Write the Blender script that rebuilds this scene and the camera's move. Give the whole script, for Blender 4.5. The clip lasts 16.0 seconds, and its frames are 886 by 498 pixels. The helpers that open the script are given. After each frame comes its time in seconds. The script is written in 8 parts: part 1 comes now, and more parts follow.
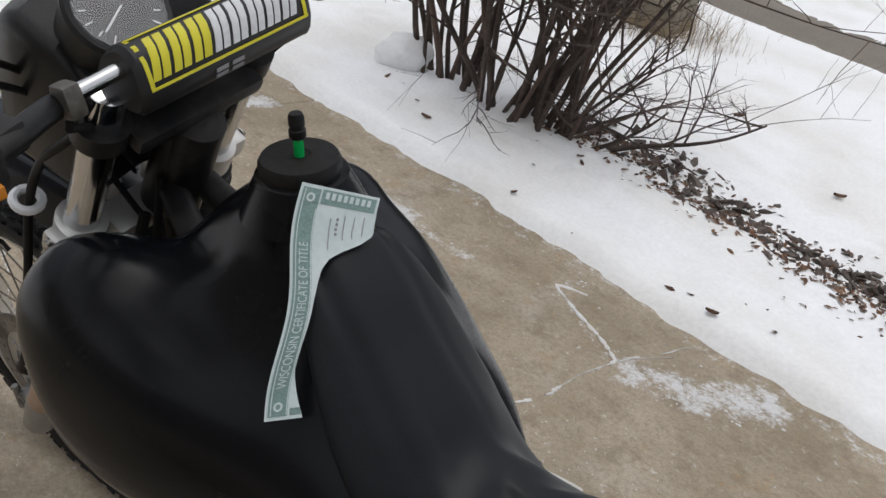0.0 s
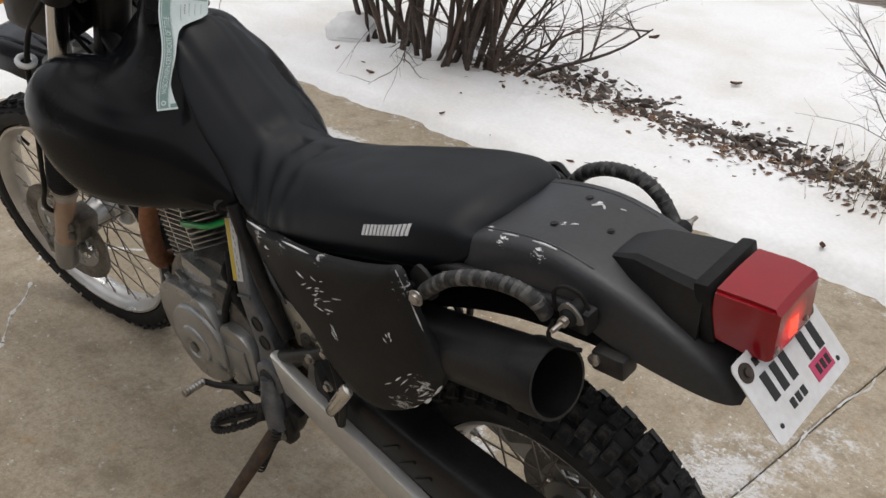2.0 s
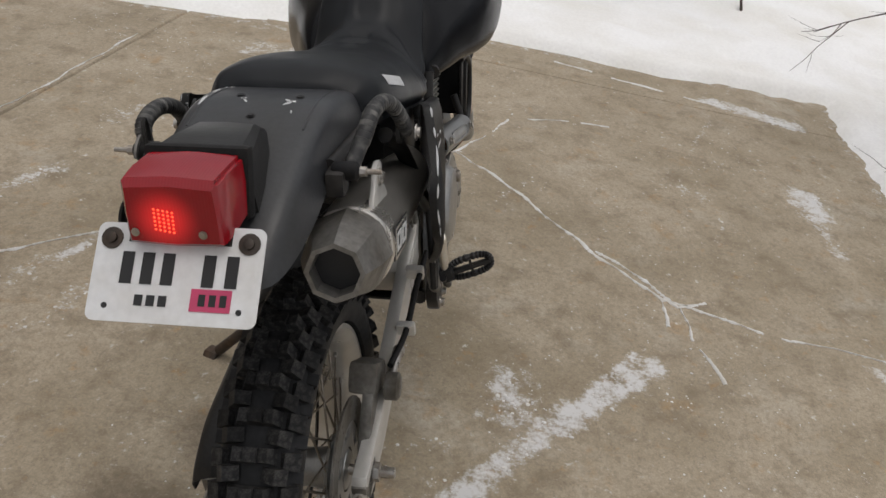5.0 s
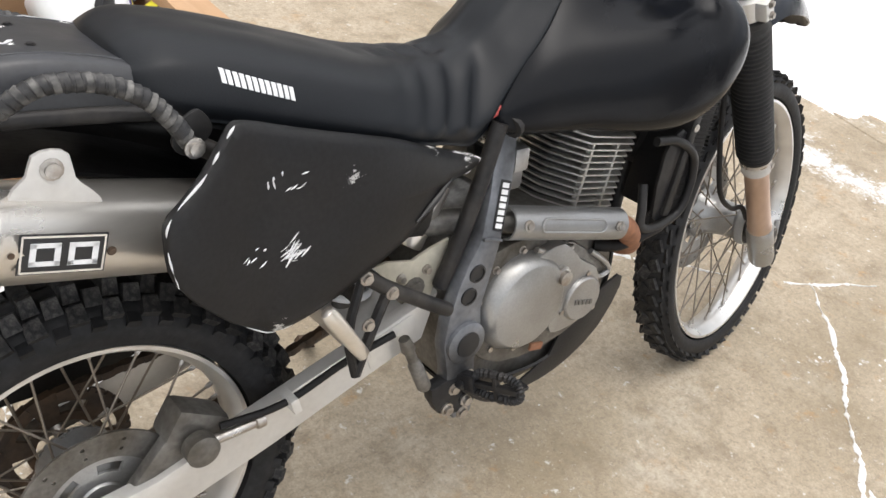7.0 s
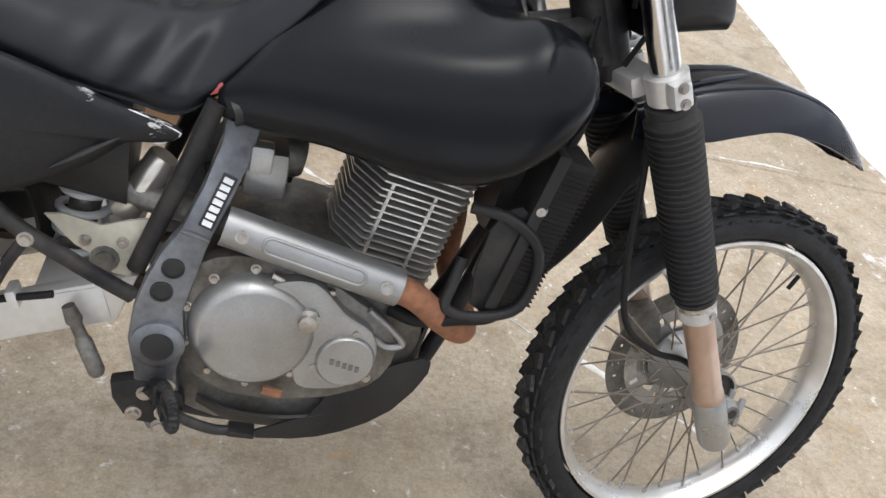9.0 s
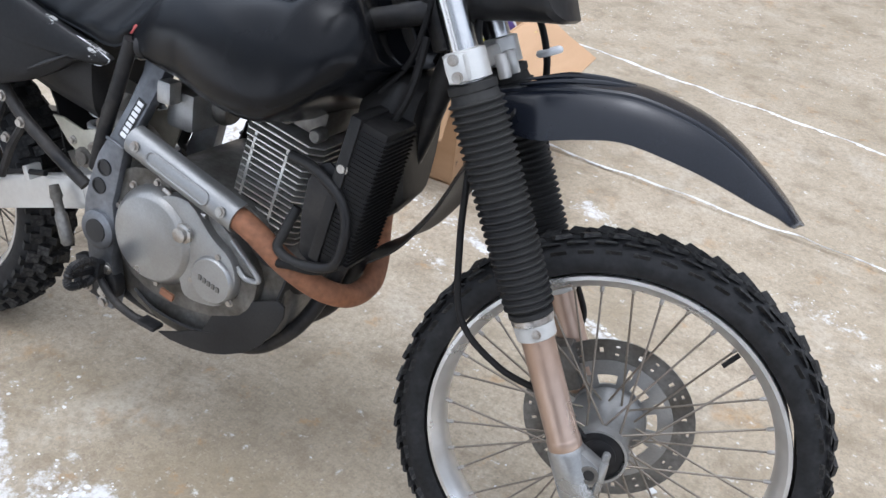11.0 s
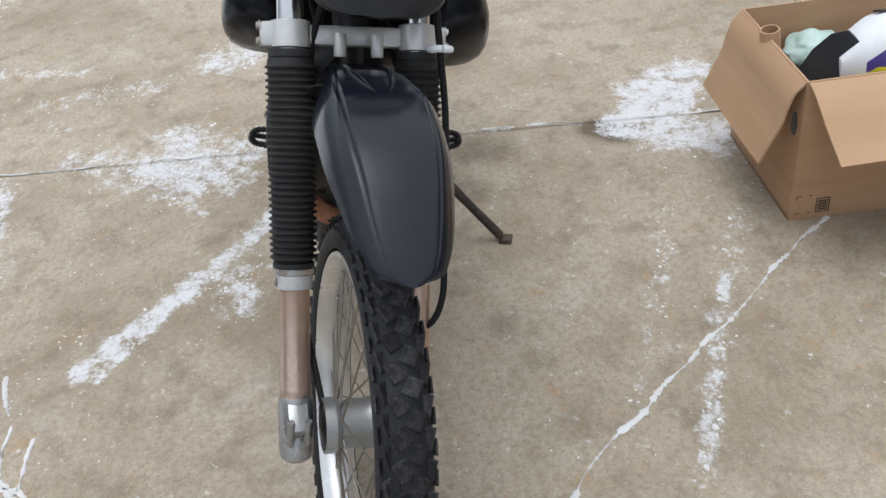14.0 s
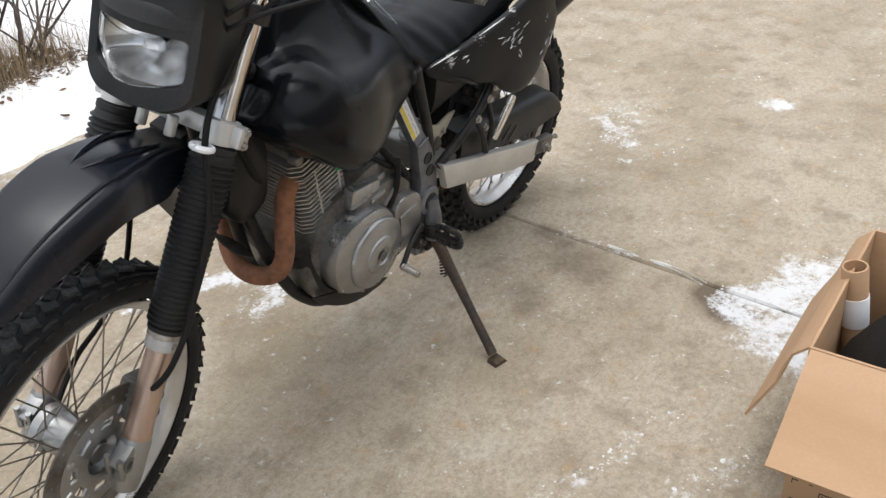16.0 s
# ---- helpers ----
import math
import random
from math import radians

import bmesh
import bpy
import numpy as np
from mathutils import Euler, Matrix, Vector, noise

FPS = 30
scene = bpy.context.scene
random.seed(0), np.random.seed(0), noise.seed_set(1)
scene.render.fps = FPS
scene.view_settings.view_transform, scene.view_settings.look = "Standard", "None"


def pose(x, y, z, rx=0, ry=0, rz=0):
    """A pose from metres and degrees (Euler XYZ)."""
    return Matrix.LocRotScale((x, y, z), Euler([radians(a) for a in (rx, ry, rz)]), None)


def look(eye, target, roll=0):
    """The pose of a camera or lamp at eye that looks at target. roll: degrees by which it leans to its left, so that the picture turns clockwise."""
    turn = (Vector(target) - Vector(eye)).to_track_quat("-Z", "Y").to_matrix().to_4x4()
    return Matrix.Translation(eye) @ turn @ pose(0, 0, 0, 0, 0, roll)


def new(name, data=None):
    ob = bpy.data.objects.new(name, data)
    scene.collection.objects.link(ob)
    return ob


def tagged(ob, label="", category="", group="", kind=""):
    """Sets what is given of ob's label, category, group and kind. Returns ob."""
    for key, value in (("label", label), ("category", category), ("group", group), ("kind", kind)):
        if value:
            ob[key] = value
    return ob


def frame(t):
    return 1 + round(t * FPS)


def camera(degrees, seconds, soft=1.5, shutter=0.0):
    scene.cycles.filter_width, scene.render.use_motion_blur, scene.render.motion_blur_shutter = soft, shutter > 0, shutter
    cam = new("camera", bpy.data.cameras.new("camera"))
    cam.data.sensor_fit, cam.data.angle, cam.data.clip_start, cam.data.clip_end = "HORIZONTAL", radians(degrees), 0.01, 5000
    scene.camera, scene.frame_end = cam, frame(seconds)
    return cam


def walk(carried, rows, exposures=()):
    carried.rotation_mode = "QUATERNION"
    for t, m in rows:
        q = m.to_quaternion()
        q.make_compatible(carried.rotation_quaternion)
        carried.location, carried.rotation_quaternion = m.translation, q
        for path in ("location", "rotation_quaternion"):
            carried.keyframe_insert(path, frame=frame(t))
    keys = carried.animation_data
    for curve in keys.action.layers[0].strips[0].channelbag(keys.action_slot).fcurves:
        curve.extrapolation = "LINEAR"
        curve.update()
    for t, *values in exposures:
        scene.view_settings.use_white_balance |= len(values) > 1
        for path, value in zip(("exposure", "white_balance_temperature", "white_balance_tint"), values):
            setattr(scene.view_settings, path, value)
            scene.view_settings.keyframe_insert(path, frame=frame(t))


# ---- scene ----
cam = camera(51.78, 16.0, soft=1.5, shutter=0.0)
PATH = [
    (0.0, pose(0.2445, 0.7154, 1.4531, 60.037, -12.170, -135.145)),
    (0.5, pose(0.1048, 0.8728, 1.4552, 62.092, -7.268, -137.746)),
    (1.0, pose(-0.0511, 1.0607, 1.4507, 61.462, -5.910, -142.992)),
    (1.5, pose(-0.2883, 1.0931, 1.4360, 61.986, -4.667, -141.223)),
    (2.0, pose(-0.5849, 1.0568, 1.4304, 61.757, -3.069, -137.366)),
    (2.5, pose(-0.8727, 1.0286, 1.3873, 61.802, -3.815, -134.556)),
    (3.0, pose(-1.0596, 0.9251, 1.4061, 61.743, -5.502, -128.737)),
    (3.5, pose(-1.2401, 0.6800, 1.4114, 62.092, -6.273, -119.898)),
    (4.0, pose(-1.2546, 0.4460, 1.3961, 60.302, -7.696, -109.424)),
    (4.5, pose(-1.1643, 0.1813, 1.4034, 59.343, -8.467, -96.609)),
    (4.7, pose(-1.1338, 0.0484, 1.3738, 59.507, -8.576, -91.061)),
    (6.8, pose(-0.3695, -0.7698, 1.4086, 54.323, -10.593, -40.792)),
    (7.0, pose(-0.2768, -0.7901, 1.3959, 53.482, -11.018, -37.649)),
    (7.5, pose(-0.0694, -0.8578, 1.4171, 52.568, -10.072, -29.324)),
    (8.0, pose(0.1715, -1.0112, 1.4232, 53.285, -8.693, -24.120)),
    (8.5, pose(0.3716, -1.0419, 1.4124, 54.029, -9.590, -22.036)),
    (8.7, pose(0.4583, -1.0032, 1.3891, 52.637, -11.823, -16.709)),
    (11.0, pose(1.6847, -1.0337, 1.3907, 55.724, -5.508, 28.393)),
    (11.5, pose(1.9890, -0.9223, 1.4320, 55.309, -0.907, 34.738)),
    (12.0, pose(2.2626, -0.8542, 1.4406, 55.215, -4.969, 45.060)),
    (12.5, pose(2.4874, -0.5864, 1.4451, 56.023, -4.839, 55.618)),
    (13.0, pose(2.6502, -0.3330, 1.4667, 53.944, -0.040, 62.305)),
    (13.5, pose(2.6066, -0.0467, 1.4303, 51.886, 1.589, 72.248)),
    (14.0, pose(2.5725, 0.2491, 1.4596, 53.164, 6.162, 85.544)),
    (14.5, pose(2.5756, 0.5434, 1.4872, 54.670, 5.969, 96.784)),
    (15.0, pose(2.4328, 0.8004, 1.4383, 55.134, 2.708, 103.623)),
    (15.5, pose(2.2377, 1.1083, 1.4416, 55.584, 3.846, 111.948)),
    (16.0, pose(2.0656, 1.4026, 1.4866, 57.024, 4.226, 124.888)),
]
# -- path end
from mathutils.bvhtree import BVHTree

walk(cam, PATH, exposures=[(0.0, -0.14, 6250, 10), (1.5, 0.0, 6500, 10), (3.0, -0.06, 6500, 10), (4.0, -0.22, 6600, 10), (4.7, -0.22, 6600, 10), (6.8, 0.9, 6500, 10), (8.0, 1.3, 6450, 10), (8.7, 0.93, 6300, 10), (10.8, 0.95, 5700, 10), (12.5, 0.95, 5650, 10), (13.0, 0.72, 5650, 10), (13.5, 0.76, 5750, 9), (14.5, 0.05, 6150, 8), (15.0, -0.05, 6500, 8), (15.5, 0.52, 6600, 9), (16.0, 0.72, 6200, 9)])

# ---------------------------------------------------------------- world and light
SUN_ELEV, SUN_TURN = radians(87), radians(200)
world = bpy.data.worlds.new("overcast")
scene.world = world
world.use_nodes = True
wn = world.node_tree.nodes
wl = world.node_tree.links
bg = wn["Background"]
sky = wn.new("ShaderNodeTexSky")
sky.sky_type = "NISHITA"
sky.sun_disc = False
sky.sun_elevation, sky.sun_rotation = SUN_ELEV, SUN_TURN
sky.air_density, sky.dust_density, sky.ozone_density = 1.0, 5.0, 1.0
grey = wn.new("ShaderNodeHueSaturation")
grey.inputs["Saturation"].default_value = 0.34
wl.new(sky.outputs[0], grey.inputs["Color"])
wl.new(grey.outputs[0], bg.inputs[0])
bg.inputs[1].default_value = 0.115
sun_data = bpy.data.lights.new("sun", "SUN")
sun_data.energy, sun_data.angle, sun_data.color = 1.0, radians(140), (1.0, 0.96, 0.90)
sun = new("sun", sun_data)
sun.matrix_world = look((0, 0, 0), (-math.sin(SUN_TURN) * math.cos(SUN_ELEV), -math.cos(SUN_TURN) * math.cos(SUN_ELEV), -math.sin(SUN_ELEV)))


# ---------------------------------------------------------------- materials
def material(name, color, rough=0.5, metal=0.0, grain=0.15, scale=40.0, bump=0.1, second=None, patch=2.5, patch_scale=4.0,
             coat=0.0, spec=0.5, stretch=(1, 1, 1), rough_var=0.1, amount=0.5):
    """Two-scale procedural surface: fine grain with relief, and broad patches of a second colour."""
    m = bpy.data.materials.new(name)
    m.use_nodes = True
    nt = m.node_tree
    n, l = nt.nodes, nt.links
    b = n["Principled BSDF"]
    tc = n.new("ShaderNodeTexCoord")
    mp = n.new("ShaderNodeMapping")
    mp.inputs["Scale"].default_value = stretch
    l.new(tc.outputs["Object"], mp.inputs[0])
    fine = n.new("ShaderNodeTexNoise")
    fine.inputs["Scale"].default_value, fine.inputs["Detail"].default_value = scale, 6
    l.new(mp.outputs[0], fine.inputs["Vector"])
    broad = n.new("ShaderNodeTexNoise")
    broad.inputs["Scale"].default_value, broad.inputs["Detail"].default_value = patch_scale, 5
    l.new(mp.outputs[0], broad.inputs["Vector"])
    ramp = n.new("ShaderNodeValToRGB")
    ramp.color_ramp.elements[0].position = amount - 0.5 / patch
    ramp.color_ramp.elements[1].position = amount + 0.5 / patch
    c2 = second or tuple(c * 0.7 for c in color)
    ramp.color_ramp.elements[0].color = (*color, 1)
    ramp.color_ramp.elements[1].color = (*c2, 1)
    l.new(broad.outputs["Fac"], ramp.inputs[0])
    hsv = n.new("ShaderNodeHueSaturation")
    val = n.new("ShaderNodeMapRange")
    val.inputs["From Min"].default_value, val.inputs["From Max"].default_value = 0.25, 0.75
    val.inputs["To Min"].default_value, val.inputs["To Max"].default_value = 1 - grain, 1 + grain
    l.new(fine.outputs["Fac"], val.inputs["Value"])
    l.new(val.outputs[0], hsv.inputs["Value"])
    l.new(ramp.outputs[0], hsv.inputs["Color"])
    l.new(hsv.outputs[0], b.inputs["Base Color"])
    rv = n.new("ShaderNodeMapRange")
    rv.inputs["From Min"].default_value, rv.inputs["From Max"].default_value = 0.3, 0.7
    rv.inputs["To Min"].default_value, rv.inputs["To Max"].default_value = max(0.03, rough - rough_var), min(1, rough + rough_var)
    l.new(broad.outputs["Fac"], rv.inputs["Value"])
    l.new(rv.outputs[0], b.inputs["Roughness"])
    bp = n.new("ShaderNodeBump")
    bp.inputs["Strength"].default_value, bp.inputs["Distance"].default_value = bump, 0.002
    l.new(fine.outputs["Fac"], bp.inputs["Height"])
    l.new(bp.outputs[0], b.inputs["Normal"])
    b.inputs["Metallic"].default_value = metal
    b.inputs["Coat Weight"].default_value = coat
    b.inputs["Specular IOR Level"].default_value = spec
    return m


def chipped(m, spots, color=(0.7, 0.7, 0.69), scale=90.0, cut=0.58):
    """Bare white chips in the paint, within given balls (x, y, z, radius) of the thing's own space."""
    nt = m.node_tree
    n, l = nt.nodes, nt.links
    b = n["Principled BSDF"]
    base = b.inputs["Base Color"].links[0].from_socket
    tc = n.new("ShaderNodeTexCoord")
    total = None
    for x, y, z, r in spots:
        d = n.new("ShaderNodeVectorMath")
        d.operation = "DISTANCE"
        d.inputs[1].default_value = (x, y, z)
        l.new(tc.outputs["Object"], d.inputs[0])
        mr = n.new("ShaderNodeMapRange")
        mr.inputs["From Min"].default_value, mr.inputs["From Max"].default_value = r, r * 0.15
        l.new(d.outputs["Value"], mr.inputs["Value"])
        if total is None:
            total = mr.outputs[0]
        else:
            mx = n.new("ShaderNodeMath")
            mx.operation = "MAXIMUM"
            l.new(total, mx.inputs[0])
            l.new(mr.outputs[0], mx.inputs[1])
            total = mx.outputs[0]
    no = n.new("ShaderNodeTexNoise")
    no.inputs["Scale"].default_value, no.inputs["Detail"].default_value, no.inputs["Roughness"].default_value = scale, 7, 0.72
    mp = n.new("ShaderNodeMapping")
    mp.inputs["Scale"].default_value, mp.inputs["Rotation"].default_value = (0.55, 1.0, 1.5), (0, 0.5, 0)
    l.new(tc.outputs["Object"], mp.inputs[0])
    l.new(mp.outputs[0], no.inputs["Vector"])
    add = n.new("ShaderNodeMath")
    add.operation = "MULTIPLY_ADD"
    l.new(total, add.inputs[0])
    add.inputs[1].default_value = 0.32
    l.new(no.outputs["Fac"], add.inputs[2])
    gt = n.new("ShaderNodeMapRange")
    gt.inputs["From Min"].default_value, gt.inputs["From Max"].default_value = cut + 0.18, cut + 0.205
    l.new(add.outputs[0], gt.inputs["Value"])
    on = n.new("ShaderNodeMath")
    on.operation = "MULTIPLY"
    l.new(gt.outputs[0], on.inputs[0])
    has = n.new("ShaderNodeMath")
    has.operation = "GREATER_THAN"
    has.inputs[1].default_value = 0.001
    l.new(total, has.inputs[0])
    l.new(has.outputs[0], on.inputs[1])
    mix = n.new("ShaderNodeMix")
    mix.data_type = "RGBA"
    l.new(on.outputs[0], mix.inputs["Factor"])
    l.new(base, mix.inputs["A"])
    mix.inputs["B"].default_value = (*color, 1)
    l.new(mix.outputs["Result"], b.inputs["Base Color"])
    return m


CONCRETE = material("concrete", (0.48, 0.41, 0.315), 0.85, grain=0.42, scale=170, bump=0.02, second=(0.30, 0.245, 0.17), patch=1.5, patch_scale=1.9)
for node in CONCRETE.node_tree.nodes:
    if node.bl_idname == "ShaderNodeTexNoise":
        node.inputs["Roughness"].default_value, node.inputs["Detail"].default_value = 0.78, 9
SNOW = material("snow", (0.90, 0.905, 0.91), 0.75, grain=0.05, scale=60, bump=0.8, second=(0.76, 0.745, 0.70), patch=2.6, patch_scale=1.6, amount=0.6)
SNOW.node_tree.nodes["Principled BSDF"].inputs["Subsurface Weight"].default_value = 0.0
SNOW_THIN = material("thin_snow", (0.68, 0.68, 0.68), 0.85, grain=0.1, scale=300, bump=0.4, second=(0.58, 0.56, 0.52), patch_scale=14)
ROAD = material("wet_road", (0.20, 0.165, 0.125), 0.6, grain=0.2, scale=30, bump=0.2, second=(0.13, 0.11, 0.09), patch_scale=0.6)
VINYL = material("seat_vinyl", (0.0060, 0.0073, 0.0095), 0.42, spec=0.24, grain=0.1, scale=420, bump=0.10, second=(0.0085, 0.010, 0.0122), patch_scale=6, rough_var=0.06)
TANK_BLACK = material("tank_plastic", (0.0042, 0.0050, 0.0070), 0.22, spec=0.15, grain=0.1, scale=260, bump=0.05, second=(0.009, 0.009, 0.0095), patch_scale=5, rough_var=0.07)
BLACK_PAINT = material("matt_black_paint", (0.010, 0.010, 0.011), 0.40, spec=0.24, grain=0.2, scale=200, bump=0.12, second=(0.026, 0.025, 0.024), patch_scale=9)
FENDER_BLACK = material("satin_black_plastic", (0.0055, 0.0072, 0.0118), 0.22, spec=0.36, rough_var=0.05, grain=0.1, scale=60, bump=0.015, second=(0.0095, 0.0105, 0.0145), patch_scale=5)
BLACK_METAL = material("black_metal", (0.013, 0.013, 0.014), 0.45, 0.0, spec=0.25, grain=0.3, scale=90, bump=0.1, second=(0.05, 0.045, 0.04), patch_scale=16, amount=0.62)
RUBBER = material("rubber", (0.010, 0.010, 0.011), 0.55, spec=0.16, grain=0.25, scale=130, bump=0.25, second=(0.016, 0.015, 0.014), patch_scale=20)
TYRE = material("tyre_rubber", (0.013, 0.0135, 0.0145), 0.58, spec=0.2, grain=0.3, scale=110, bump=0.3, second=(0.030, 0.030, 0.032), patch_scale=26, amount=0.6)
ALLOY = material("cast_alloy", (0.36, 0.365, 0.365), 0.33, 0.75, grain=0.08, scale=260, bump=0.10, second=(0.20, 0.185, 0.16), patch_scale=7, amount=0.62, rough_var=0.08)
SHIELD = material("shield_alloy", (0.36, 0.37, 0.38), 0.36, 0.8, grain=0.05, scale=200, bump=0.05, second=(0.27, 0.27, 0.265), patch_scale=6)
ALLOY_DARK = material("grimy_alloy", (0.22, 0.215, 0.205), 0.48, 0.6, grain=0.25, scale=120, bump=0.25, second=(0.08, 0.07, 0.055), patch_scale=12)
FIN = material("fin_alloy", (0.55, 0.55, 0.53), 0.38, 0.7, grain=0.15, scale=120, bump=0.1, second=(0.34, 0.32, 0.29), patch_scale=14, amount=0.58)
SILVER = material("silver_paint", (0.62, 0.62, 0.60), 0.38, 0.45, grain=0.05, scale=90, bump=0.04, second=(0.52, 0.50, 0.47), patch_scale=6)
RIM = material("rim_alloy", (0.66, 0.66, 0.65), 0.32, 0.75, grain=0.06, scale=80, bump=0.05, second=(0.46, 0.44, 0.41), patch_scale=10, amount=0.58)
CHROME = material("chrome", (0.75, 0.75, 0.75), 0.14, 1.0, grain=0.05, scale=60, bump=0.02, rough_var=0.06)
STEEL = material("bolt_steel", (0.5, 0.49, 0.47), 0.35, 0.9, grain=0.2, scale=150, bump=0.1, second=(0.28, 0.24, 0.2), patch_scale=30)
SPOKE = material("spoke_steel", (0.32, 0.29, 0.25), 0.45, 0.8, grain=0.2, scale=100, second=(0.16, 0.13, 0.1), patch_scale=20)
BRONZE = material("bronze_fork", (0.50, 0.385, 0.315), 0.33, 0.75, grain=0.06, scale=80, bump=0.03, second=(0.40, 0.28, 0.21), patch_scale=6, stretch=(1, 1, 0.4))
RUST = material("rusty_pipe", (0.32, 0.135, 0.065), 0.75, 0.2, grain=0.3, scale=70, bump=0.3, second=(0.20, 0.10, 0.06), patch_scale=12)
SATIN = material("satin_silver", (0.74, 0.71, 0.66), 0.30, 0.85, grain=0.05, scale=120, bump=0.03, second=(0.60, 0.57, 0.52), patch_scale=5, stretch=(0.3, 1, 1))
RUSTY_STEEL = material("rusty_steel", (0.045, 0.036, 0.03), 0.6, 0.4, grain=0.3, scale=90, bump=0.3, second=(0.13, 0.08, 0.045), patch_scale=14, amount=0.6)
CARD = material("cardboard", (0.46, 0.29, 0.165), 0.85, grain=0.06, scale=160, bump=0.1, second=(0.41, 0.255, 0.14), patch_scale=3, stretch=(1, 1, 8))
WHITE = material("white_plastic", (0.78, 0.79, 0.8), 0.35, grain=0.03, scale=50, bump=0.02, second=(0.70, 0.71, 0.72), patch_scale=5)
PLATE_WHITE = material("plate_white", (0.68, 0.69, 0.70), 0.45, grain=0.06, scale=120, bump=0.05, second=(0.58, 0.57, 0.55), patch_scale=22, amount=0.62)
INK = material("black_ink", (0.012, 0.012, 0.013), 0.5, grain=0.1)
PINK = material("pink_sticker", (0.62, 0.06, 0.16), 0.5, grain=0.1)
RED_TAB = material("red_tab", (0.55, 0.11, 0.10), 0.5, grain=0.1)
YELLOW = material("yellow_print", (0.75, 0.68, 0.03), 0.45, grain=0.06)
YELLOW_TAG = material("yellow_tag", (0.72, 0.55, 0.06), 0.45, grain=0.06)
SIDING = material("brown_siding", (0.20, 0.175, 0.145), 0.8, grain=0.1, scale=20, bump=0.2, second=(0.16, 0.14, 0.115), patch_scale=1.5, stretch=(0.2, 0.2, 6))
BOOT = material("boot_rubber", (0.016, 0.016, 0.017), 0.6, spec=0.25, grain=0.2, scale=120, bump=0.1, second=(0.030, 0.029, 0.027), patch_scale=9)
WORN_WHITE = material("worn_white_plastic", (0.50, 0.50, 0.485), 0.45, grain=0.08, scale=90, bump=0.05, second=(0.36, 0.35, 0.33), patch_scale=18)
WHITE_PRINT = material("white_print", (0.74, 0.75, 0.76), 0.5, grain=0.08, scale=200)
GREY_PRINT = material("grey_print", (0.3, 0.3, 0.31), 0.5, grain=0.08)
GREEN_PRINT = material("green_print", (0.22, 0.33, 0.30), 0.7, grain=0.3, scale=500)
PAPER = material("certificate_paper", (0.62, 0.68, 0.68), 0.8, grain=0.05, scale=200, bump=0.05, second=(0.52, 0.60, 0.60), patch_scale=30)
PURPLE = material("purple_print", (0.075, 0.045, 0.27), 0.4, grain=0.06)
GREEN_TUBE = material("green_tube", (0.01, 0.42, 0.09), 0.25, grain=0.05)
RED_LENS = material("red_lens", (0.29, 0.006, 0.012), 0.14, grain=0.05, scale=30, bump=0.0, second=(0.22, 0.005, 0.010))
ORANGE = material("orange_plastic", (0.7, 0.25, 0.02), 0.35, grain=0.05)
BARK = material("bark", (0.085, 0.062, 0.05), 0.85, grain=0.35, scale=60, bump=0.4, second=(0.05, 0.037, 0.03), patch_scale=10)
TWIG = material("twig", (0.11, 0.072, 0.052), 0.8, grain=0.3, scale=60, second=(0.07, 0.05, 0.04))
LEAF = material("dead_leaf", (0.16, 0.085, 0.045), 0.8, grain=0.3, scale=80, second=(0.08, 0.045, 0.028), patch_scale=3)
STONE = material("mulch_stone", (0.13, 0.105, 0.088), 0.8, grain=0.3, scale=50, bump=0.4, second=(0.07, 0.055, 0.047), patch_scale=4)
STRAW = material("dry_grass", (0.34, 0.25, 0.14), 0.85, grain=0.3, scale=60, second=(0.24, 0.17, 0.09))
BRICK = material("pillar_brick", (0.30, 0.26, 0.2), 0.85, grain=0.2, scale=60, bump=0.4, second=(0.22, 0.19, 0.15), patch_scale=6)
TAPE = material("cloth_tape", (0.013, 0.013, 0.014), 0.55, grain=0.3, scale=90, bump=0.3, second=(0.15, 0.145, 0.135), patch_scale=70, amount=0.685)
TAPE_WORN = material("worn_tape", (0.02, 0.02, 0.02), 0.6, grain=0.3, scale=200, bump=0.3, second=(0.17, 0.165, 0.155), patch_scale=60, amount=0.56)
GRIP = material("grip_rubber", (0.16, 0.155, 0.14), 0.8, grain=0.3, scale=160, bump=0.5)
BAG = material("pale_bag", (0.45, 0.58, 0.52), 0.4, grain=0.1, scale=40, bump=0.3)


def per_piece(m, spread):
    """Small brightness change from piece to piece."""
    nt = m.node_tree
    b = nt.nodes["Principled BSDF"]
    src = b.inputs["Base Color"].links[0].from_socket
    info = nt.nodes.new("ShaderNodeObjectInfo")
    mr = nt.nodes.new("ShaderNodeMapRange")
    mr.inputs["To Min"].default_value, mr.inputs["To Max"].default_value = 1 - spread, 1 + spread
    nt.links.new(info.outputs["Random"], mr.inputs["Value"])
    h = nt.nodes.new("ShaderNodeHueSaturation")
    nt.links.new(mr.outputs[0], h.inputs["Value"])
    nt.links.new(src, h.inputs["Color"])
    nt.links.new(h.outputs[0], b.inputs["Base Color"])


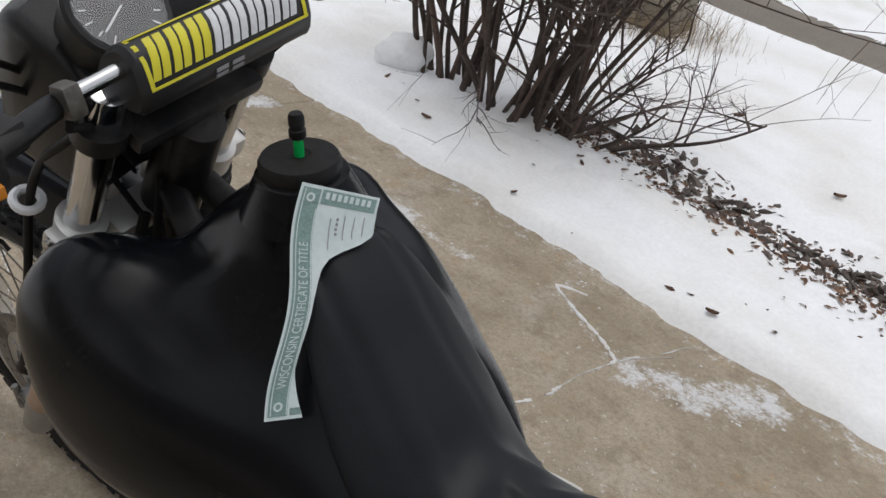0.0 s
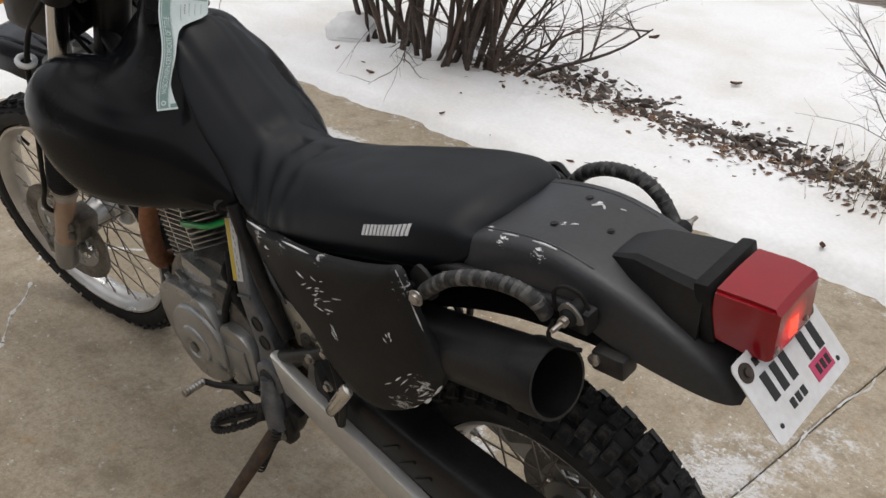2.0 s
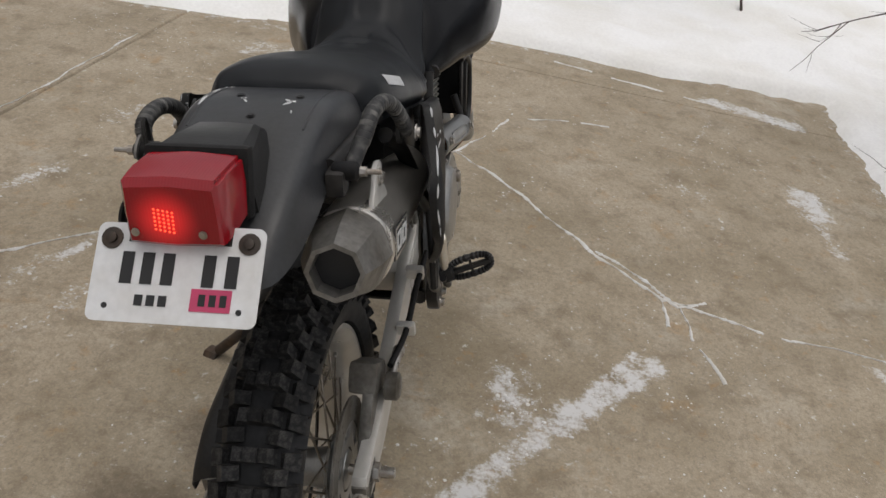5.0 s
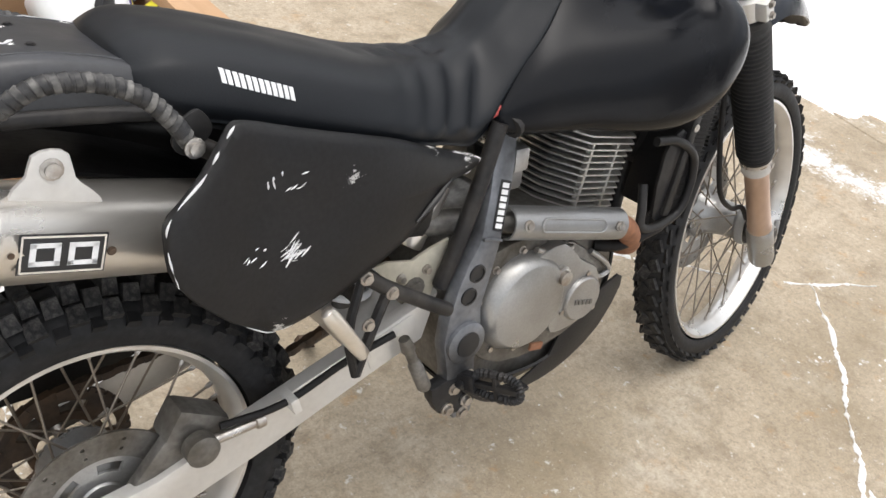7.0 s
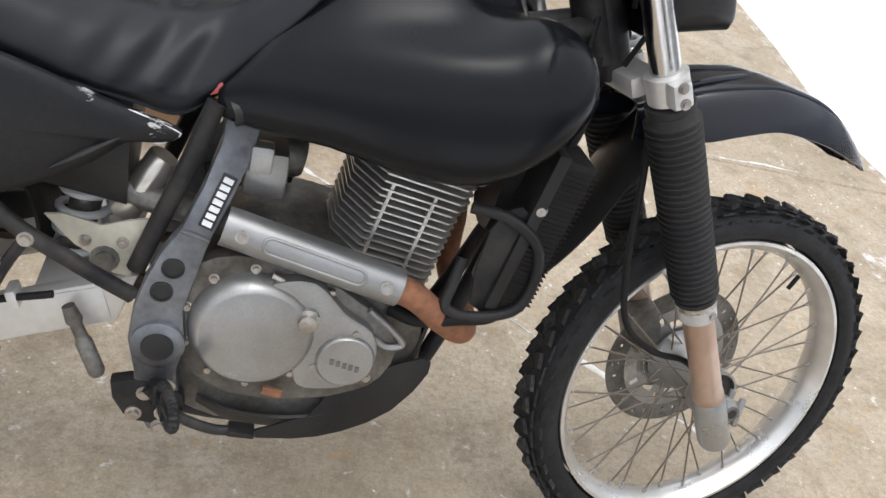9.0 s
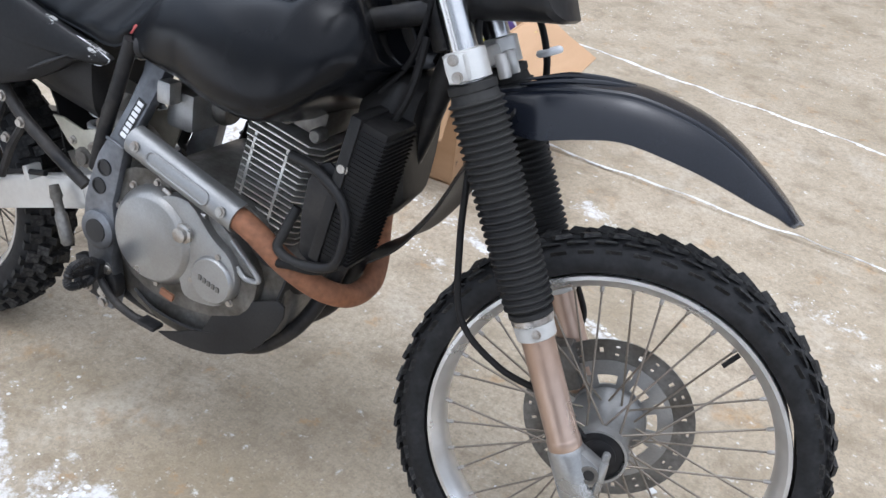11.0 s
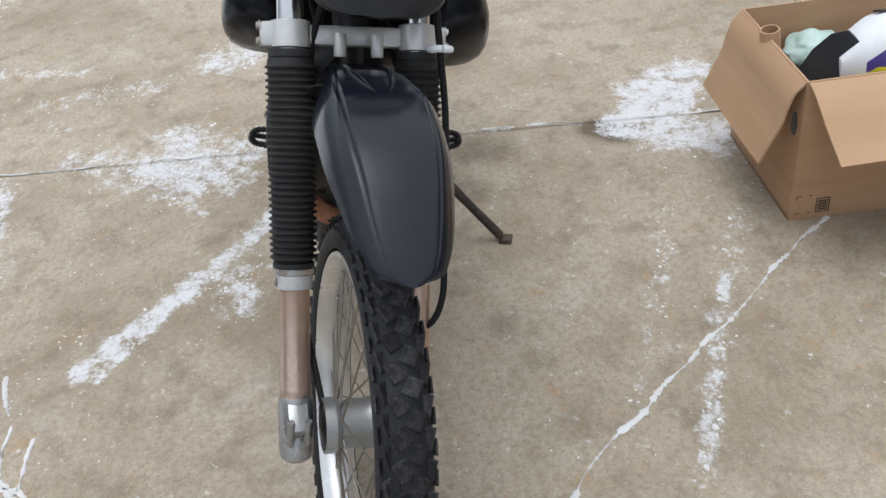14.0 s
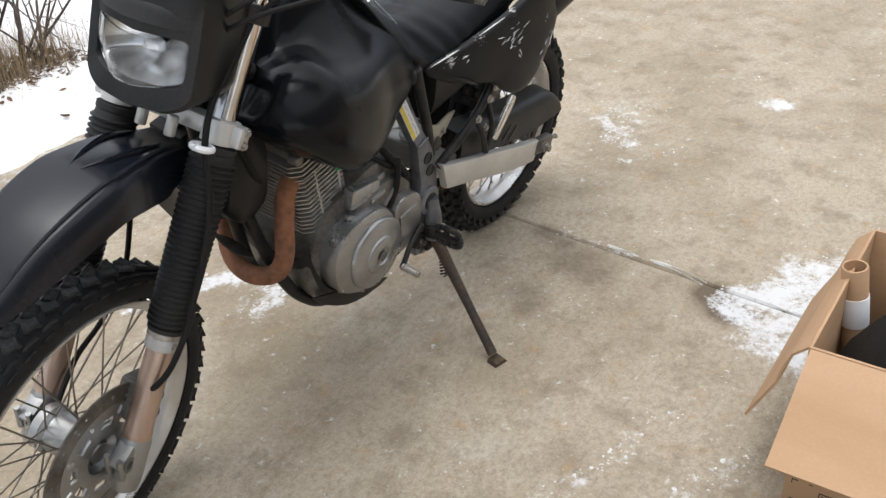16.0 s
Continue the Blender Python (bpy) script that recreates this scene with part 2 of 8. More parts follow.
def dusted(m, snow=(0.66, 0.665, 0.67)):
    """Powdery snow lying where the surface's own 'snow' amount is high, broken up by grain."""
    nt = m.node_tree
    n, l = nt.nodes, nt.links
    b = n["Principled BSDF"]
    src = b.inputs["Base Color"].links[0].from_socket
    at = n.new("ShaderNodeAttribute")
    at.attribute_name = "snow"
    tc = n.new("ShaderNodeTexCoord")
    parts = []
    for sc, det, ro, k in ((75.0, 8, 0.75, 0.95), (17.0, 6, 0.7, 1.4)):
        t = n.new("ShaderNodeTexNoise")
        t.inputs["Scale"].default_value, t.inputs["Detail"].default_value, t.inputs["Roughness"].default_value = sc, det, ro
        l.new(tc.outputs["Object"], t.inputs["Vector"])
        mu = n.new("ShaderNodeMath")
        mu.operation = "MULTIPLY_ADD"
        mu.inputs[1].default_value, mu.inputs[2].default_value = k, -0.5 * k
        l.new(t.outputs["Fac"], mu.inputs[0])
        parts.append(mu.outputs[0])
    s1 = n.new("ShaderNodeMath")
    l.new(parts[0], s1.inputs[0])
    l.new(parts[1], s1.inputs[1])
    s2 = n.new("ShaderNodeMath")
    l.new(s1.outputs[0], s2.inputs[0])
    l.new(at.outputs["Fac"], s2.inputs[1])
    mr = n.new("ShaderNodeMapRange")
    mr.interpolation_type = "SMOOTHSTEP"
    mr.inputs["From Min"].default_value, mr.inputs["From Max"].default_value = 0.50, 0.86
    mr.inputs["To Max"].default_value = 0.88
    l.new(s2.outputs[0], mr.inputs["Value"])
    mix = n.new("ShaderNodeMix")
    mix.data_type = "RGBA"
    l.new(mr.outputs[0], mix.inputs["Factor"])
    l.new(src, mix.inputs["A"])
    mix.inputs["B"].default_value = (*snow, 1)
    l.new(mix.outputs["Result"], b.inputs["Base Color"])


def damp(m):
    """Darker wet concrete where the surface's own 'damp' amount is high, with ragged edges."""
    nt = m.node_tree
    n, l = nt.nodes, nt.links
    b = n["Principled BSDF"]
    src = b.inputs["Base Color"].links[0].from_socket
    at = n.new("ShaderNodeAttribute")
    at.attribute_name = "damp"
    tc = n.new("ShaderNodeTexCoord")
    t = n.new("ShaderNodeTexNoise")
    t.inputs["Scale"].default_value, t.inputs["Detail"].default_value, t.inputs["Roughness"].default_value = 14.0, 7, 0.7
    l.new(tc.outputs["Object"], t.inputs["Vector"])
    mu = n.new("ShaderNodeMath")
    mu.operation = "MULTIPLY"
    l.new(at.outputs["Fac"], mu.inputs[0])
    l.new(t.outputs["Fac"], mu.inputs[1])
    mr = n.new("ShaderNodeMapRange")
    mr.inputs["From Min"].default_value, mr.inputs["From Max"].default_value, mr.inputs["To Max"].default_value = 0.03, 0.42, 0.8
    l.new(mu.outputs[0], mr.inputs["Value"])
    mix = n.new("ShaderNodeMix")
    mix.data_type = "RGBA"
    l.new(mr.outputs[0], mix.inputs["Factor"])
    l.new(src, mix.inputs["A"])
    mix.inputs["B"].default_value = (0.085, 0.06, 0.035, 1)
    l.new(mix.outputs["Result"], b.inputs["Base Color"])


def stained(m):
    """Small dark specks and rusty or damp stains in the concrete."""
    nt = m.node_tree
    n, l = nt.nodes, nt.links
    b = n["Principled BSDF"]
    tc = n.new("ShaderNodeTexCoord")
    for sc, lo, hi, col, k in ((33.0, 0.62, 0.78, (0.16, 0.13, 0.095), 0.4), (1.7, 0.46, 0.66, (0.225, 0.18, 0.115), 0.65), (2.6, 0.55, 0.72, (0.50, 0.46, 0.39), 0.55), (9.0, 0.50, 0.66, (0.185, 0.145, 0.095), 0.6), (5.0, 0.60, 0.72, (0.36, 0.205, 0.075), 0.55), (14.0, 0.60, 0.68, (0.40, 0.22, 0.08), 0.45), (62.0, 0.46, 0.66, (0.20, 0.165, 0.12), 0.55), (110.0, 0.58, 0.72, (0.10, 0.085, 0.065), 0.6), (75.0, 0.60, 0.70, (0.60, 0.56, 0.50), 0.5), (26.0, 0.62, 0.69, (0.66, 0.645, 0.62), 0.7)):
        src = b.inputs["Base Color"].links[0].from_socket
        t = n.new("ShaderNodeTexNoise")
        t.inputs["Scale"].default_value, t.inputs["Detail"].default_value, t.inputs["Roughness"].default_value = sc, 7, 0.68
        l.new(tc.outputs["Object"], t.inputs["Vector"])
        mr = n.new("ShaderNodeMapRange")
        mr.inputs["From Min"].default_value, mr.inputs["From Max"].default_value, mr.inputs["To Max"].default_value = lo, hi, k
        l.new(t.outputs["Fac"], mr.inputs["Value"])
        mix = n.new("ShaderNodeMix")
        mix.data_type = "RGBA"
        l.new(mr.outputs[0], mix.inputs["Factor"])
        l.new(src, mix.inputs["A"])
        mix.inputs["B"].default_value = (*col, 1)
        l.new(mix.outputs["Result"], b.inputs["Base Color"])


stained(CONCRETE)
damp(CONCRETE)
per_piece(CONCRETE, 0.05)
dusted(CONCRETE)
per_piece(BRICK, 0.2)


def per_island(m, spread):
    nt = m.node_tree
    b = nt.nodes["Principled BSDF"]
    src = b.inputs["Base Color"].links[0].from_socket
    info = nt.nodes.new("ShaderNodeNewGeometry")
    mr = nt.nodes.new("ShaderNodeMapRange")
    mr.inputs["To Min"].default_value, mr.inputs["To Max"].default_value = 1 - spread, 1 + spread
    nt.links.new(info.outputs["Random Per Island"], mr.inputs["Value"])
    h = nt.nodes.new("ShaderNodeHueSaturation")
    nt.links.new(mr.outputs[0], h.inputs["Value"])
    nt.links.new(src, h.inputs["Color"])
    nt.links.new(h.outputs[0], b.inputs["Base Color"])


per_island(LEAF, 0.55)
per_island(STONE, 0.5)
per_island(SNOW_THIN, 0.12)


# ---------------------------------------------------------------- mesh helpers
def part(name, bm, mat, parent=None, label="", smooth=38, at=None):
    """Links a bmesh as one mesh object, under a thing or a part."""
    me = bpy.data.meshes.new(name)
    if at is not None:
        bm.transform(at)
    bmesh.ops.recalc_face_normals(bm, faces=bm.faces)
    bm.to_mesh(me)
    bm.free()
    me.materials.append(mat)
    if smooth:
        me.polygons.foreach_set("use_smooth", [True] * len(me.polygons))
        me.set_sharp_from_angle(angle=radians(smooth))
    ob = new(name, me)
    if parent is not None:
        ob.parent = parent
    if label:
        tagged(ob, label)
    return ob


def empty(name, m=None):
    ob = new(name)
    ob.empty_display_size = 0.1
    if m is not None:
        ob.matrix_world = m
    return ob


def V(*a):
    return Vector(a)


def frame_to(a, b):
    """A pose whose z runs from a to b, placed at a."""
    a, b = Vector(a), Vector(b)
    return Matrix.Translation(a) @ (b - a).to_track_quat("Z", "Y").to_matrix().to_4x4()


def catmull(pts, k):
    """A smooth run of points through the given ones, k steps between each pair."""
    pts = [Vector(p) for p in pts]
    if len(pts) < 3:
        return [pts[0].lerp(pts[-1], i / k) for i in range(k + 1)]
    out = []
    ext = [pts[0] * 2 - pts[1]] + pts + [pts[-1] * 2 - pts[-2]]
    for i in range(len(pts) - 1):
        p0, p1, p2, p3 = ext[i:i + 4]
        for j in range(k):
            t = j / k
            out.append(0.5 * ((2 * p1) + (p2 - p0) * t + (2 * p0 - 5 * p1 + 4 * p2 - p3) * t * t + (3 * p1 - p0 - 3 * p2 + p3) * t ** 3))
    out.append(pts[-1])
    return out


def add_rings(bm, rings, closed=True, caps=True):
    vs = [[bm.verts.new(p) for p in r] for r in rings]
    n = len(vs[0])
    for a, b in zip(vs[:-1], vs[1:]):
        for i in range(n if closed else n - 1):
            j = (i + 1) % n
            bm.faces.new((a[i], a[j], b[j], b[i]))
    if caps and closed:
        bm.faces.new(vs[0][::-1])
        bm.faces.new(vs[-1])
    return vs


def add_tube(bm, pts, r, seg=10, k=6, caps=True, radii=None):
    """A round bar along a smooth run of points."""
    path = catmull(pts, k) if k else [Vector(p) for p in pts]
    n = len(path)
    up = None
    rings = []
    for i, p in enumerate(path):
        d = (path[min(i + 1, n - 1)] - path[max(i - 1, 0)]).normalized()
        if up is None:
            up = d.orthogonal().normalized()
        up = (up - d * up.dot(d)).normalized()
        side = d.cross(up)
        rr = r
        if radii:
            f = i / (n - 1) * (len(radii) - 1)
            a = min(int(f), len(radii) - 2)
            rr = radii[a] + (radii[a + 1] - radii[a]) * (f - a)
        rings.append([p + (up * math.cos(t) + side * math.sin(t)) * rr for t in (2 * math.pi * q / seg for q in range(seg))])
    add_rings(bm, rings, caps=caps)
    return bm


def tube(pts, r, seg=10, k=6, radii=None):
    return add_tube(bmesh.new(), pts, r, seg, k, True, radii)


def add_lathe(bm, profile, m, seg=32, caps=True):
    """Turns (radius, height) about the z axis of m."""
    rings = [[m @ V(r * math.cos(t), r * math.sin(t), h) for t in (2 * math.pi * q / seg for q in range(seg))] for r, h in profile]
    add_rings(bm, rings, caps=caps)
    return bm


def lathe(profile, m, seg=32, caps=True):
    return add_lathe(bmesh.new(), profile, m, seg, caps)


def add_box(bm, size, m, bevel=0.0, taper=1.0):
    x, y, z = (s / 2 for s in size)
    lo = [(-x, -y, -z), (x, -y, -z), (x, y, -z), (-x, y, -z)]
    hi = [(a * taper, b * taper, z) for a, b in ((-x, -y), (x, -y), (x, y), (-x, y))]
    v = [bm.verts.new(m @ V(*p)) for p in lo + hi]
    fs = [bm.faces.new([v[i] for i in f]) for f in ((3, 2, 1, 0), (4, 5, 6, 7), (0, 1, 5, 4), (1, 2, 6, 5), (2, 3, 7, 6), (3, 0, 4, 7))]
    if bevel:
        es = list({e for f in fs for e in f.edges})
        bmesh.ops.bevel(bm, geom=es, offset=bevel, segments=2, affect="EDGES", profile=0.6)
    return bm


def box(size, m, bevel=0.0, taper=1.0):
    return add_box(bmesh.new(), size, m, bevel, taper)


def add_plate(bm, outline, y0, y1, bevel=0.0, axis="y"):
    """A flat plate: an outline of (x, z) between two y (or (y, z) between two x)."""
    def at(p, d):
        return V(p[0], d, p[1]) if axis == "y" else V(d, p[0], p[1])
    a = [bm.verts.new(at(p, y0)) for p in outline]
    b = [bm.verts.new(at(p, y1)) for p in outline]
    n = len(outline)
    fs = [bm.faces.new(a), bm.faces.new(b[::-1])]
    for i in range(n):
        fs.append(bm.faces.new((a[i], b[i], b[(i + 1) % n], a[(i + 1) % n])))
    bmesh.ops.recalc_face_normals(bm, faces=fs)
    if bevel:
        es = list({e for f in fs[:2] for e in f.edges})
        bmesh.ops.bevel(bm, geom=es, offset=bevel, segments=2, affect="EDGES", profile=0.6)
    return bm


def plate(outline, y0, y1, bevel=0.0, axis="y"):
    return add_plate(bmesh.new(), outline, y0, y1, bevel, axis)


def smooth_outline(pts, k=4):
    """A closed smooth outline through (x, z) points."""
    n = len(pts)
    out = []
    for i in range(n):
        p0, p1, p2, p3 = (Vector((*pts[(i + j) % n], 0)) for j in (-1, 0, 1, 2))
        for j in range(k):
            t = j / k
            q = 0.5 * ((2 * p1) + (p2 - p0) * t + (2 * p0 - 5 * p1 + 4 * p2 - p3) * t * t + (3 * p1 - p0 - 3 * p2 + p3) * t ** 3)
            out.append((q.x, q.y))
    return out


def half_loft(stations, ku=5, kv=3, mirror=True):
    """A body lofted along x: each station is (x, [(y, z), ...]) from the top middle round one side to the bottom middle."""
    cols = len(stations[0][1])
    lines = [catmull([V(x, *pr[c]) for x, pr in stations], ku) for c in range(cols)]
    rings = []
    for i in range(len(lines[0])):
        side = catmull([ln[i] for ln in lines], kv)
        other = [V(p.x, -p.y, p.z) for p in side[-2:0:-1]]
        rings.append(side + other)
    bm = bmesh.new()
    add_rings(bm, rings)
    bmesh.ops.remove_doubles(bm, verts=bm.verts, dist=0.0004)
    return bm


def sheet(rows, thick, ku=4, kv=3):
    """A shell: rows of points smoothed both ways and given thickness."""
    cols = len(rows[0])
    lines = [catmull([r[c] for r in rows], ku) for c in range(cols)]
    grid = [catmull([ln[i] for ln in lines], kv) for i in range(len(lines[0]))]
    bm = bmesh.new()
    add_rings(bm, grid, closed=False)
    bmesh.ops.recalc_face_normals(bm, faces=bm.faces)
    bmesh.ops.solidify(bm, geom=bm.faces[:], thickness=thick)
    return bm


def surface_of(bm):
    """The surface of a mesh, to lay prints on."""
    bmesh.ops.recalc_face_normals(bm, faces=bm.faces)
    return BVHTree.FromBMesh(bm)


def laid(tree, grid, toward, lift=0.0012, thick=0.0008):
    """A thin print that follows a surface: a grid of points cast on to it along a direction."""
    d = Vector(toward).normalized()
    rows = []
    for r in grid:
        row = []
        for p in r:
            hit = tree.ray_cast(Vector(p) - d * 0.3, d)[0]
            row.append((hit if hit is not None else Vector(p)) - d * lift)
        rows.append(row)
    bm = bmesh.new()
    add_rings(bm, rows, closed=False)
    bmesh.ops.recalc_face_normals(bm, faces=bm.faces)
    bmesh.ops.solidify(bm, geom=bm.faces[:], thickness=thick)
    return bm


def bolt_head(m, r=0.007, h=0.005):
    bm = lathe([(r * 1.5, 0), (r * 1.5, h * 0.3), (r, h * 0.35), (r, h)], m, 12)
    return bm


Y_LEFT = Matrix.Rotation(radians(-90), 4, "X")   # z axis turned to +y
Y_RIGHT = Matrix.Rotation(radians(90), 4, "X")   # z axis turned to -y


def side_at(x, y, z, left=True):
    return Matrix.Translation((x, y, z)) @ (Y_LEFT if left else Y_RIGHT)


# ---------------------------------------------------------------- the ground: one sheet of snow, dipping under the driveway
def wob(x, y, s, seed=0.0):
    return noise.noise((x * s + seed, y * s - seed, seed * 0.37))


def edge_y(x):
    return -1.69 + 0.05 * wob(x, 0, 1.1, 3.1) + 0.04 * wob(x, 0, 4.0, 7.7) + 0.035 * wob(x, 0, 13.0, 1.7)


def edge_x(y):
    e = 3.42 + 0.12 * wob(0, y, 0.9, 5.3) + 0.06 * wob(0, y, 4.0, 2.2) + 0.04 * wob(0, y, 12.0, 8.2)
    e -= 0.42 * min(1.0, max(0.0, (y - 0.1) / 0.9))
    return e


def snow_height(x, y):
    sd = max(edge_y(x) - y, x - edge_x(y))
    if sd < -0.25:
        return -0.06
    t = min(1.0, max(0.0, (sd + 0.06) / 0.17))
    h = -0.06 + (0.115 + 0.02 * wob(x, y, 2.0, 4.4)) * t * t * (3 - 2 * t)
    u = min(1.0, max(0.0, sd / 0.3))
    h += u * (0.035 * wob(x, y, 1.3, 9.1) + 0.024 * wob(x, y, 4.2, 2.9) + 0.016 * wob(x, y, 11.0, 6.1) + 0.009 * wob(x, y, 24.0, 3.3))
    # the hollow of the mulch bed
    bed = (y + 2.66 + 0.06 * (x - 1.2)) / 0.22
    if -0.4 < x < 2.5:
        h -= 0.035 * math.exp(-bed * bed) * u
    # the lane beyond the lawn
    lane = -5.95 - 0.10 * (2.5 - x)
    far = min(1.0, max(0.0, (lane - y) / 0.15)) * min(1.0, max(0.0, (y - lane + 2.2) / 0.15))
    h -= 0.12 * far
    return h


def spread_axis(lo, hi, step, far):
    fine = list(np.arange(lo, hi, step))
    out, d = [], step
    p = hi
    while p < far:
        p += d
        d *= 1.22
        out.append(p)
    back, d, p = [], step, lo
    while p > -far:
        p -= d
        d *= 1.22
        back.append(p)
    return back[::-1] + fine + [hi] + out


def build_ground():
    xs = spread_axis(-2.6, 4.3, 0.035, 400)
    ys = spread_axis(-3.3, -1.3, 0.03, 400)
    verts = [(x, y, snow_height(x, y)) for y in ys for x in xs]
    n = len(xs)
    faces = [(j * n + i, j * n + i + 1, (j + 1) * n + i + 1, (j + 1) * n + i) for j in range(len(ys) - 1) for i in range(n - 1)]
    me = bpy.data.meshes.new("ground")
    me.from_pydata(verts, [], faces)
    me.materials.append(SNOW)
    me.polygons.foreach_set("use_smooth", [True] * len(me.polygons))
    return tagged(new("ground", me), "uneven trodden white snow covering the lawn", "snow ground", kind="structure")


build_ground()

# ---------------------------------------------------------------- the driveway: concrete slabs with tooled joints
E1, E2 = Vector((0.9965, -0.0835, 0)), Vector((0.0835, 0.9965, 0))
ORIGIN = Vector((0.115, 1.63, 0))
driveway = tagged(empty("driveway"), "tan broom-finished concrete driveway with snow-filled cracks", "driveway", kind="structure")


STREAKS = []


def powder(x0, y0, x1, y1, half, amount):
    """A streak of powdery snow between two places, with its half width and how thickly it lies."""
    STREAKS.append((x0, y0, x1, y1, half, amount))


powder(-0.16, -0.91, 0.13, -0.49, 0.13, 0.58)
powder(1.33, 0.73, 0.52, 1.10, 0.030, 0.52)
powder(0.09, 0.84, -0.12, 1.01, 0.07, 0.85)
powder(0.09, 0.98, -0.10, 1.08, 0.08, 0.85)
powder(0.88, 0.75, 0.27, 0.94, 0.022, 0.45)
powder(1.01, 0.83, 0.50, 1.08, 0.022, 0.45)
powder(-1.04, -1.68, -0.88, -1.09, 0.05, 0.60)
powder(-0.62, -1.18, -0.68, -0.77, 0.07, 0.55)
powder(0.97, 0.75, 0.59, 0.83, 0.03, 0.45)
powder(1.08, -0.88, 0.79, -0.69, 0.06, 0.40)
powder(0.10, -1.45, 0.55, -1.05, 0.20, 0.28)
powder(-0.75, -1.55, -0.45, -1.25, 0.16, 0.30)
powder(0.92, -0.67, 0.59, -0.42, 0.035, 0.75)
powder(-0.08, -0.70, 0.11, -0.50, 0.095, 0.70)
powder(0.24, -1.16, -0.09, -1.15, 0.051, 0.55)
powder(-0.65, -0.96, -0.68, -0.73, 0.119, 0.50)
powder(0.16, 0.93, 0.23, 1.12, 0.105, 0.75)
powder(-0.13, 0.95, -0.23, 1.15, 0.097, 0.75)
powder(0.97, 0.74, 0.67, 0.83, 0.012, 0.50)
powder(0.67, 0.83, 0.35, 0.94, 0.011, 0.40)
powder(0.89, 0.90, 0.50, 1.07, 0.010, 0.35)
powder(1.33, 0.75, 0.96, 0.88, 0.016, 0.70)
powder(1.25, 0.59, 1.08, 0.72, 0.018, 0.50)
powder(0.28, -1.04, 0.51, -0.59, 0.112, 0.20)
powder(-0.51, 0.19, -0.76, 0.43, 0.020, 0.50)
powder(-0.27, 0.28, -0.18, 0.48, 0.022, 0.35)
powder(0.58, -1.08, 0.70, -0.56, 0.092, 0.12)
powder(-0.76, 0.02, -0.64, 0.17, 0.062, 0.65)
powder(-0.45, 0.17, -0.65, 0.39, 0.024, 0.50)
powder(-0.98, -0.06, -1.18, 0.28, 0.034, 0.35)
powder(-1.34, 0.31, -1.39, 0.42, 0.030, 0.50)
powder(-1.16, 0.52, -1.17, 0.56, 0.050, 0.80)
powder(0.95, 0.73, 0.72, 0.83, 0.016, 0.55)
powder(0.67, 0.99, 0.48, 1.09, 0.009, 0.40)
powder(1.02, 0.85, 0.87, 0.93, 0.015, 0.70)
powder(0.00, 0.26, 0.01, 0.49, 0.022, 0.50)
powder(0.70, -0.31, 0.60, -0.25, 0.037, 0.60)
powder(0.37, 0.41, 0.36, 0.45, 0.015, 0.50)
powder(0.33, -1.08, -0.02, -1.17, 0.056, 0.70)
powder(0.08, -0.40, -0.24, -0.61, 0.109, 0.70)
powder(0.09, -0.61, -0.05, -0.69, 0.047, 0.50)
powder(-0.38, -1.05, -0.48, -1.09, 0.054, 0.50)
powder(0.26, -0.63, 0.10, -0.75, 0.036, 0.28)
powder(-0.20, -1.14, -0.29, -1.11, 0.027, 0.40)
powder(0.31, -0.81, 0.16, -0.84, 0.038, 0.22)
powder(0.24, -0.47, 0.11, -0.55, 0.033, 0.50)
powder(0.94, -0.62, 0.66, -0.45, 0.022, 0.75)
powder(0.66, -0.45, 0.25, -0.20, 0.023, 0.70)
powder(0.71, -0.27, 0.73, -0.34, 0.082, 0.50)
powder(0.53, -0.25, 0.67, -0.36, 0.063, 0.35)
powder(1.10, -1.36, 0.92, -1.47, 0.075, 0.70)
powder(0.92, -1.45, 0.79, -1.61, 0.085, 0.75)
powder(0.32, -1.08, -0.03, -1.15, 0.042, 0.70)
powder(0.14, -0.37, 0.10, -0.48, 0.030, 0.60)
powder(0.04, -0.52, -0.04, -0.65, 0.091, 0.75)
powder(0.25, -0.45, 0.25, -0.55, 0.027, 0.45)
powder(2.23, -1.34, 2.07, -1.36, 0.065, 0.80)
powder(2.07, -1.36, 1.77, -1.37, 0.039, 0.60)
powder(3.15, -1.11, 3.02, -1.47, 0.059, 0.80)
powder(2.75, 0.79, 2.76, 0.18, 0.056, 0.75)
powder(2.40, 0.72, 2.29, 0.61, 0.039, 0.50)
powder(2.90, -1.07, 2.43, -0.92, 0.013, 0.50)
powder(2.74, -1.15, 2.30, -1.05, 0.063, 0.30)
powder(0.69, -1.04, 0.59, -1.10, 0.026, 0.30)
powder(0.75, -0.82, 0.61, -0.80, 0.020, 0.22)
powder(1.87, -0.98, 1.68, -0.94, 0.015, 0.50)
powder(1.48, -1.51, 1.19, -1.36, 0.011, 0.60)
powder(1.50, -1.52, 1.46, -1.68, 0.027, 0.50)
powder(2.11, -0.82, 2.02, -0.95, 0.056, 0.50)
powder(0.90, -0.42, 0.78, -0.35, 0.014, 0.40)
powder(0.68, 0.82, 1.24, 0.61, 0.015, 0.50)
powder(0.49, 1.09, 0.66, 1.02, 0.010, 0.45)
powder(0.99, 0.87, 1.45, 0.69, 0.018, 0.70)
powder(1.43, 0.70, 1.55, 0.67, 0.012, 0.50)
powder(1.04, 1.29, 1.32, 1.17, 0.032, 0.60)
powder(0.67, -0.44, 0.27, -0.18, 0.030, 0.75)
powder(0.67, -0.32, 0.73, -0.27, 0.055, 0.60)
powder(-0.81, -0.52, -0.84, -0.45, 0.141, 0.70)
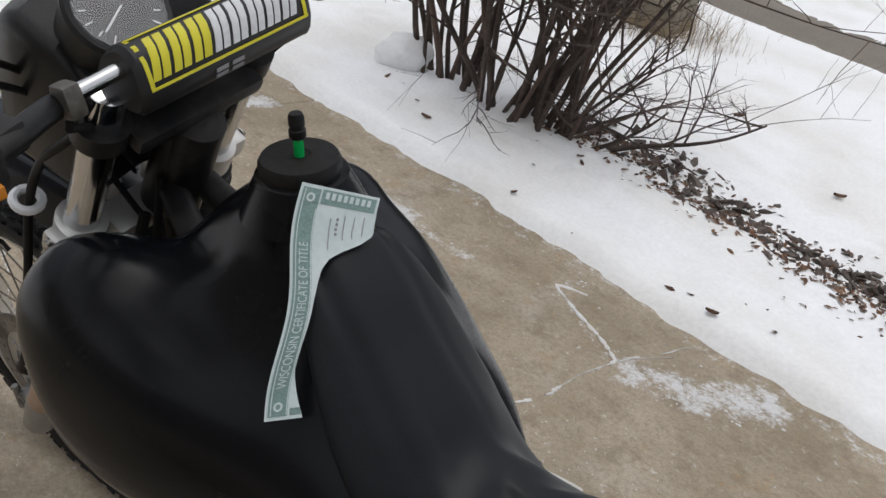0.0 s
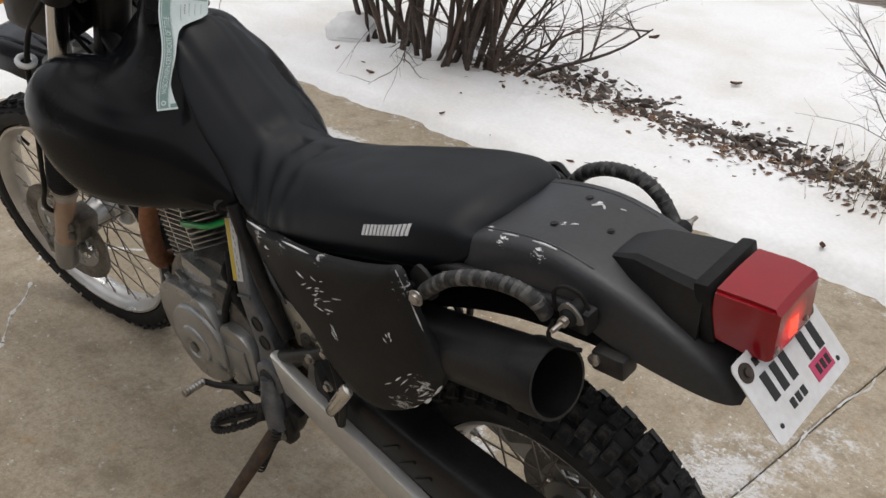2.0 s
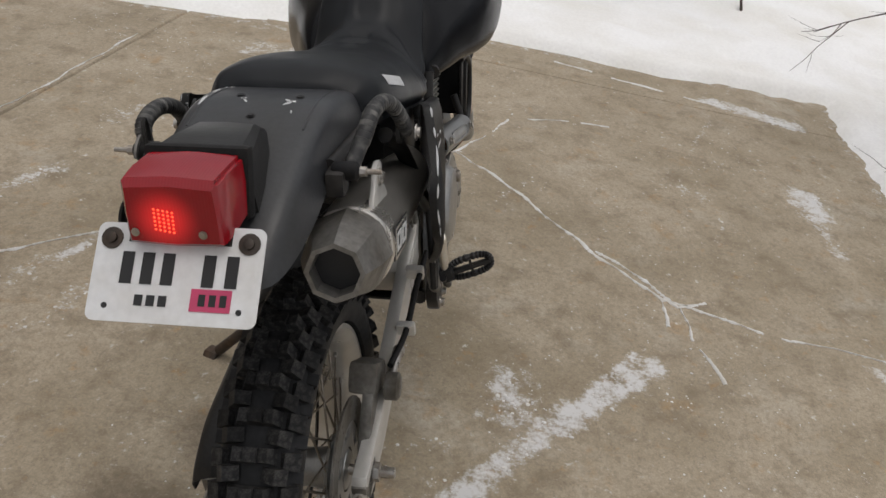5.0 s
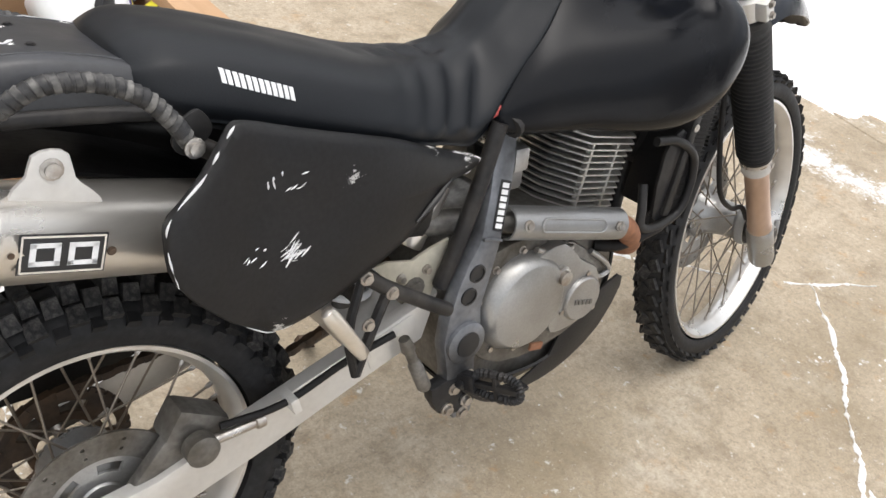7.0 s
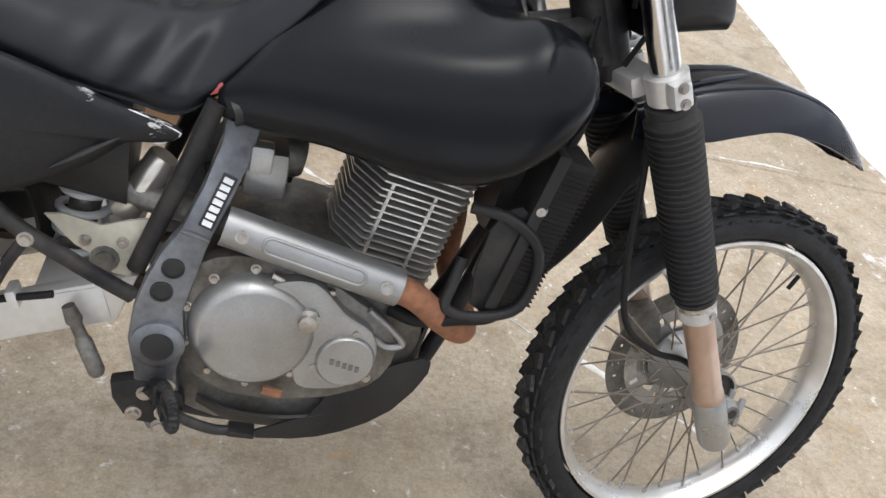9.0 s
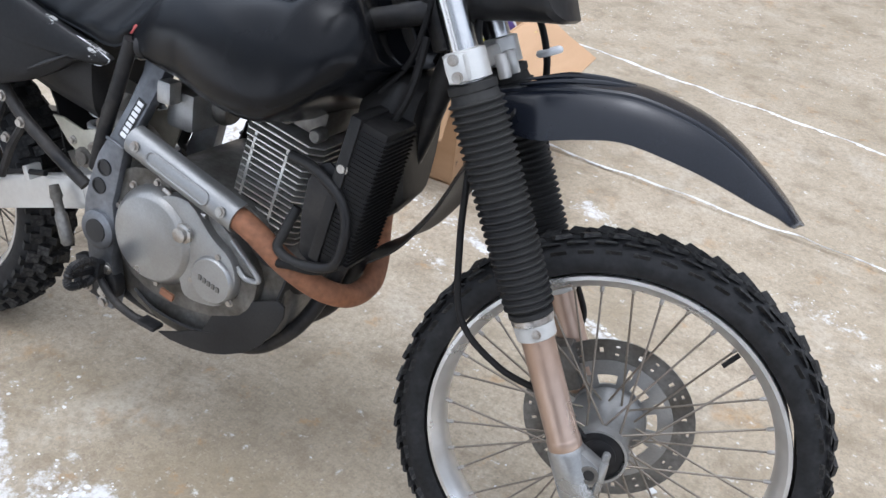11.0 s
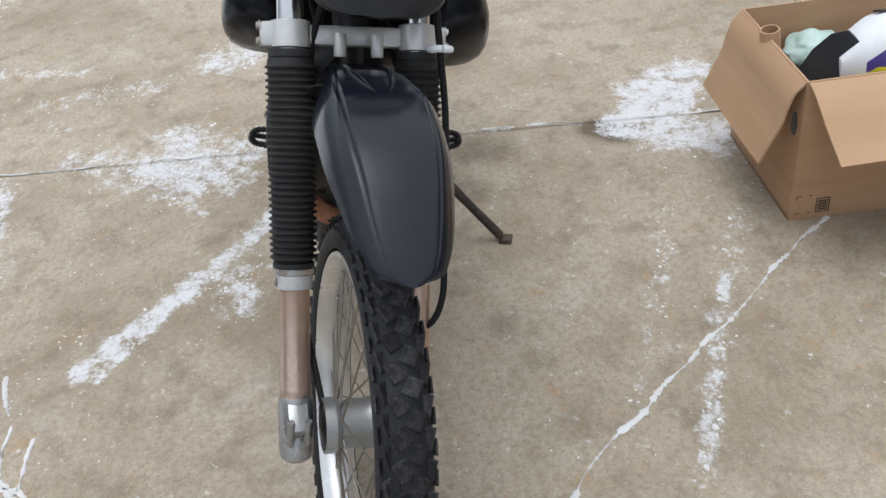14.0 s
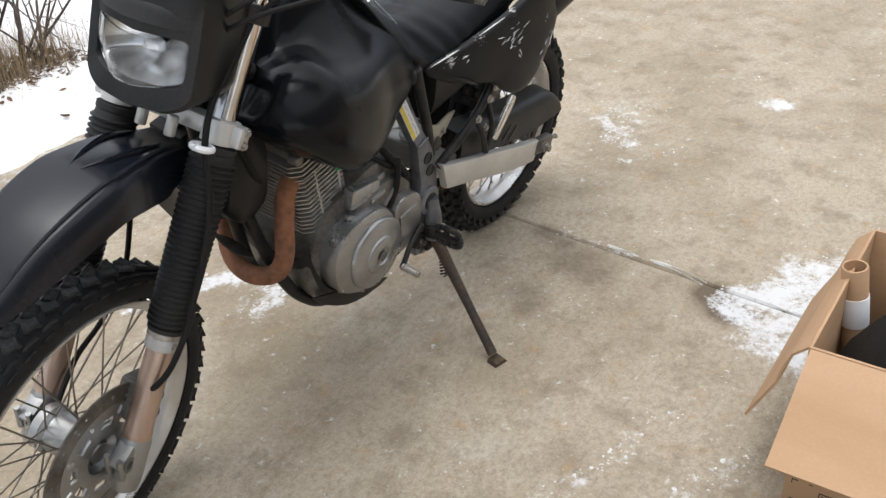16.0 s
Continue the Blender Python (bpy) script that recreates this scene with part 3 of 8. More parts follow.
powder(0.02, -0.56, -0.12, -0.27, 0.144, 0.65)
powder(0.23, -0.48, 0.27, -0.44, 0.030, 0.60)
powder(1.57, 0.85, 1.68, 0.79, 0.015, 0.35)
powder(1.04, -0.48, 1.09, -0.43, 0.013, 0.40)
powder(0.88, 0.55, 0.87, 0.58, 0.017, 0.35)
powder(1.06, 1.30, 1.33, 1.16, 0.038, 0.60)
powder(1.73, 1.18, 1.89, 1.13, 0.039, 0.55)
powder(0.32, -0.17, 0.46, -0.14, 0.073, 0.40)
powder(-0.88, 0.01, -0.78, 0.10, 0.144, 0.50)
powder(0.24, 2.83, 0.70, 2.71, 0.228, 0.35)
powder(0.70, 1.76, 0.72, 1.80, 0.057, 0.50)
powder(1.62, 1.20, 1.71, 1.16, 0.018, 0.45)
powder(0.77, 2.09, 1.17, 1.91, 0.034, 0.35)
powder(0.60, -0.31, 0.74, -0.28, 0.046, 0.70)
powder(2.70, 0.45, 2.77, 0.18, 0.085, 0.75)
powder(2.24, 0.22, 2.51, 0.03, 0.041, 0.30)
powder(1.65, -0.17, 1.93, -0.30, 0.014, 0.50)
powder(2.69, 0.88, 2.80, 0.54, 0.132, 0.55)
powder(2.63, 1.00, 2.77, 0.95, 0.042, 0.60)
powder(1.63, -0.17, 1.80, -0.23, 0.031, 0.35)
powder(2.09, 0.26, 2.31, 0.17, 0.020, 0.25)
powder(2.19, 0.41, 2.50, 0.37, 0.013, 0.40)
powder(-0.4, 0.25, 0.3, 0.3, 0.25, 0.16)
powder(0.9, 0.3, 1.8, 0.4, 0.3, 0.16)
powder(0.2, -0.9, 1.2, -0.9, 0.35, 0.17)
powder(1.5, -0.8, 2.6, -0.9, 0.35, 0.18)
powder(2.2, 0.9, 2.8, 1.6, 0.35, 0.30)
powder(-1.9, 0.9, -1.0, 1.2, 0.4, 0.17)
powder(0.3, 3.4, 1.8, 3.1, 0.30, 0.35)
powder(0.1, 2.3, 1.4, 2.1, 0.12, 0.30)


def near_streak(x, y, s):
    """Distance from a streak in half widths."""
    x0, y0, x1, y1, half, amount = s
    dx, dy = x1 - x0, y1 - y0
    t = np.clip(((x - x0) * dx + (y - y0) * dy) / (dx * dx + dy * dy), 0, 1)
    return np.hypot(x - x0 - t * dx, y - y0 - t * dy) / (half * 1.15 + 0.004)


def snow_amount(x, y):
    """How much powder lies at each place of the concrete."""
    out = np.full(x.shape, 0.12)
    for s in STREAKS:
        d = near_streak(x, y, s)
        out = np.maximum(out, s[5] * np.exp(-d ** 2.6 * 0.6))
    edge = np.maximum(-1.69 - y, x - np.interp(y, (0.1, 1.0), (3.42, 3.0)))
    return np.maximum(out, 0.50 * np.exp(np.minimum(0, edge + 0.03) / 0.03))


DAMP = [(0.10, 0.36, 0.13, 0.45, 0.050, 0.55), (0.31, 0.33, 0.35, 0.36, 0.035, 0.55), (0.08, 0.77, 0.13, 0.83, 0.035, 1.5), (0.02, 0.22, 0.05, 0.30, 0.03, 0.6)]


def damp_amount(x, y):
    """Wet patches left by melted snow beside the joint."""
    out = np.zeros(x.shape)
    for s in DAMP:
        out = np.maximum(out, s[5] * np.exp(-near_streak(x, y, s) ** 2 * 0.7))
    return out


def slab(u0, u1, v0, v1, step):
    g = 0.0024
    us, vs_ = np.linspace(u0 + g, u1 - g, max(2, int((u1 - u0) / step))), np.linspace(v0 + g, v1 - g, max(2, int((v1 - v0) / step)))
    us = np.concatenate(([us[0]], [us[0] + 0.006], us[1:-1], [us[-1] - 0.006], [us[-1]]))
    vs_ = np.concatenate(([vs_[0]], [vs_[0] + 0.006], vs_[1:-1], [vs_[-1] - 0.006], [vs_[-1]]))
    U, W = np.meshgrid(us, vs_)
    X, Y = ORIGIN.x + E1.x * U + E2.x * W, ORIGIN.y + E1.y * U + E2.y * W
    Z = np.zeros_like(X)
    Z[0, :] = Z[-1, :] = Z[:, 0] = Z[:, -1] = -0.006
    n, m = len(us), len(vs_)
    verts = [tuple(p) for p in np.stack([X.ravel(), Y.ravel(), Z.ravel()], 1)]
    faces = [(j * n + i, j * n + i + 1, (j + 1) * n + i + 1, (j + 1) * n + i) for j in range(m - 1) for i in range(n - 1)]
    rim = [i for i in range(n)] + [j * n + n - 1 for j in range(1, m)] + [(m - 1) * n + i for i in range(n - 2, -1, -1)] + [j * n for j in range(m - 2, 0, -1)]
    base = len(verts)
    verts += [(verts[i][0], verts[i][1], -0.05) for i in rim]
    faces += [(rim[k], base + k, base + (k + 1) % len(rim), rim[(k + 1) % len(rim)]) for k in range(len(rim))]
    me = bpy.data.meshes.new("slab")
    me.from_pydata(verts, [], faces)
    layer = me.attributes.new("snow", "FLOAT", "POINT")
    layer.data.foreach_set("value", np.concatenate([snow_amount(X, Y).ravel(), np.zeros(len(rim))]).astype(np.float32))
    wet = me.attributes.new("damp", "FLOAT", "POINT")
    wet.data.foreach_set("value", np.concatenate([damp_amount(X, Y).ravel(), np.zeros(len(rim))]).astype(np.float32))
    me.materials.append(CONCRETE)
    ob = new("slab", me)
    ob.parent = driveway
    return ob


US, VS = (-9.4, -6.3, -3.2, -0.0, 3.12, 4.4), (-3.9, 0.0, 3.3, 6.6)


for a, b in zip(US[:-1], US[1:]):
    for c, d in zip(VS[:-1], VS[1:]):
        slab(a, b, c, d, 0.016 if a >= -3.3 and d < 4 else 0.3)


# ---------------------------------------------------------------- snow lying in cracks and as thin crust
def ribbon(pts, w, wander=0.018, step=0.007, gap=0.0, h=0.0035):
    """A low, ragged ridge of snow along a crack."""
    bm = bmesh.new()
    run = []
    for a, b in zip(pts[:-1], pts[1:]):
        a, b = Vector((*a, 0)), Vector((*b, 0))
        n = max(2, int((b - a).length / step))
        run += [a.lerp(b, i / n) for i in range(n)]
    run.append(Vector((*pts[-1], 0)))
    prev = None
    for i, p in enumerate(run):
        q = run[min(i + 1, len(run) - 1)] - run[max(i - 1, 0)]
        side = Vector((-q.y, q.x, 0)).normalized()
        c = p + side * (wander * wob(p.x, p.y, 9.0, w * 91))
        ww = w * min(1.0, max(0.08, 0.48 + 0.9 * wob(p.x, p.y, 9.0, 2.0 + w) + 0.8 * wob(p.x, p.y, 45.0, 4.0 + w) + 0.9 * wob(p.x, p.y, 130.0, 6.0 + w)))
        if gap and wob(p.x, p.y, 7.0, 8.0 + w) < -0.35 + gap:
            prev = None
            continue
        ring = [bm.verts.new(c + side * (ww * s) + Vector((0, 0, z))) for s, z in ((-1, 0.0008), (-0.45, h), (0.45, h), (1, 0.0008))]
        if prev:
            for k in range(3):
                bm.faces.new((prev[k], prev[k + 1], ring[k + 1], ring[k]))
        prev = ring
    return bm


def packed(name, w, gap, pts):
    tagged(part(name, ribbon(pts, w * 0.72, gap=gap), SNOW_THIN, None, smooth=60), "white snow packed along a crack in the concrete", "snow", kind="stuff")


packed("crack_snow", 0.014, 0.0, [(1.59, 0.32), (1.43, 0.45), (1.27, 0.605), (1.15, 0.74), (1.05, 0.85), (0.93, 0.98), (0.84, 1.08), (0.69, 1.25)])
packed("crack_snow", 0.010, 0.1, [(1.59, 0.32), (1.74, 0.19), (1.87, 0.10), (2.02, 0.0), (2.19, -0.09), (2.5, -0.2)])
packed("crack_snow", 0.012, 0.0, [(2.02, 0.0), (1.92, -0.12), (1.775, -0.255), (1.56, -0.435), (1.47, -0.5)])
packed("crack_snow", 0.013, 0.0, [(1.47, -0.5), (1.36, -0.61), (1.26, -0.71), (1.20, -0.9), (1.175, -1.0)])
packed("crack_snow", 0.007, 0.15, [(1.175, -1.0), (1.16, -1.08)])
packed("crack_snow", 0.013, 0.0, [(1.16, -1.08), (1.165, -1.2), (1.15, -1.37)])
packed("crack_snow", 0.004, 0.3, [(1.15, -1.37), (1.11, -1.5), (1.06, -1.67)])
packed("crack_snow", 0.012, 0.0, [(1.15, -1.37), (1.3, -1.42), (1.5, -1.53), (1.42, -1.58)])
packed("crack_snow", 0.008, 0.25, [(1.26, -0.71), (1.12, -0.72), (1.02, -0.74)])
packed("crack_snow", 0.006, 0.2, [(1.175, -1.0), (1.18, -1.18), (1.13, -1.42), (1.07, -1.55)])
packed("joint_snow", 0.009, 0.0, [(0.70, 1.60), (1.13, 1.565), (1.67, 1.52), (2.6, 1.45)])
packed("joint_snow", 0.006, 0.12, [(0.2, 1.64), (-0.8, 1.725), (-2.6, 1.87)])
packed("joint_snow", 0.006, 0.22, [(-0.155, -1.62), (-0.02, 0.3), (0.05, 0.9), (0.11, 1.6)])
packed("joint_snow", 0.016, 0.0, [(-0.3, 2.68), (0.26, 2.58), (1.1, 2.43), (2.4, 2.2)])
packed("joint_snow", 0.02, 0.1, [(3.3, -0.35), (3.2, -0.7), (3.12, -1.05), (3.05, -1.45)])
packed("crack_snow", 0.010, 0.05, [(1.29, -0.84), (1.23, -0.77), (1.08, -0.79), (0.89, -0.85)])
packed("crack_snow", 0.016, 0.0, [(1.23, -0.77), (1.36, -0.67), (1.47, -0.52)])
packed("crack_snow", 0.010, 0.1, [(2.47, -0.25), (2.53, -0.4), (2.56, -0.6)])
packed("joint_snow", 0.004, 0.3, [(-0.02, 0.28), (0.03, 0.62), (0.06, 0.9)])


def crust():
    rng = random.Random(11)
    verts, faces = [], []
    for x0, y0, x1, y1, half, amount in STREAKS:
        c, s = 1.0, 0.0
        ln = math.hypot(x1 - x0, y1 - y0)
        for _ in range(int(min(260, (ln + half) * half * 9000 * amount * amount))):
            t, v = rng.random() * 1.1 - 0.05, rng.gauss(0, 0.6) * half
            x, y = x0 + (x1 - x0) * t - (y1 - y0) / ln * v, y0 + (y1 - y0) * t + (x1 - x0) / ln * v
            if wob(x, y, 11.0, 0.7) + 0.6 * wob(x, y, 33.0, 1.9) < -0.12:
                continue
            r = 0.0022 + 0.008 * amount * rng.random() ** 4
            n = rng.choice((5, 6, 7))
            ph, st = rng.random() * 6.28, 0.6 + 0.8 * rng.random()
            base = len(verts)
            h = 0.0012 + 0.12 * r
            ring = []
            for k in range(n):
                t = ph + 6.283 * k / n
                q = r * (0.7 + 0.5 * rng.random())
                ring.append((q * math.cos(t) * st, q * math.sin(t)))
            verts += [(x + c * p - s * q, y + s * p + c * q, 0.0008) for p, q in ring]
            verts += [(x + 0.6 * (c * p - s * q), y + 0.6 * (s * p + c * q), h) for p, q in ring]
            faces += [(base + k, base + (k + 1) % n, base + n + (k + 1) % n, base + n + k) for k in range(n)]
            faces.append(tuple(base + n + k for k in range(n)))
    me = bpy.data.meshes.new("snow_crust")
    me.from_pydata(verts, [], faces)
    me.materials.append(SNOW_THIN)
    return tagged(new("snow_crust", me), "scattered thin white snow crust on the concrete", "snow", kind="stuff")


crust()

# ---------------------------------------------------------------- unseen wall closing the driveway, added to darken the motorcycle's reflections
backdrop = part("unseen_wall", box((20, 0.25, 3.9), pose(1, 6.9, 1.93), 0.02), SIDING, None)
tagged(backdrop, "unseen plain brown siding wall added to darken reflections", "wall", kind="structure")

# ---------------------------------------------------------------- lane, brick pillar
bm = bmesh.new()
vs = [bm.verts.new(p) for p in ((-60, -12.25, -0.035), (60, -0.15, -0.035), (60, -2.25, -0.035), (-60, -14.35, -0.035))]
for v in vs:
    v.co.y = -5.98 - 0.10 * (2.5 - v.co.x) - (2.1 if v in vs[2:] else 0.0)
bm.faces.new(vs)
tagged(part("road", bm, ROAD, None), "wet brown lane beyond the snowy lawn", "road", kind="structure")

pillar = tagged(empty("brick_pillar", pose(3.3, -4.75, 0.0, 0, 0, 12)), "small weathered tan brick pillar in dry grass", "pillar")
bk = box((0.235, 0.11, 0.068), Matrix(), 0.006)
bme = bpy.data.meshes.new("brick")
bk.to_mesh(bme)
bk.free()
bme.materials.append(BRICK)
for lay in range(12):
    for i in range(2):
        for j in range(4):
            o = new("brick", bme)
            o.parent = pillar
            odd = lay % 2
            x, y = (-0.125 + 0.25 * i, -0.18 + 0.12 * j)
            o.matrix_basis = pose(*((x, y) if not odd else (y, x)), 0.03 + 0.078 * lay, 0, 0, 90 * odd)


# ---------------------------------------------------------------- bare shrubs
def stem_mesh(rng, root, lean_dir, length, r0, depth=3, fork=(4, 6), mesh=None):
    bm = mesh or bmesh.new()

    def grow(p, d, ln, r, lvl):
        n = 5 if lvl < 2 else 4
        pts, q, dd = [p], p.copy(), d.copy()
        for i in range(n):
            dd = (dd + Vector((rng.gauss(0, 0.11), rng.gauss(0, 0.11), rng.gauss(0.02, 0.07)))).normalized()
            q = q + dd * (ln / n)
            pts.append(q.copy())
        add_tube(bm, pts, r, 6 if lvl == 0 else 4 if lvl == 1 else 3, 2 if lvl < 2 else 1, radii=[r, r * 0.8, r * 0.55, r * 0.3])
        if lvl < depth:
            for _ in range(rng.randint(*fork) if lvl < 2 else rng.randint(2, 3)):
                t = 0.3 + 0.68 * rng.random()
                f = t * n
                i = min(int(f), n - 1)
                b = pts[i].lerp(pts[i + 1], f - i)
                nd = (dd * 0.75 + Vector((rng.gauss(0, 0.55), rng.gauss(0, 0.55), rng.gauss(0.05, 0.4)))).normalized()
                grow(b, nd, ln * (0.28 + 0.3 * rng.random()), r * 0.42, lvl + 1)

    grow(Vector(root), Vector(lean_dir).normalized(), length, r0, 0)
    return bm


def shrub(name, label, stems, seed, height, spread, r0, depth=3):
    rng = random.Random(seed)
    cx = sum(s[0] for s in stems) / len(stems)
    cy = sum(s[1] for s in stems) / len(stems)
    th = tagged(empty(name, pose(cx, cy, 0.0)), label, "shrub")
    for x, y, dx, dy, scale in stems:
        bm = stem_mesh(rng, (x - cx, y - cy, -0.04), (dx + rng.gauss(0, 0.1), dy + rng.gauss(0, 0.1), 1.0), height * scale * (0.8 + 0.4 * rng.random()), r0 * (0.7 + 0.6 * rng.random()), depth)
        part("stem", bm, BARK if rng.random() < 0.75 else TWIG, th, smooth=70)
    return th


rng = random.Random(5)
stems = []
for i in range(46):
    t = rng.random()
    x = 3.02 - 0.78 * t + rng.gauss(0, 0.03)
    y = -2.40 - 0.06 * t + rng.gauss(0, 0.06)
    stems.append((x, y, (2.62 - x) * -0.75 + rng.gauss(0, 0.12), rng.gauss(-0.05, 0.25), 1.0))
for i in range(7):
    stems.append((2.28 + rng.gauss(0, 0.05), -2.46 + rng.gauss(0, 0.04), -0.5 - 0.8 * rng.random(), rng.gauss(-0.3, 0.35), 0.5))
shrub("shrub", "large bare dark-stemmed shrub rising from the snow", stems, 3, 1.35, 0.4, 0.014)
stems = [(-0.05 + rng.gauss(0, 0.13), -2.66 + rng.gauss(0, 0.10), rng.gauss(-0.05, 0.42), rng.gauss(0, 0.4), 1.0) for i in range(22)]
shrub("shrub", "smaller bare reddish-brown shrub with dry grass at its foot", stems, 8, 0.80, 0.5, 0.007)
stems = [(4.7 + 0.9 * rng.random(), -0.75 + rng.gauss(0, 0.7), rng.gauss(0, 0.4), rng.gauss(0, 0.4), 1.0) for i in range(20)]
shrub("shrub", "bare twiggy shrub beyond the end of the driveway", stems, 21, 1.0, 0.5, 0.009)


def blades(name, cx, cy, rx, ry, count, h, seed, label):
    rng = random.Random(seed)
    verts, faces = [], []
    for _ in range(count):
        x, y = cx + rng.gauss(0, rx), cy + rng.gauss(0, ry)
        a, ln, bend = rng.random() * 6.28, h * (0.4 + 0.8 * rng.random()), rng.gauss(0, 0.5)
        w = 0.0022
        px, py = math.cos(a), math.sin(a)
        b = len(verts)
        for k in range(4):
            t = k / 3
            ox, oy = px * bend * ln * t * t, py * bend * ln * t * t
            ww = w * (1 - 0.8 * t)
            verts += [(x + ox - py * ww, y + oy + px * ww, ln * t), (x + ox + py * ww, y + oy - px * ww, ln * t)]
        faces += [(b + 2 * k, b + 2 * k + 1, b + 2 * k + 3, b + 2 * k + 2) for k in range(3)]
    me = bpy.data.meshes.new(name)
    me.from_pydata(verts, [], faces)
    me.materials.append(STRAW)
    tagged(new(name, me), label, "dry grass", kind="stuff")


blades("dry_grass", 3.3, -4.7, 0.28, 0.28, 1600, 0.22, 2, "tan dry grass round the brick pillar")
blades("dry_grass", 0.0, -2.66, 0.22, 0.16, 900, 0.2, 4, "tan dry grass under the small shrub")


# ---------------------------------------------------------------- mulch bed: stones and dead leaves
def litter():
    rng = random.Random(9)
    bm = bmesh.new()
    for _ in range(1150):
        x = -0.3 + 2.75 * rng.random()
        y = -2.66 - 0.06 * (x - 1.2) + rng.gauss(0, 0.085)
        r = 0.006 + 0.022 * rng.random() ** 3
        z = snow_height(x, y) - r * 0.05
        m = Matrix.Translation((x, y, z)) @ Euler((rng.gauss(0, 0.5), rng.gauss(0, 0.5), rng.random() * 6.28)).to_matrix().to_4x4() @ Matrix.Diagonal((1.2 + 1.2 * rng.random(), 0.9, 0.45, 1))
        v = bmesh.ops.create_icosphere(bm, subdivisions=1, radius=r, matrix=m)["verts"]
        for q in v:
            q.co += Vector((rng.gauss(0, 1), rng.gauss(0, 1), rng.gauss(0, 1))) * r * 0.17
    tagged(part("mulch_stone", bm, STONE, None, smooth=20), "dark damp stones and bark in the planting bed", "stones", kind="stuff")
    verts, faces = [], []
    for k in range(1500):
        x = -0.3 + 2.75 * rng.random()
        side = rng.gauss(0, 0.11)
        y = -2.62 - 0.06 * (x - 1.2) + side + (0.08 if rng.random() < 0.5 else 0)
        if k > 1482:
            x, y = rng.uniform(-0.5, 3.0), rng.uniform(-2.4, -1.75)
        z = snow_height(x, y) + 0.003
        r = 0.006 + 0.010 * rng.random()
        m = Matrix.Translation((x, y, z)) @ Euler((rng.gauss(0, 0.25), rng.gauss(0, 0.25), rng.random() * 6.28)).to_matrix().to_4x4()
        b = len(verts)
        for px, py, pz in ((-1.3, 0, 0.1), (-0.5, 0.55, 0.25), (0.5, 0.45, 0.2), (1.4, 0, 0.35), (0.5, -0.45, 0.2), (-0.5, -0.55, 0.25), (0, 0, 0)):
            verts.append(tuple(m @ V(px * r, py * r, pz * r)))
        faces += [(b + i, b + (i + 1) % 6, b + 6) for i in range(6)]
    me = bpy.data.meshes.new("leaf_litter")
    me.from_pydata(verts, [], faces)
    me.materials.append(LEAF)
    tagged(new("leaf_litter", me), "wet brown dead leaves on snow in the planting bed", "leaves", kind="stuff")


litter()


def curled_leaf(x, y, size, turn):
    bm = bmesh.new()
    rows = []
    for i in range(5):
        t = i / 4 * 2 - 1
        w = (1 - t * t) * 0.5 + 0.04
        rows.append([V(t * size, s * w * size, size * (0.35 * abs(s) + 0.25 * t * t) + 0.004) for s in (-1, -0.4, 0, 0.4, 1)])
    add_rings(bm, rows, closed=False)
    bmesh.ops.solidify(bm, geom=bm.faces[:], thickness=0.001)
    z = max(snow_height(x, y), 0.0)
    return tagged(part("dead_leaf", bm, LEAF, None, at=pose(x, y, z, 0, 0, turn)), "single curled brown leaf lying on the snow", "leaf", group="loose leaves")


for a in ((1.10, -1.79, 0.022, 20), (2.05, -3.75, 0.04, 70), (2.6, -1.98, 0.025, 10), (0.25, -1.83, 0.02, 120), (1.3, -3.3, 0.03, 40), (1.95, -1.8, 0.016, 80)):
    curled_leaf(*a)
bm = bmesh.ops.create_icosphere and bmesh.new()
bmesh.ops.create_icosphere(bm, subdivisions=4, radius=0.13)
for v in bm.verts:
    v.co *= 1 + 0.25 * noise.noise(v.co * 9) + 0.1 * noise.noise(v.co * 25)
    v.co.z *= 0.8
tagged(part("snow_lump", bm, SNOW, None, at=pose(3.12, -2.33, 0.09)), "grey-white lump of ploughed snow by the shrub", "snow")


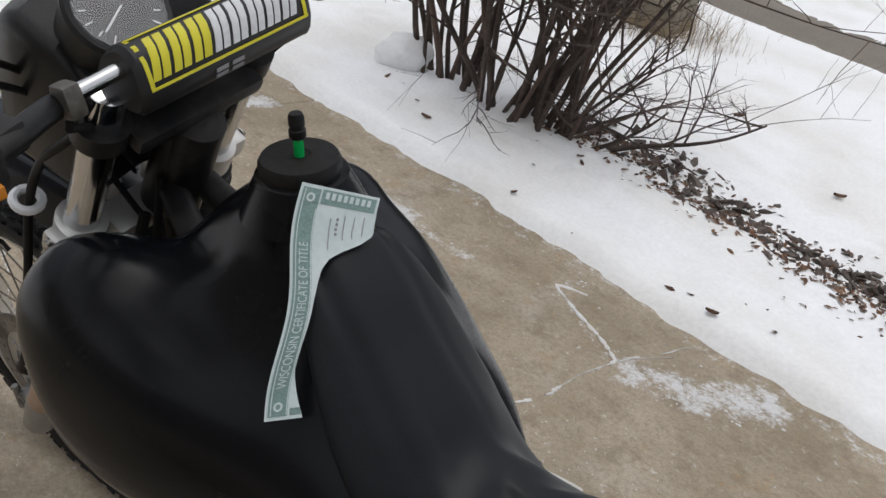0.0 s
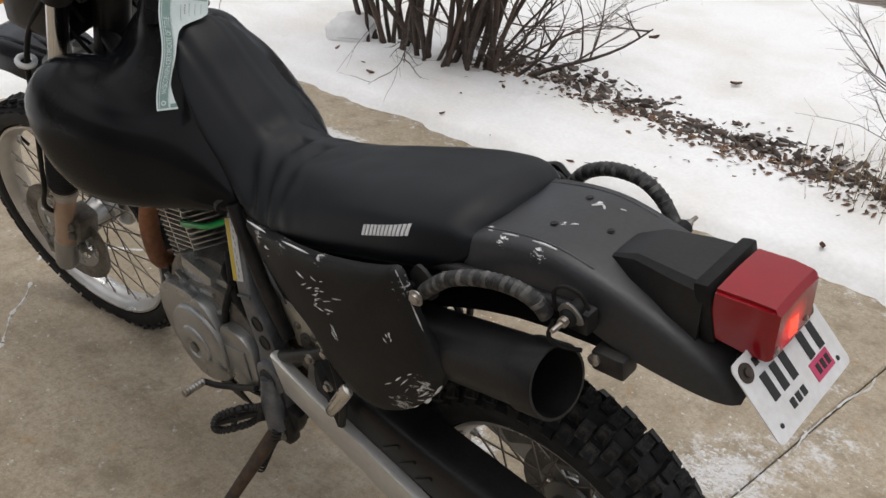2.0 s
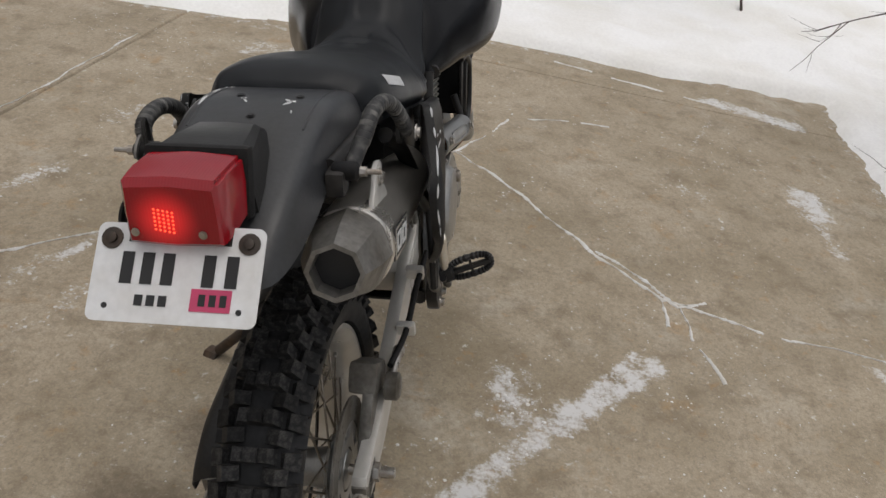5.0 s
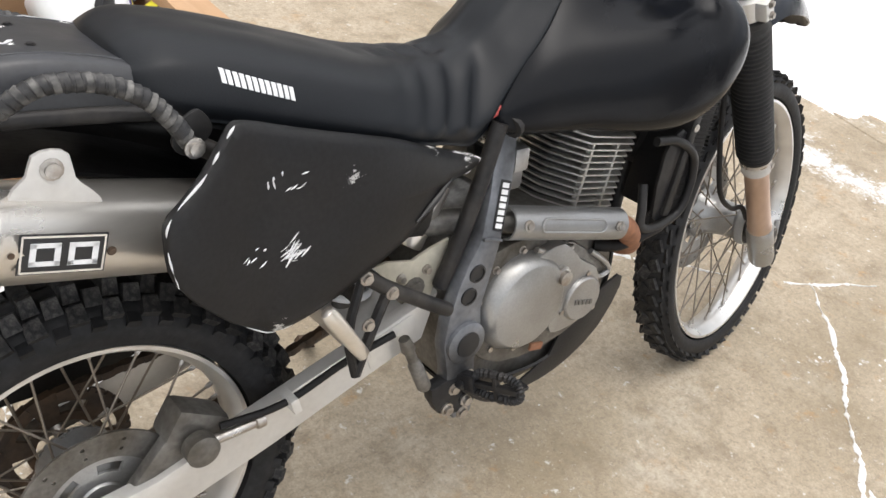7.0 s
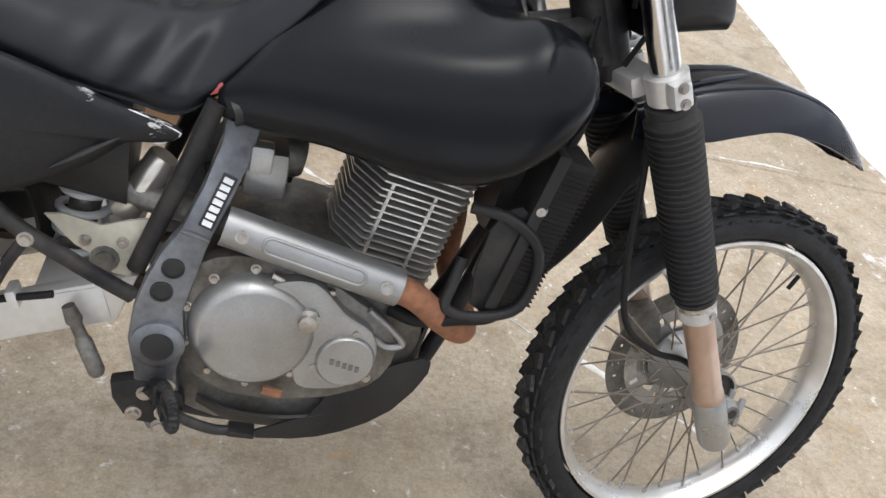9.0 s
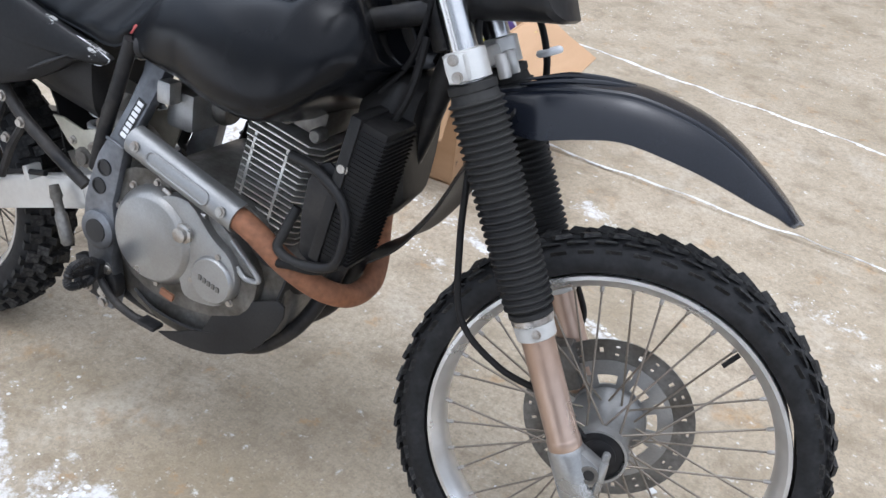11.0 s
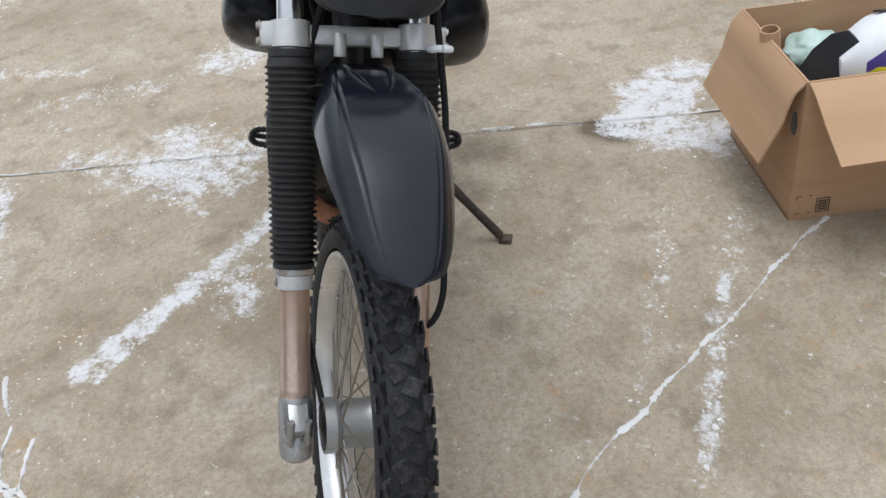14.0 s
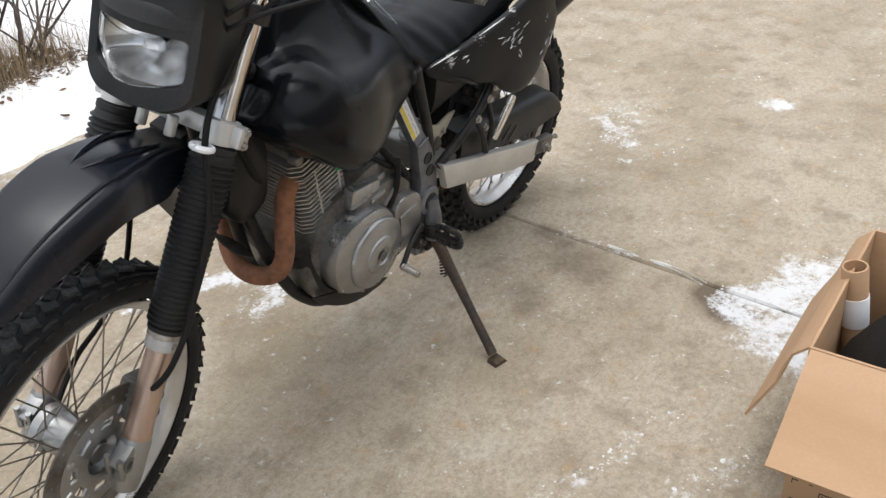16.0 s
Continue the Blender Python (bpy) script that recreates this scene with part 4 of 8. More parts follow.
# ---------------------------------------------------------------- cardboard box and what lies in it
def cardboard_box():
    th = tagged(empty("cardboard_box", pose(0.232, 1.146, 0.0)), "open brown cardboard box of parts on the concrete", "box")
    L, W, Hh, t = 0.455, 0.535, 0.40, 0.006
    part("bottom", box((L, W, t), pose(L / 2, W / 2, t / 2 + 0.001)), CARD, th)
    body = part("wall", box((t, W, Hh), pose(L - t / 2, W / 2, Hh / 2 + 0.002), 0.0015), CARD, th)
    part("wall", box((t, W, Hh), pose(t / 2, W / 2, Hh / 2 + 0.002), 0.0015), CARD, th)
    part("wall", box((L - 2 * t, t, Hh), pose(L / 2, t / 2, Hh / 2 + 0.002), 0.0015), CARD, th)
    part("wall", box((L - 2 * t, t, Hh), pose(L / 2, W - t / 2, Hh / 2 + 0.002), 0.0015), CARD, th)

    def flap(hinge, along, length, out, drop, reach):
        a = Vector(hinge)
        b = a + Vector(along)
        o = Vector(out).normalized()
        k = 6
        rows = []
        for i in range(k + 1):
            s = i / k
            ang = radians(drop) * min(1.0, 0.5 + 1.2 * s)
            d = o * math.cos(ang) * reach * s + Vector((0, 0, -math.sin(ang) * reach * s))
            rows.append([a + d, a.lerp(b, 0.33) + d + Vector((0, 0, 0.003 * s)), a.lerp(b, 0.66) + d, b + d + Vector((0, 0, 0.006 * s))])
        part("flap", sheet(rows, 0.005, 1, 1), CARD, th)

    flap((L + 0.001, 0.004, Hh), (0, W - 0.008, 0), W, (1, 0, 0), 26, 0.235)
    flap((0.004, -0.001, Hh), (L - 0.008, 0, 0), L, (0, -1, 0), 66, 0.235)
    flap((-0.001, W - 0.004, Hh), (0, -W + 0.008, 0), W, (-1, 0, 0), 74, 0.225)
    flap((L - 0.004, W + 0.001, Hh), (-L + 0.008, 0, 0), L, (0, 1, 0), 72, 0.225)
    # printed marks on the front face
    bm = bmesh.new()
    x = L + 0.0012
    for z0, y0, w, h in ((0.062, 0.085, 0.034, 0.002), (0.02, 0.085, 0.034, 0.002), (0.041, 0.068, 0.002, 0.042), (0.041, 0.102, 0.002, 0.042)):
        add_box(bm, (0.0008, w, h), pose(x, y0, z0))
    for k in range(5):
        add_box(bm, (0.0008, 0.026, 0.003), pose(x, 0.085, 0.028 + 0.0065 * k))
    for y0, z0, w, h in ((0.02, 0.075, 0.012, 0.002), (0.014, 0.07, 0.002, 0.012), (0.05, 0.075, 0.008, 0.002), (0.02, 0.022, 0.012, 0.002), (0.05, 0.022, 0.008, 0.002)):
        add_box(bm, (0.0008, w, h), pose(x, y0, z0))
    part("print", bm, INK, body, "dark printed shipping marks")
    part("handle_hole", plate(smooth_outline([(0.40, 0.29), (0.42, 0.30), (0.43, 0.27), (0.42, 0.24), (0.40, 0.25)]), -0.0015, 0.001), INK, body, "dark cut-out handle")
    return th


cardboard_box()


def shroud():
    """White fairing piece with a hump, a neck hole and coloured prints."""
    st = [
        (0.00, [(0.0, 0.02), (0.05, 0.015), (0.07, 0.0), (0.05, -0.05), (0.0, -0.06)]),
        (0.06, [(0.0, 0.085), (0.06, 0.075), (0.10, 0.03), (0.085, -0.05), (0.0, -0.06)]),
        (0.13, [(0.0, 0.115), (0.07, 0.105), (0.115, 0.045), (0.10, -0.05), (0.0, -0.06)]),
        (0.24, [(0.0, 0.085), (0.07, 0.075), (0.125, 0.02), (0.11, -0.05), (0.0, -0.06)]),
        (0.36, [(0.0, 0.02), (0.05, 0.012), (0.085, -0.02), (0.07, -0.055), (0.0, -0.06)]),
    ]
    th = tagged(empty("plastic_fairing", pose(0.50, 1.29, 0.345, -22, 0, 84)), "white motorcycle fairing with purple and yellow print in the box", "fairing")
    bm = half_loft(st)
    tree = surface_of(bm)
    part("shell", bm, WHITE, th)
    part("neck_hole", lathe([(0.022, 0.0), (0.022, 0.004), (0.016, 0.005)], pose(0.12, 0, 0.116)), INK, th, "dark round neck opening")

    def stripe(name, mat, pts, lift):
        """pts: (along, height, half height) seen from the printed flank."""
        keys = [p[0] for p in pts]
        grid = [[V(x, -0.2, float(np.interp(x, keys, [p[1] for p in pts])) + f * float(np.interp(x, keys, [p[2] for p in pts]))) for f in np.linspace(-1, 1, 6)] for x in np.linspace(keys[0], keys[-1], 14)]
        part(name, laid(tree, grid, (0, 1, -0.15), lift), mat, th)

    stripe("purple_stripe", PURPLE, [(0.05, 0.005, 0.012), (0.12, 0.035, 0.028), (0.16, 0.02, 0.030), (0.30, -0.01, 0.022), (0.34, -0.02, 0.006)], 0.0015)
    stripe("purple_stripe", PURPLE, [(0.17, 0.085, 0.004), (0.20, 0.072, 0.013), (0.28, 0.022, 0.016), (0.31, 0.012, 0.004)], 0.0015)
    stripe("yellow_stripe", YELLOW, [(0.03, -0.03, 0.006), (0.07, -0.005, 0.008), (0.20, -0.012, 0.010), (0.31, -0.03, 0.008)], 0.003)
    stripe("yellow_stripe", YELLOW, [(0.09, -0.045, 0.006), (0.20, -0.05, 0.006), (0.28, -0.045, 0.006)], 0.0045)
    stripe("black_stripe", INK, [(0.08, -0.03, 0.010), (0.15, -0.018, 0.020), (0.22, -0.028, 0.018), (0.29, -0.036, 0.006)], 0.004)


shroud()
bm = plate(smooth_outline([(-0.01, -0.07), (0.12, -0.08), (0.20, 0.05), (0.155, 0.12), (0.085, 0.175), (0.02, 0.11)], 2), -0.012, 0.012, 0.003)
tagged(part("trim_cover", bm, BLACK_PAINT, None, at=pose(0.50, 1.19, 0.285, -24, 6, 48)), "black angular plastic trim standing in the box", "trim")
th = tagged(empty("cardboard_tube", pose(0.40, 1.20, 0.085, 8, 3, 0)), "brown cardboard tube with a white paper band in the box", "tube")
part("tube_wall", lathe([(0.0245, 0), (0.026, 0.003), (0.026, 0.335), (0.0245, 0.338), (0.021, 0.338), (0.021, 0.02)], Matrix(), 24), CARD, th)
part("paper_band", lathe([(0.0275, 0.20), (0.028, 0.202), (0.028, 0.268), (0.0275, 0.27)], Matrix(), 24), WHITE, th, "white paper band")
bm = bmesh.new()
bmesh.ops.create_icosphere(bm, subdivisions=4, radius=0.075)
for v in bm.verts:
    v.co *= 1 + 0.35 * noise.noise(v.co * 14) + 0.18 * noise.noise(v.co * 33)
    v.co.z *= 0.6
tagged(part("plastic_bag", bm, BAG, None, at=pose(0.33, 1.32, 0.30)), "crumpled pale green plastic bag in the box", "bag")
bm = bmesh.new()
add_box(bm, (0.42, 0.50, 0.16), pose(0.232 + 0.2275, 1.146 + 0.2675, 0.095), 0.03)
tagged(part("packing_bundle", bm, BLACK_PAINT, None), "dark packed parts filling the bottom of the box", "parts")


# ---------------------------------------------------------------- the motorcycle, x forward, y to its left; it leans on its stand
LEAN = 9.5
moto = tagged(empty("motorcycle", pose(0, 0, 0, -LEAN, 0, 0)), "worn matt-black dual-sport motorcycle leaning on its kickstand", "motorcycle")
HEAD = Vector((1.157, 0, 0.851))
UP = Vector((-0.443, 0, 0.897)).normalized()
AHEAD = Vector((0.897, 0, 0.443)).normalized()
STEER = Matrix.Translation(HEAD) @ Matrix.Rotation(radians(10.7), 4, UP) @ Matrix.Translation(-HEAD)
REAR = Vector((0, 0, 0.311))
FRONT = Vector((1.503, 0, 0.335))


def fork_at(z, y=0.0, ahead=0.0):
    """A place on the fork leg's line at a height."""
    return V(1.181 - (z - 0.869) * 0.53, y, z) + AHEAD * ahead


# ---------------------------------------------------------------- wheels
TREAD = material("scuffed_tread", (0.014, 0.014, 0.015), 0.7, spec=0.2, grain=0.4, scale=9, bump=0.05, second=(0.07, 0.068, 0.064), patch_scale=2.2, amount=0.60)
per_piece(TREAD, 0.45)


def knob(bm, m, sx, sy, sz, taper=0.86):
    add_box(bm, (sx, sy, sz), m, 0, taper)


def tyre_mesh(R, rho, width, front, bead):
    bm = bmesh.new()
    prof = []
    n = 18
    half = width / 2
    tread = 0.006 if front else 0.012
    for i in range(n + 1):
        t = math.pi * (i / n) * 1.36 - math.pi * 0.18
        prof.append((R - tread - rho + rho * math.sin(t) * 1.0, -half * 0.93 * math.cos(t)))
    prof = [(max(r, bead), y) for r, y in prof]
    seg = 96
    rings = []
    for q in range(seg):
        a = 2 * math.pi * q / seg
        rings.append([V(r * math.cos(a), y, r * math.sin(a)) for r, y in prof])
    vs = [[bm.verts.new(p) for p in r] for r in rings]
    for q in range(seg):
        a, b = vs[q], vs[(q + 1) % seg]
        for i in range(len(prof) - 1):
            bm.faces.new((a[i], a[i + 1], b[i + 1], b[i]))
        bm.faces.new((a[-1], a[0], b[0], b[-1]))

    def put(ang, phi, sx, sy, sz, turn=0.0):
        """A block at an angle round the wheel and phi across the crown."""
        rr = R - tread - rho + rho * math.cos(phi)
        y = half * 0.93 * math.sin(phi)
        m = Matrix.Rotation(-ang, 4, "Y") @ Matrix.Translation((rr, y, 0)) @ Matrix.Rotation(-phi * 0.85, 4, "Z") @ Matrix.Rotation(radians(90), 4, "Y") @ Matrix.Rotation(turn, 4, "Z") @ Matrix.Translation((0, 0, sz * 0.28))
        blocks.append(m @ Matrix.Diagonal((sx, sy, sz, 1)))

    blocks = []
    if front:
        N = 50
        for k in range(N):
            a = 2 * math.pi * k / N
            d = 2 * math.pi / N
            put(a, -0.25, 0.029, 0.025, 0.0064, 0.45)
            put(a + d * 0.5, 0.25, 0.029, 0.025, 0.0064, -0.45)
            put(a + d * 0.42, -0.72, 0.032, 0.020, 0.0038, 0.25)
            put(a + d * 0.92, 0.72, 0.032, 0.020, 0.0038, -0.25)
            put(a + d * 0.1, -1.15, 0.024, 0.015, 0.003, 0.0)
            put(a + d * 0.6, 1.15, 0.024, 0.015, 0.003, 0.0)
    else:
        N = 40
        for k in range(N):
            a = 2 * math.pi * k / N
            d = 2 * math.pi / N
            for y in (-0.36, 0.0, 0.36):
                put(a, y, 0.021, 0.0195, 0.023)
            for s in (-1, 1):
                put(a + d * 0.5, s * 0.62, 0.022, 0.026, 0.023, s * 0.12)
                put(a + (d * 0.08 if k % 2 else 0), s * 1.02, 0.024, 0.024, 0.024, s * 0.1)
        few = len(blocks)
        for k in range(2 * N):
            put(2 * math.pi * (k // 2 + 0.5) / N, (1 if k % 2 else -1) * 1.28, 0.018, 0.016, 0.018)
        for m in blocks[few:]:
            knob(bm, m, 1, 1, 1)
        blocks = blocks[:few]
    return bm, blocks


def rim_mesh(r, half):
    bm = bmesh.new()
    prof = [(r, -half), (r + 0.001, -half + 0.003), (r - 0.004, -half + 0.005), (r - 0.008, -half + 0.010), (r - 0.017, -half * 0.4), (r - 0.0185, 0), (r - 0.017, half * 0.4),
            (r - 0.008, half - 0.010), (r - 0.004, half - 0.005), (r + 0.001, half - 0.003), (r, half),
            (r - 0.006, half), (r - 0.013, half - 0.009), (r - 0.022, half * 0.42), (r - 0.0235, 0), (r - 0.022, -half * 0.42), (r - 0.013, -half + 0.009), (r - 0.006, -half)]
    seg = 96
    vs = []
    for q in range(seg):
        a = 2 * math.pi * q / seg
        vs.append([bm.verts.new((p * math.cos(a), y, p * math.sin(a))) for p, y in prof])
    n = len(prof)
    for q in range(seg):
        a, b = vs[q], vs[(q + 1) % seg]
        for i in range(n):
            bm.faces.new((a[i], a[(i + 1) % n], b[(i + 1) % n], b[i]))
    return bm


def holed_ring(r0, r1, thick, y, keep, na=120, nr=8):
    bm = bmesh.new()
    vs = [[bm.verts.new((r * math.cos(a), y, r * math.sin(a))) for r in np.linspace(r0, r1, nr + 1)] for a in np.linspace(0, 2 * math.pi, na, endpoint=False)]
    for i in range(na):
        for j in range(nr):
            if keep(i, j):
                q = (i + 1) % na
                bm.faces.new((vs[i][j], vs[i][j + 1], vs[q][j + 1], vs[q][j]))
    bmesh.ops.delete(bm, geom=[v for v in bm.verts if not v.link_faces], context="VERTS")
    bmesh.ops.solidify(bm, geom=bm.faces[:], thickness=thick)
    return bm


def wheel(name, centre, m, R, rho, width, rim_r, rim_half, hub_r, hub_half, front):
    """A spoked wheel; m carries it from the wheel's own space to the motorcycle's."""
    to = m @ Matrix.Translation(centre)
    hub = bmesh.new()
    axle = Matrix.Rotation(radians(-90), 4, "X")
    add_lathe(hub, [(0.012, -hub_half - 0.02), (hub_r * 0.55, -hub_half - 0.018), (hub_r * 0.8, -hub_half), (hub_r, -hub_half + 0.003), (hub_r, -hub_half + 0.008),
                    (hub_r * 0.62, -hub_half + 0.014), (hub_r * 0.55, 0), (hub_r * 0.62, hub_half - 0.014), (hub_r, hub_half - 0.008), (hub_r, hub_half - 0.003),
                    (hub_r * 0.8, hub_half), (hub_r * 0.55, hub_half + 0.018), (0.012, hub_half + 0.02)], axle, 36)
    w = part(name, hub, ALLOY, moto, at=to)
    bm, blocks = tyre_mesh(R, rho, width, front, rim_r - 0.002)
    ty = part("tyre", bm, TYRE, w, "black knobbly off-road tyre", smooth=30, at=to)
    bme_ = bpy.data.meshes.new("tread_block")
    kb = bmesh.new()
    knob(kb, Matrix(), 1, 1, 1)
    kb.to_mesh(bme_)
    kb.free()
    bme_.materials.append(TREAD)
    for q in blocks:
        o = new("tread_block", bme_)
        o.parent = ty
        o.matrix_basis = to @ q
    part("rim", rim_mesh(rim_r, rim_half), RIM, w, "silver alloy rim", at=to)
    sp = bmesh.new()
    add_tube(sp, [(0, 0, 0), (0, 0, 1)], 1.0, 6, 1)
    sme = bpy.data.meshes.new("spoke")
    sp.to_mesh(sme)
    sp.free()
    sme.materials.append(SPOKE)
    sme.polygons.foreach_set("use_smooth", [True] * len(sme.polygons))
    nip = bpy.data.meshes.new("nipple")
    nb = lathe([(0.0032, 0), (0.0036, 0.002), (0.0036, 0.012), (0.0022, 0.015)], Matrix(), 8)
    nb.to_mesh(nip)
    nb.free()
    nip.materials.append(STEEL)
    for k in range(36):
        a = 2 * math.pi * (k + 0.5) / 36
        side = 1 if k % 2 else -1
        turn = (1 if (k // 2) % 2 else -1) * radians(42)
        h = V((hub_r - 0.004) * math.cos(a + turn), side * (hub_half - 0.005), (hub_r - 0.004) * math.sin(a + turn))
        e = V((rim_r - 0.022) * math.cos(a), side * 0.005, (rim_r - 0.022) * math.sin(a))
        o = new("spoke", sme)
        o.parent = w
        o.matrix_basis = to @ frame_to(h, e) @ Matrix.Diagonal((0.0019, 0.0019, (e - h).length, 1))
        q = new("nipple", nip)
        q.parent = w
        q.matrix_basis = to @ frame_to(e, h) @ Matrix.Translation((0, 0, -0.002))
    return w, to


front_wheel, FW = wheel("front_wheel", FRONT, STEER, 0.353, 0.034, 0.088, 0.289, 0.034, 0.036, 0.044, True)
rear_wheel, RW = wheel("rear_wheel", REAR, Matrix(), 0.320, 0.046, 0.124, 0.2325, 0.043, 0.056, 0.046, False)
# discs
part("brake_disc", holed_ring(0.108, 0.145, 0.004, 0.066, lambda i, j: not (j in (2, 5) and i % 10 in (2,) or j in (3, 4) and i % 10 in (6,))), ALLOY_DARK, front_wheel, "drilled steel brake disc", at=FW)
part("disc_carrier", holed_ring(0.040, 0.109, 0.005, 0.064, lambda i, j: not (j in (3, 4) and 1 <= i % 15 < 9 or j in (5, 6) and i % 15 in (11, 12))), ALLOY, front_wheel, "slotted alloy disc carrier", at=FW)
part("hub_shell", lathe([(0.060, 0.061), (0.064, 0.056), (0.060, 0.046), (0.046, 0.030), (0.041, 0.0), (0.040, -0.036), (0.044, -0.040), (0.046, -0.046), (0.036, -0.047)], Matrix.Rotation(radians(-90), 4, "X"), 40, caps=False), ALLOY, front_wheel, "grey conical hub shell", at=FW)
bm = bmesh.new()
add_lathe(bm, [(0.034, -0.060), (0.040, -0.058), (0.041, -0.044), (0.030, -0.043), (0.028, -0.062), (0.012, -0.066)], Matrix.Rotation(radians(-90), 4, "X"), 36)
part("speedo_drive", bm, BLACK_METAL, front_wheel, "black speedometer drive on the hub", at=FW)
bm = lathe([(0.0425, -0.064), (0.0465, -0.064), (0.0475, -0.046), (0.0425, -0.046)], Matrix.Rotation(radians(-90), 4, "X"), 40, caps=False)
part("hub_ring", bm, ALLOY, front_wheel, "grey hub ring", at=FW)
bm = tube([V(0.262 * math.cos(0.93), 0, 0.262 * math.sin(0.93)), V(0.232 * math.cos(0.93), -0.004, 0.232 * math.sin(0.93))], 0.0042, 8, 1)
part("valve", bm, RUBBER, front_wheel, "black tyre valve", at=FW)
part("brake_disc", holed_ring(0.078, 0.118, 0.004, -0.066, lambda i, j: not (j in (2, 5) and i % 10 == 3)), ALLOY_DARK, rear_wheel, "drilled steel brake disc", at=RW)
part("disc_carrier", holed_ring(0.036, 0.079, 0.005, -0.063, lambda i, j: not (3 <= j <= 5 and i % 20 < 11)), ALLOY, rear_wheel, at=RW)


def sprocket(r, teeth, y, holes=True):
    return holed_ring(r * 0.45, r, 0.006, y, lambda i, j: not (j == 7 and i % 3 == 0) and not (holes and 2 <= j <= 4 and i % 20 < 11))


part("sprocket", sprocket(0.095, 40, 0.078), RUSTY_STEEL, rear_wheel, "brown steel chain sprocket", at=RW)

# ---------------------------------------------------------------- front fork, clamps, steering
for s in (1, -1):
    y = 0.104 * s
    low = fork_at(0.275, y)
    bm = bmesh.new()
    m = frame_to(low, fork_at(0.9, y))
    add_lathe(bm, [(0.018, -0.018), (0.026, -0.012), (0.029, 0.0), (0.0295, 0.05), (0.0295, 0.088), (0.0275, 0.095), (0.0265, 0.097)], m, 28)
    # the axle boss leads the leg
    ax = FRONT + V(0, y, 0)
    add_box(bm, (0.058, 0.036, 0.050), Matrix.Translation(ax.lerp(fork_at(0.335, y), 0.45)) @ Matrix.Rotation(radians(26), 4, "Y"), 0.010)
    for d in (-0.014, 0.014):
        add_lathe(bm, [(0.0055, -0.027), (0.0062, -0.025), (0.0062, 0.025), (0.0055, 0.027)], Matrix.Translation(ax + V(0.012, d, 0)), 10)
    leg = part("fork_leg", bm, ALLOY, moto, "grey cast fork foot", at=STEER)
    bore = Matrix.Translation(ax + V(-0.006, 0.0175 * s, 0.0)) @ (Y_LEFT if s > 0 else Y_RIGHT)
    part("axle_end", lathe([(0.015, 0), (0.015, 0.003), (0.010, 0.003), (0.0095, 0.0015), (0.001, 0.0015)], bore, 20), ALLOY_DARK, leg, "hollow axle end", at=STEER)
    part("axle_bore", lathe([(0.0085, 0.0012), (0.0085, 0.0024), (0.001, 0.0024)], bore, 16), INK, leg, at=STEER)
    bm = lathe([(0.0262, 0.0), (0.027, 0.002), (0.027, 0.015), (0.0262, 0.018), (0.0255, 0.02), (0.0255, 0.205)], frame_to(fork_at(0.358, y), fork_at(0.9, y)), 32)
    part("slider", bm, BRONZE, leg, "bronze-coloured fork slider", at=STEER)
    m = frame_to(fork_at(0.538, y), fork_at(0.9, y))
    bm = lathe([(0.0265, -0.020), (0.0305, -0.018), (0.031, 0.004), (0.029, 0.006)], m, 32)
    col = part("collar", bm, WORN_WHITE, leg, "whitish plastic slider collar", at=STEER)
    part("clamp_ring", lathe([(0.030, 0.004), (0.0325, 0.006), (0.0325, 0.015), (0.030, 0.017)], m, 32), STEEL, col, "steel hose clamp", at=STEER)
    part("clamp_screw", bolt_head(Matrix.Translation(fork_at(0.538, y + 0.030 * s) + AHEAD * 0.008 - UP * 0.006) @ (Y_LEFT if s > 0 else Y_RIGHT), 0.005, 0.004), STEEL, col, at=STEER)
    prof = [(0.030, 0.016), (0.034, 0.017), (0.034, 0.024), (0.030, 0.026)]
    z = 0.03
    k = 0
    while z < 0.345:
        r = 0.0335 + 0.0035 * (z / 0.345)
        prof += [(r, z), (r + 0.0045, z + 0.0022), (r + 0.0045, z + 0.0042), (r, z + 0.0064), (r - 0.001, z + 0.0085)]
        z += 0.0105
    prof += [(0.034, 0.352), (0.036, 0.354), (0.036, 0.364), (0.030, 0.366)]
    part("boot", lathe(prof, m, 32), BOOT, leg, "black ribbed rubber fork boot", at=STEER)
    bm = lathe([(0.0215, 0.0), (0.0215, 0.30), (0.022, 0.302), (0.022, 0.318), (0.016, 0.32)], frame_to(fork_at(0.84, y), fork_at(1.2, y)), 28)
    part("stanchion", bm, CHROME, leg, "chromed fork tube", at=STEER)
# lower and upper clamps
bm = bmesh.new()
for s in (1, -1):
    add_lathe(bm, [(0.024, -0.022), (0.031, -0.02), (0.031, 0.02), (0.024, 0.022)], frame_to(fork_at(0.882, 0.104 * s), fork_at(1.0, 0.104 * s)), 28)
    add_box(bm, (0.030, 0.034, 0.038), Matrix.Translation(fork_at(0.882, 0.134 * s) - AHEAD * 0.004) @ Matrix.Rotation(radians(-26), 4, "Y"), 0.006)
add_box(bm, (0.05, 0.16, 0.032), Matrix.Translation(fork_at(0.882, 0) - AHEAD * 0.018) @ Matrix.Rotation(radians(-26), 4, "Y"), 0.008)
clamp = part("lower_clamp", bm, SILVER, moto, "silver lower fork clamp", at=STEER)
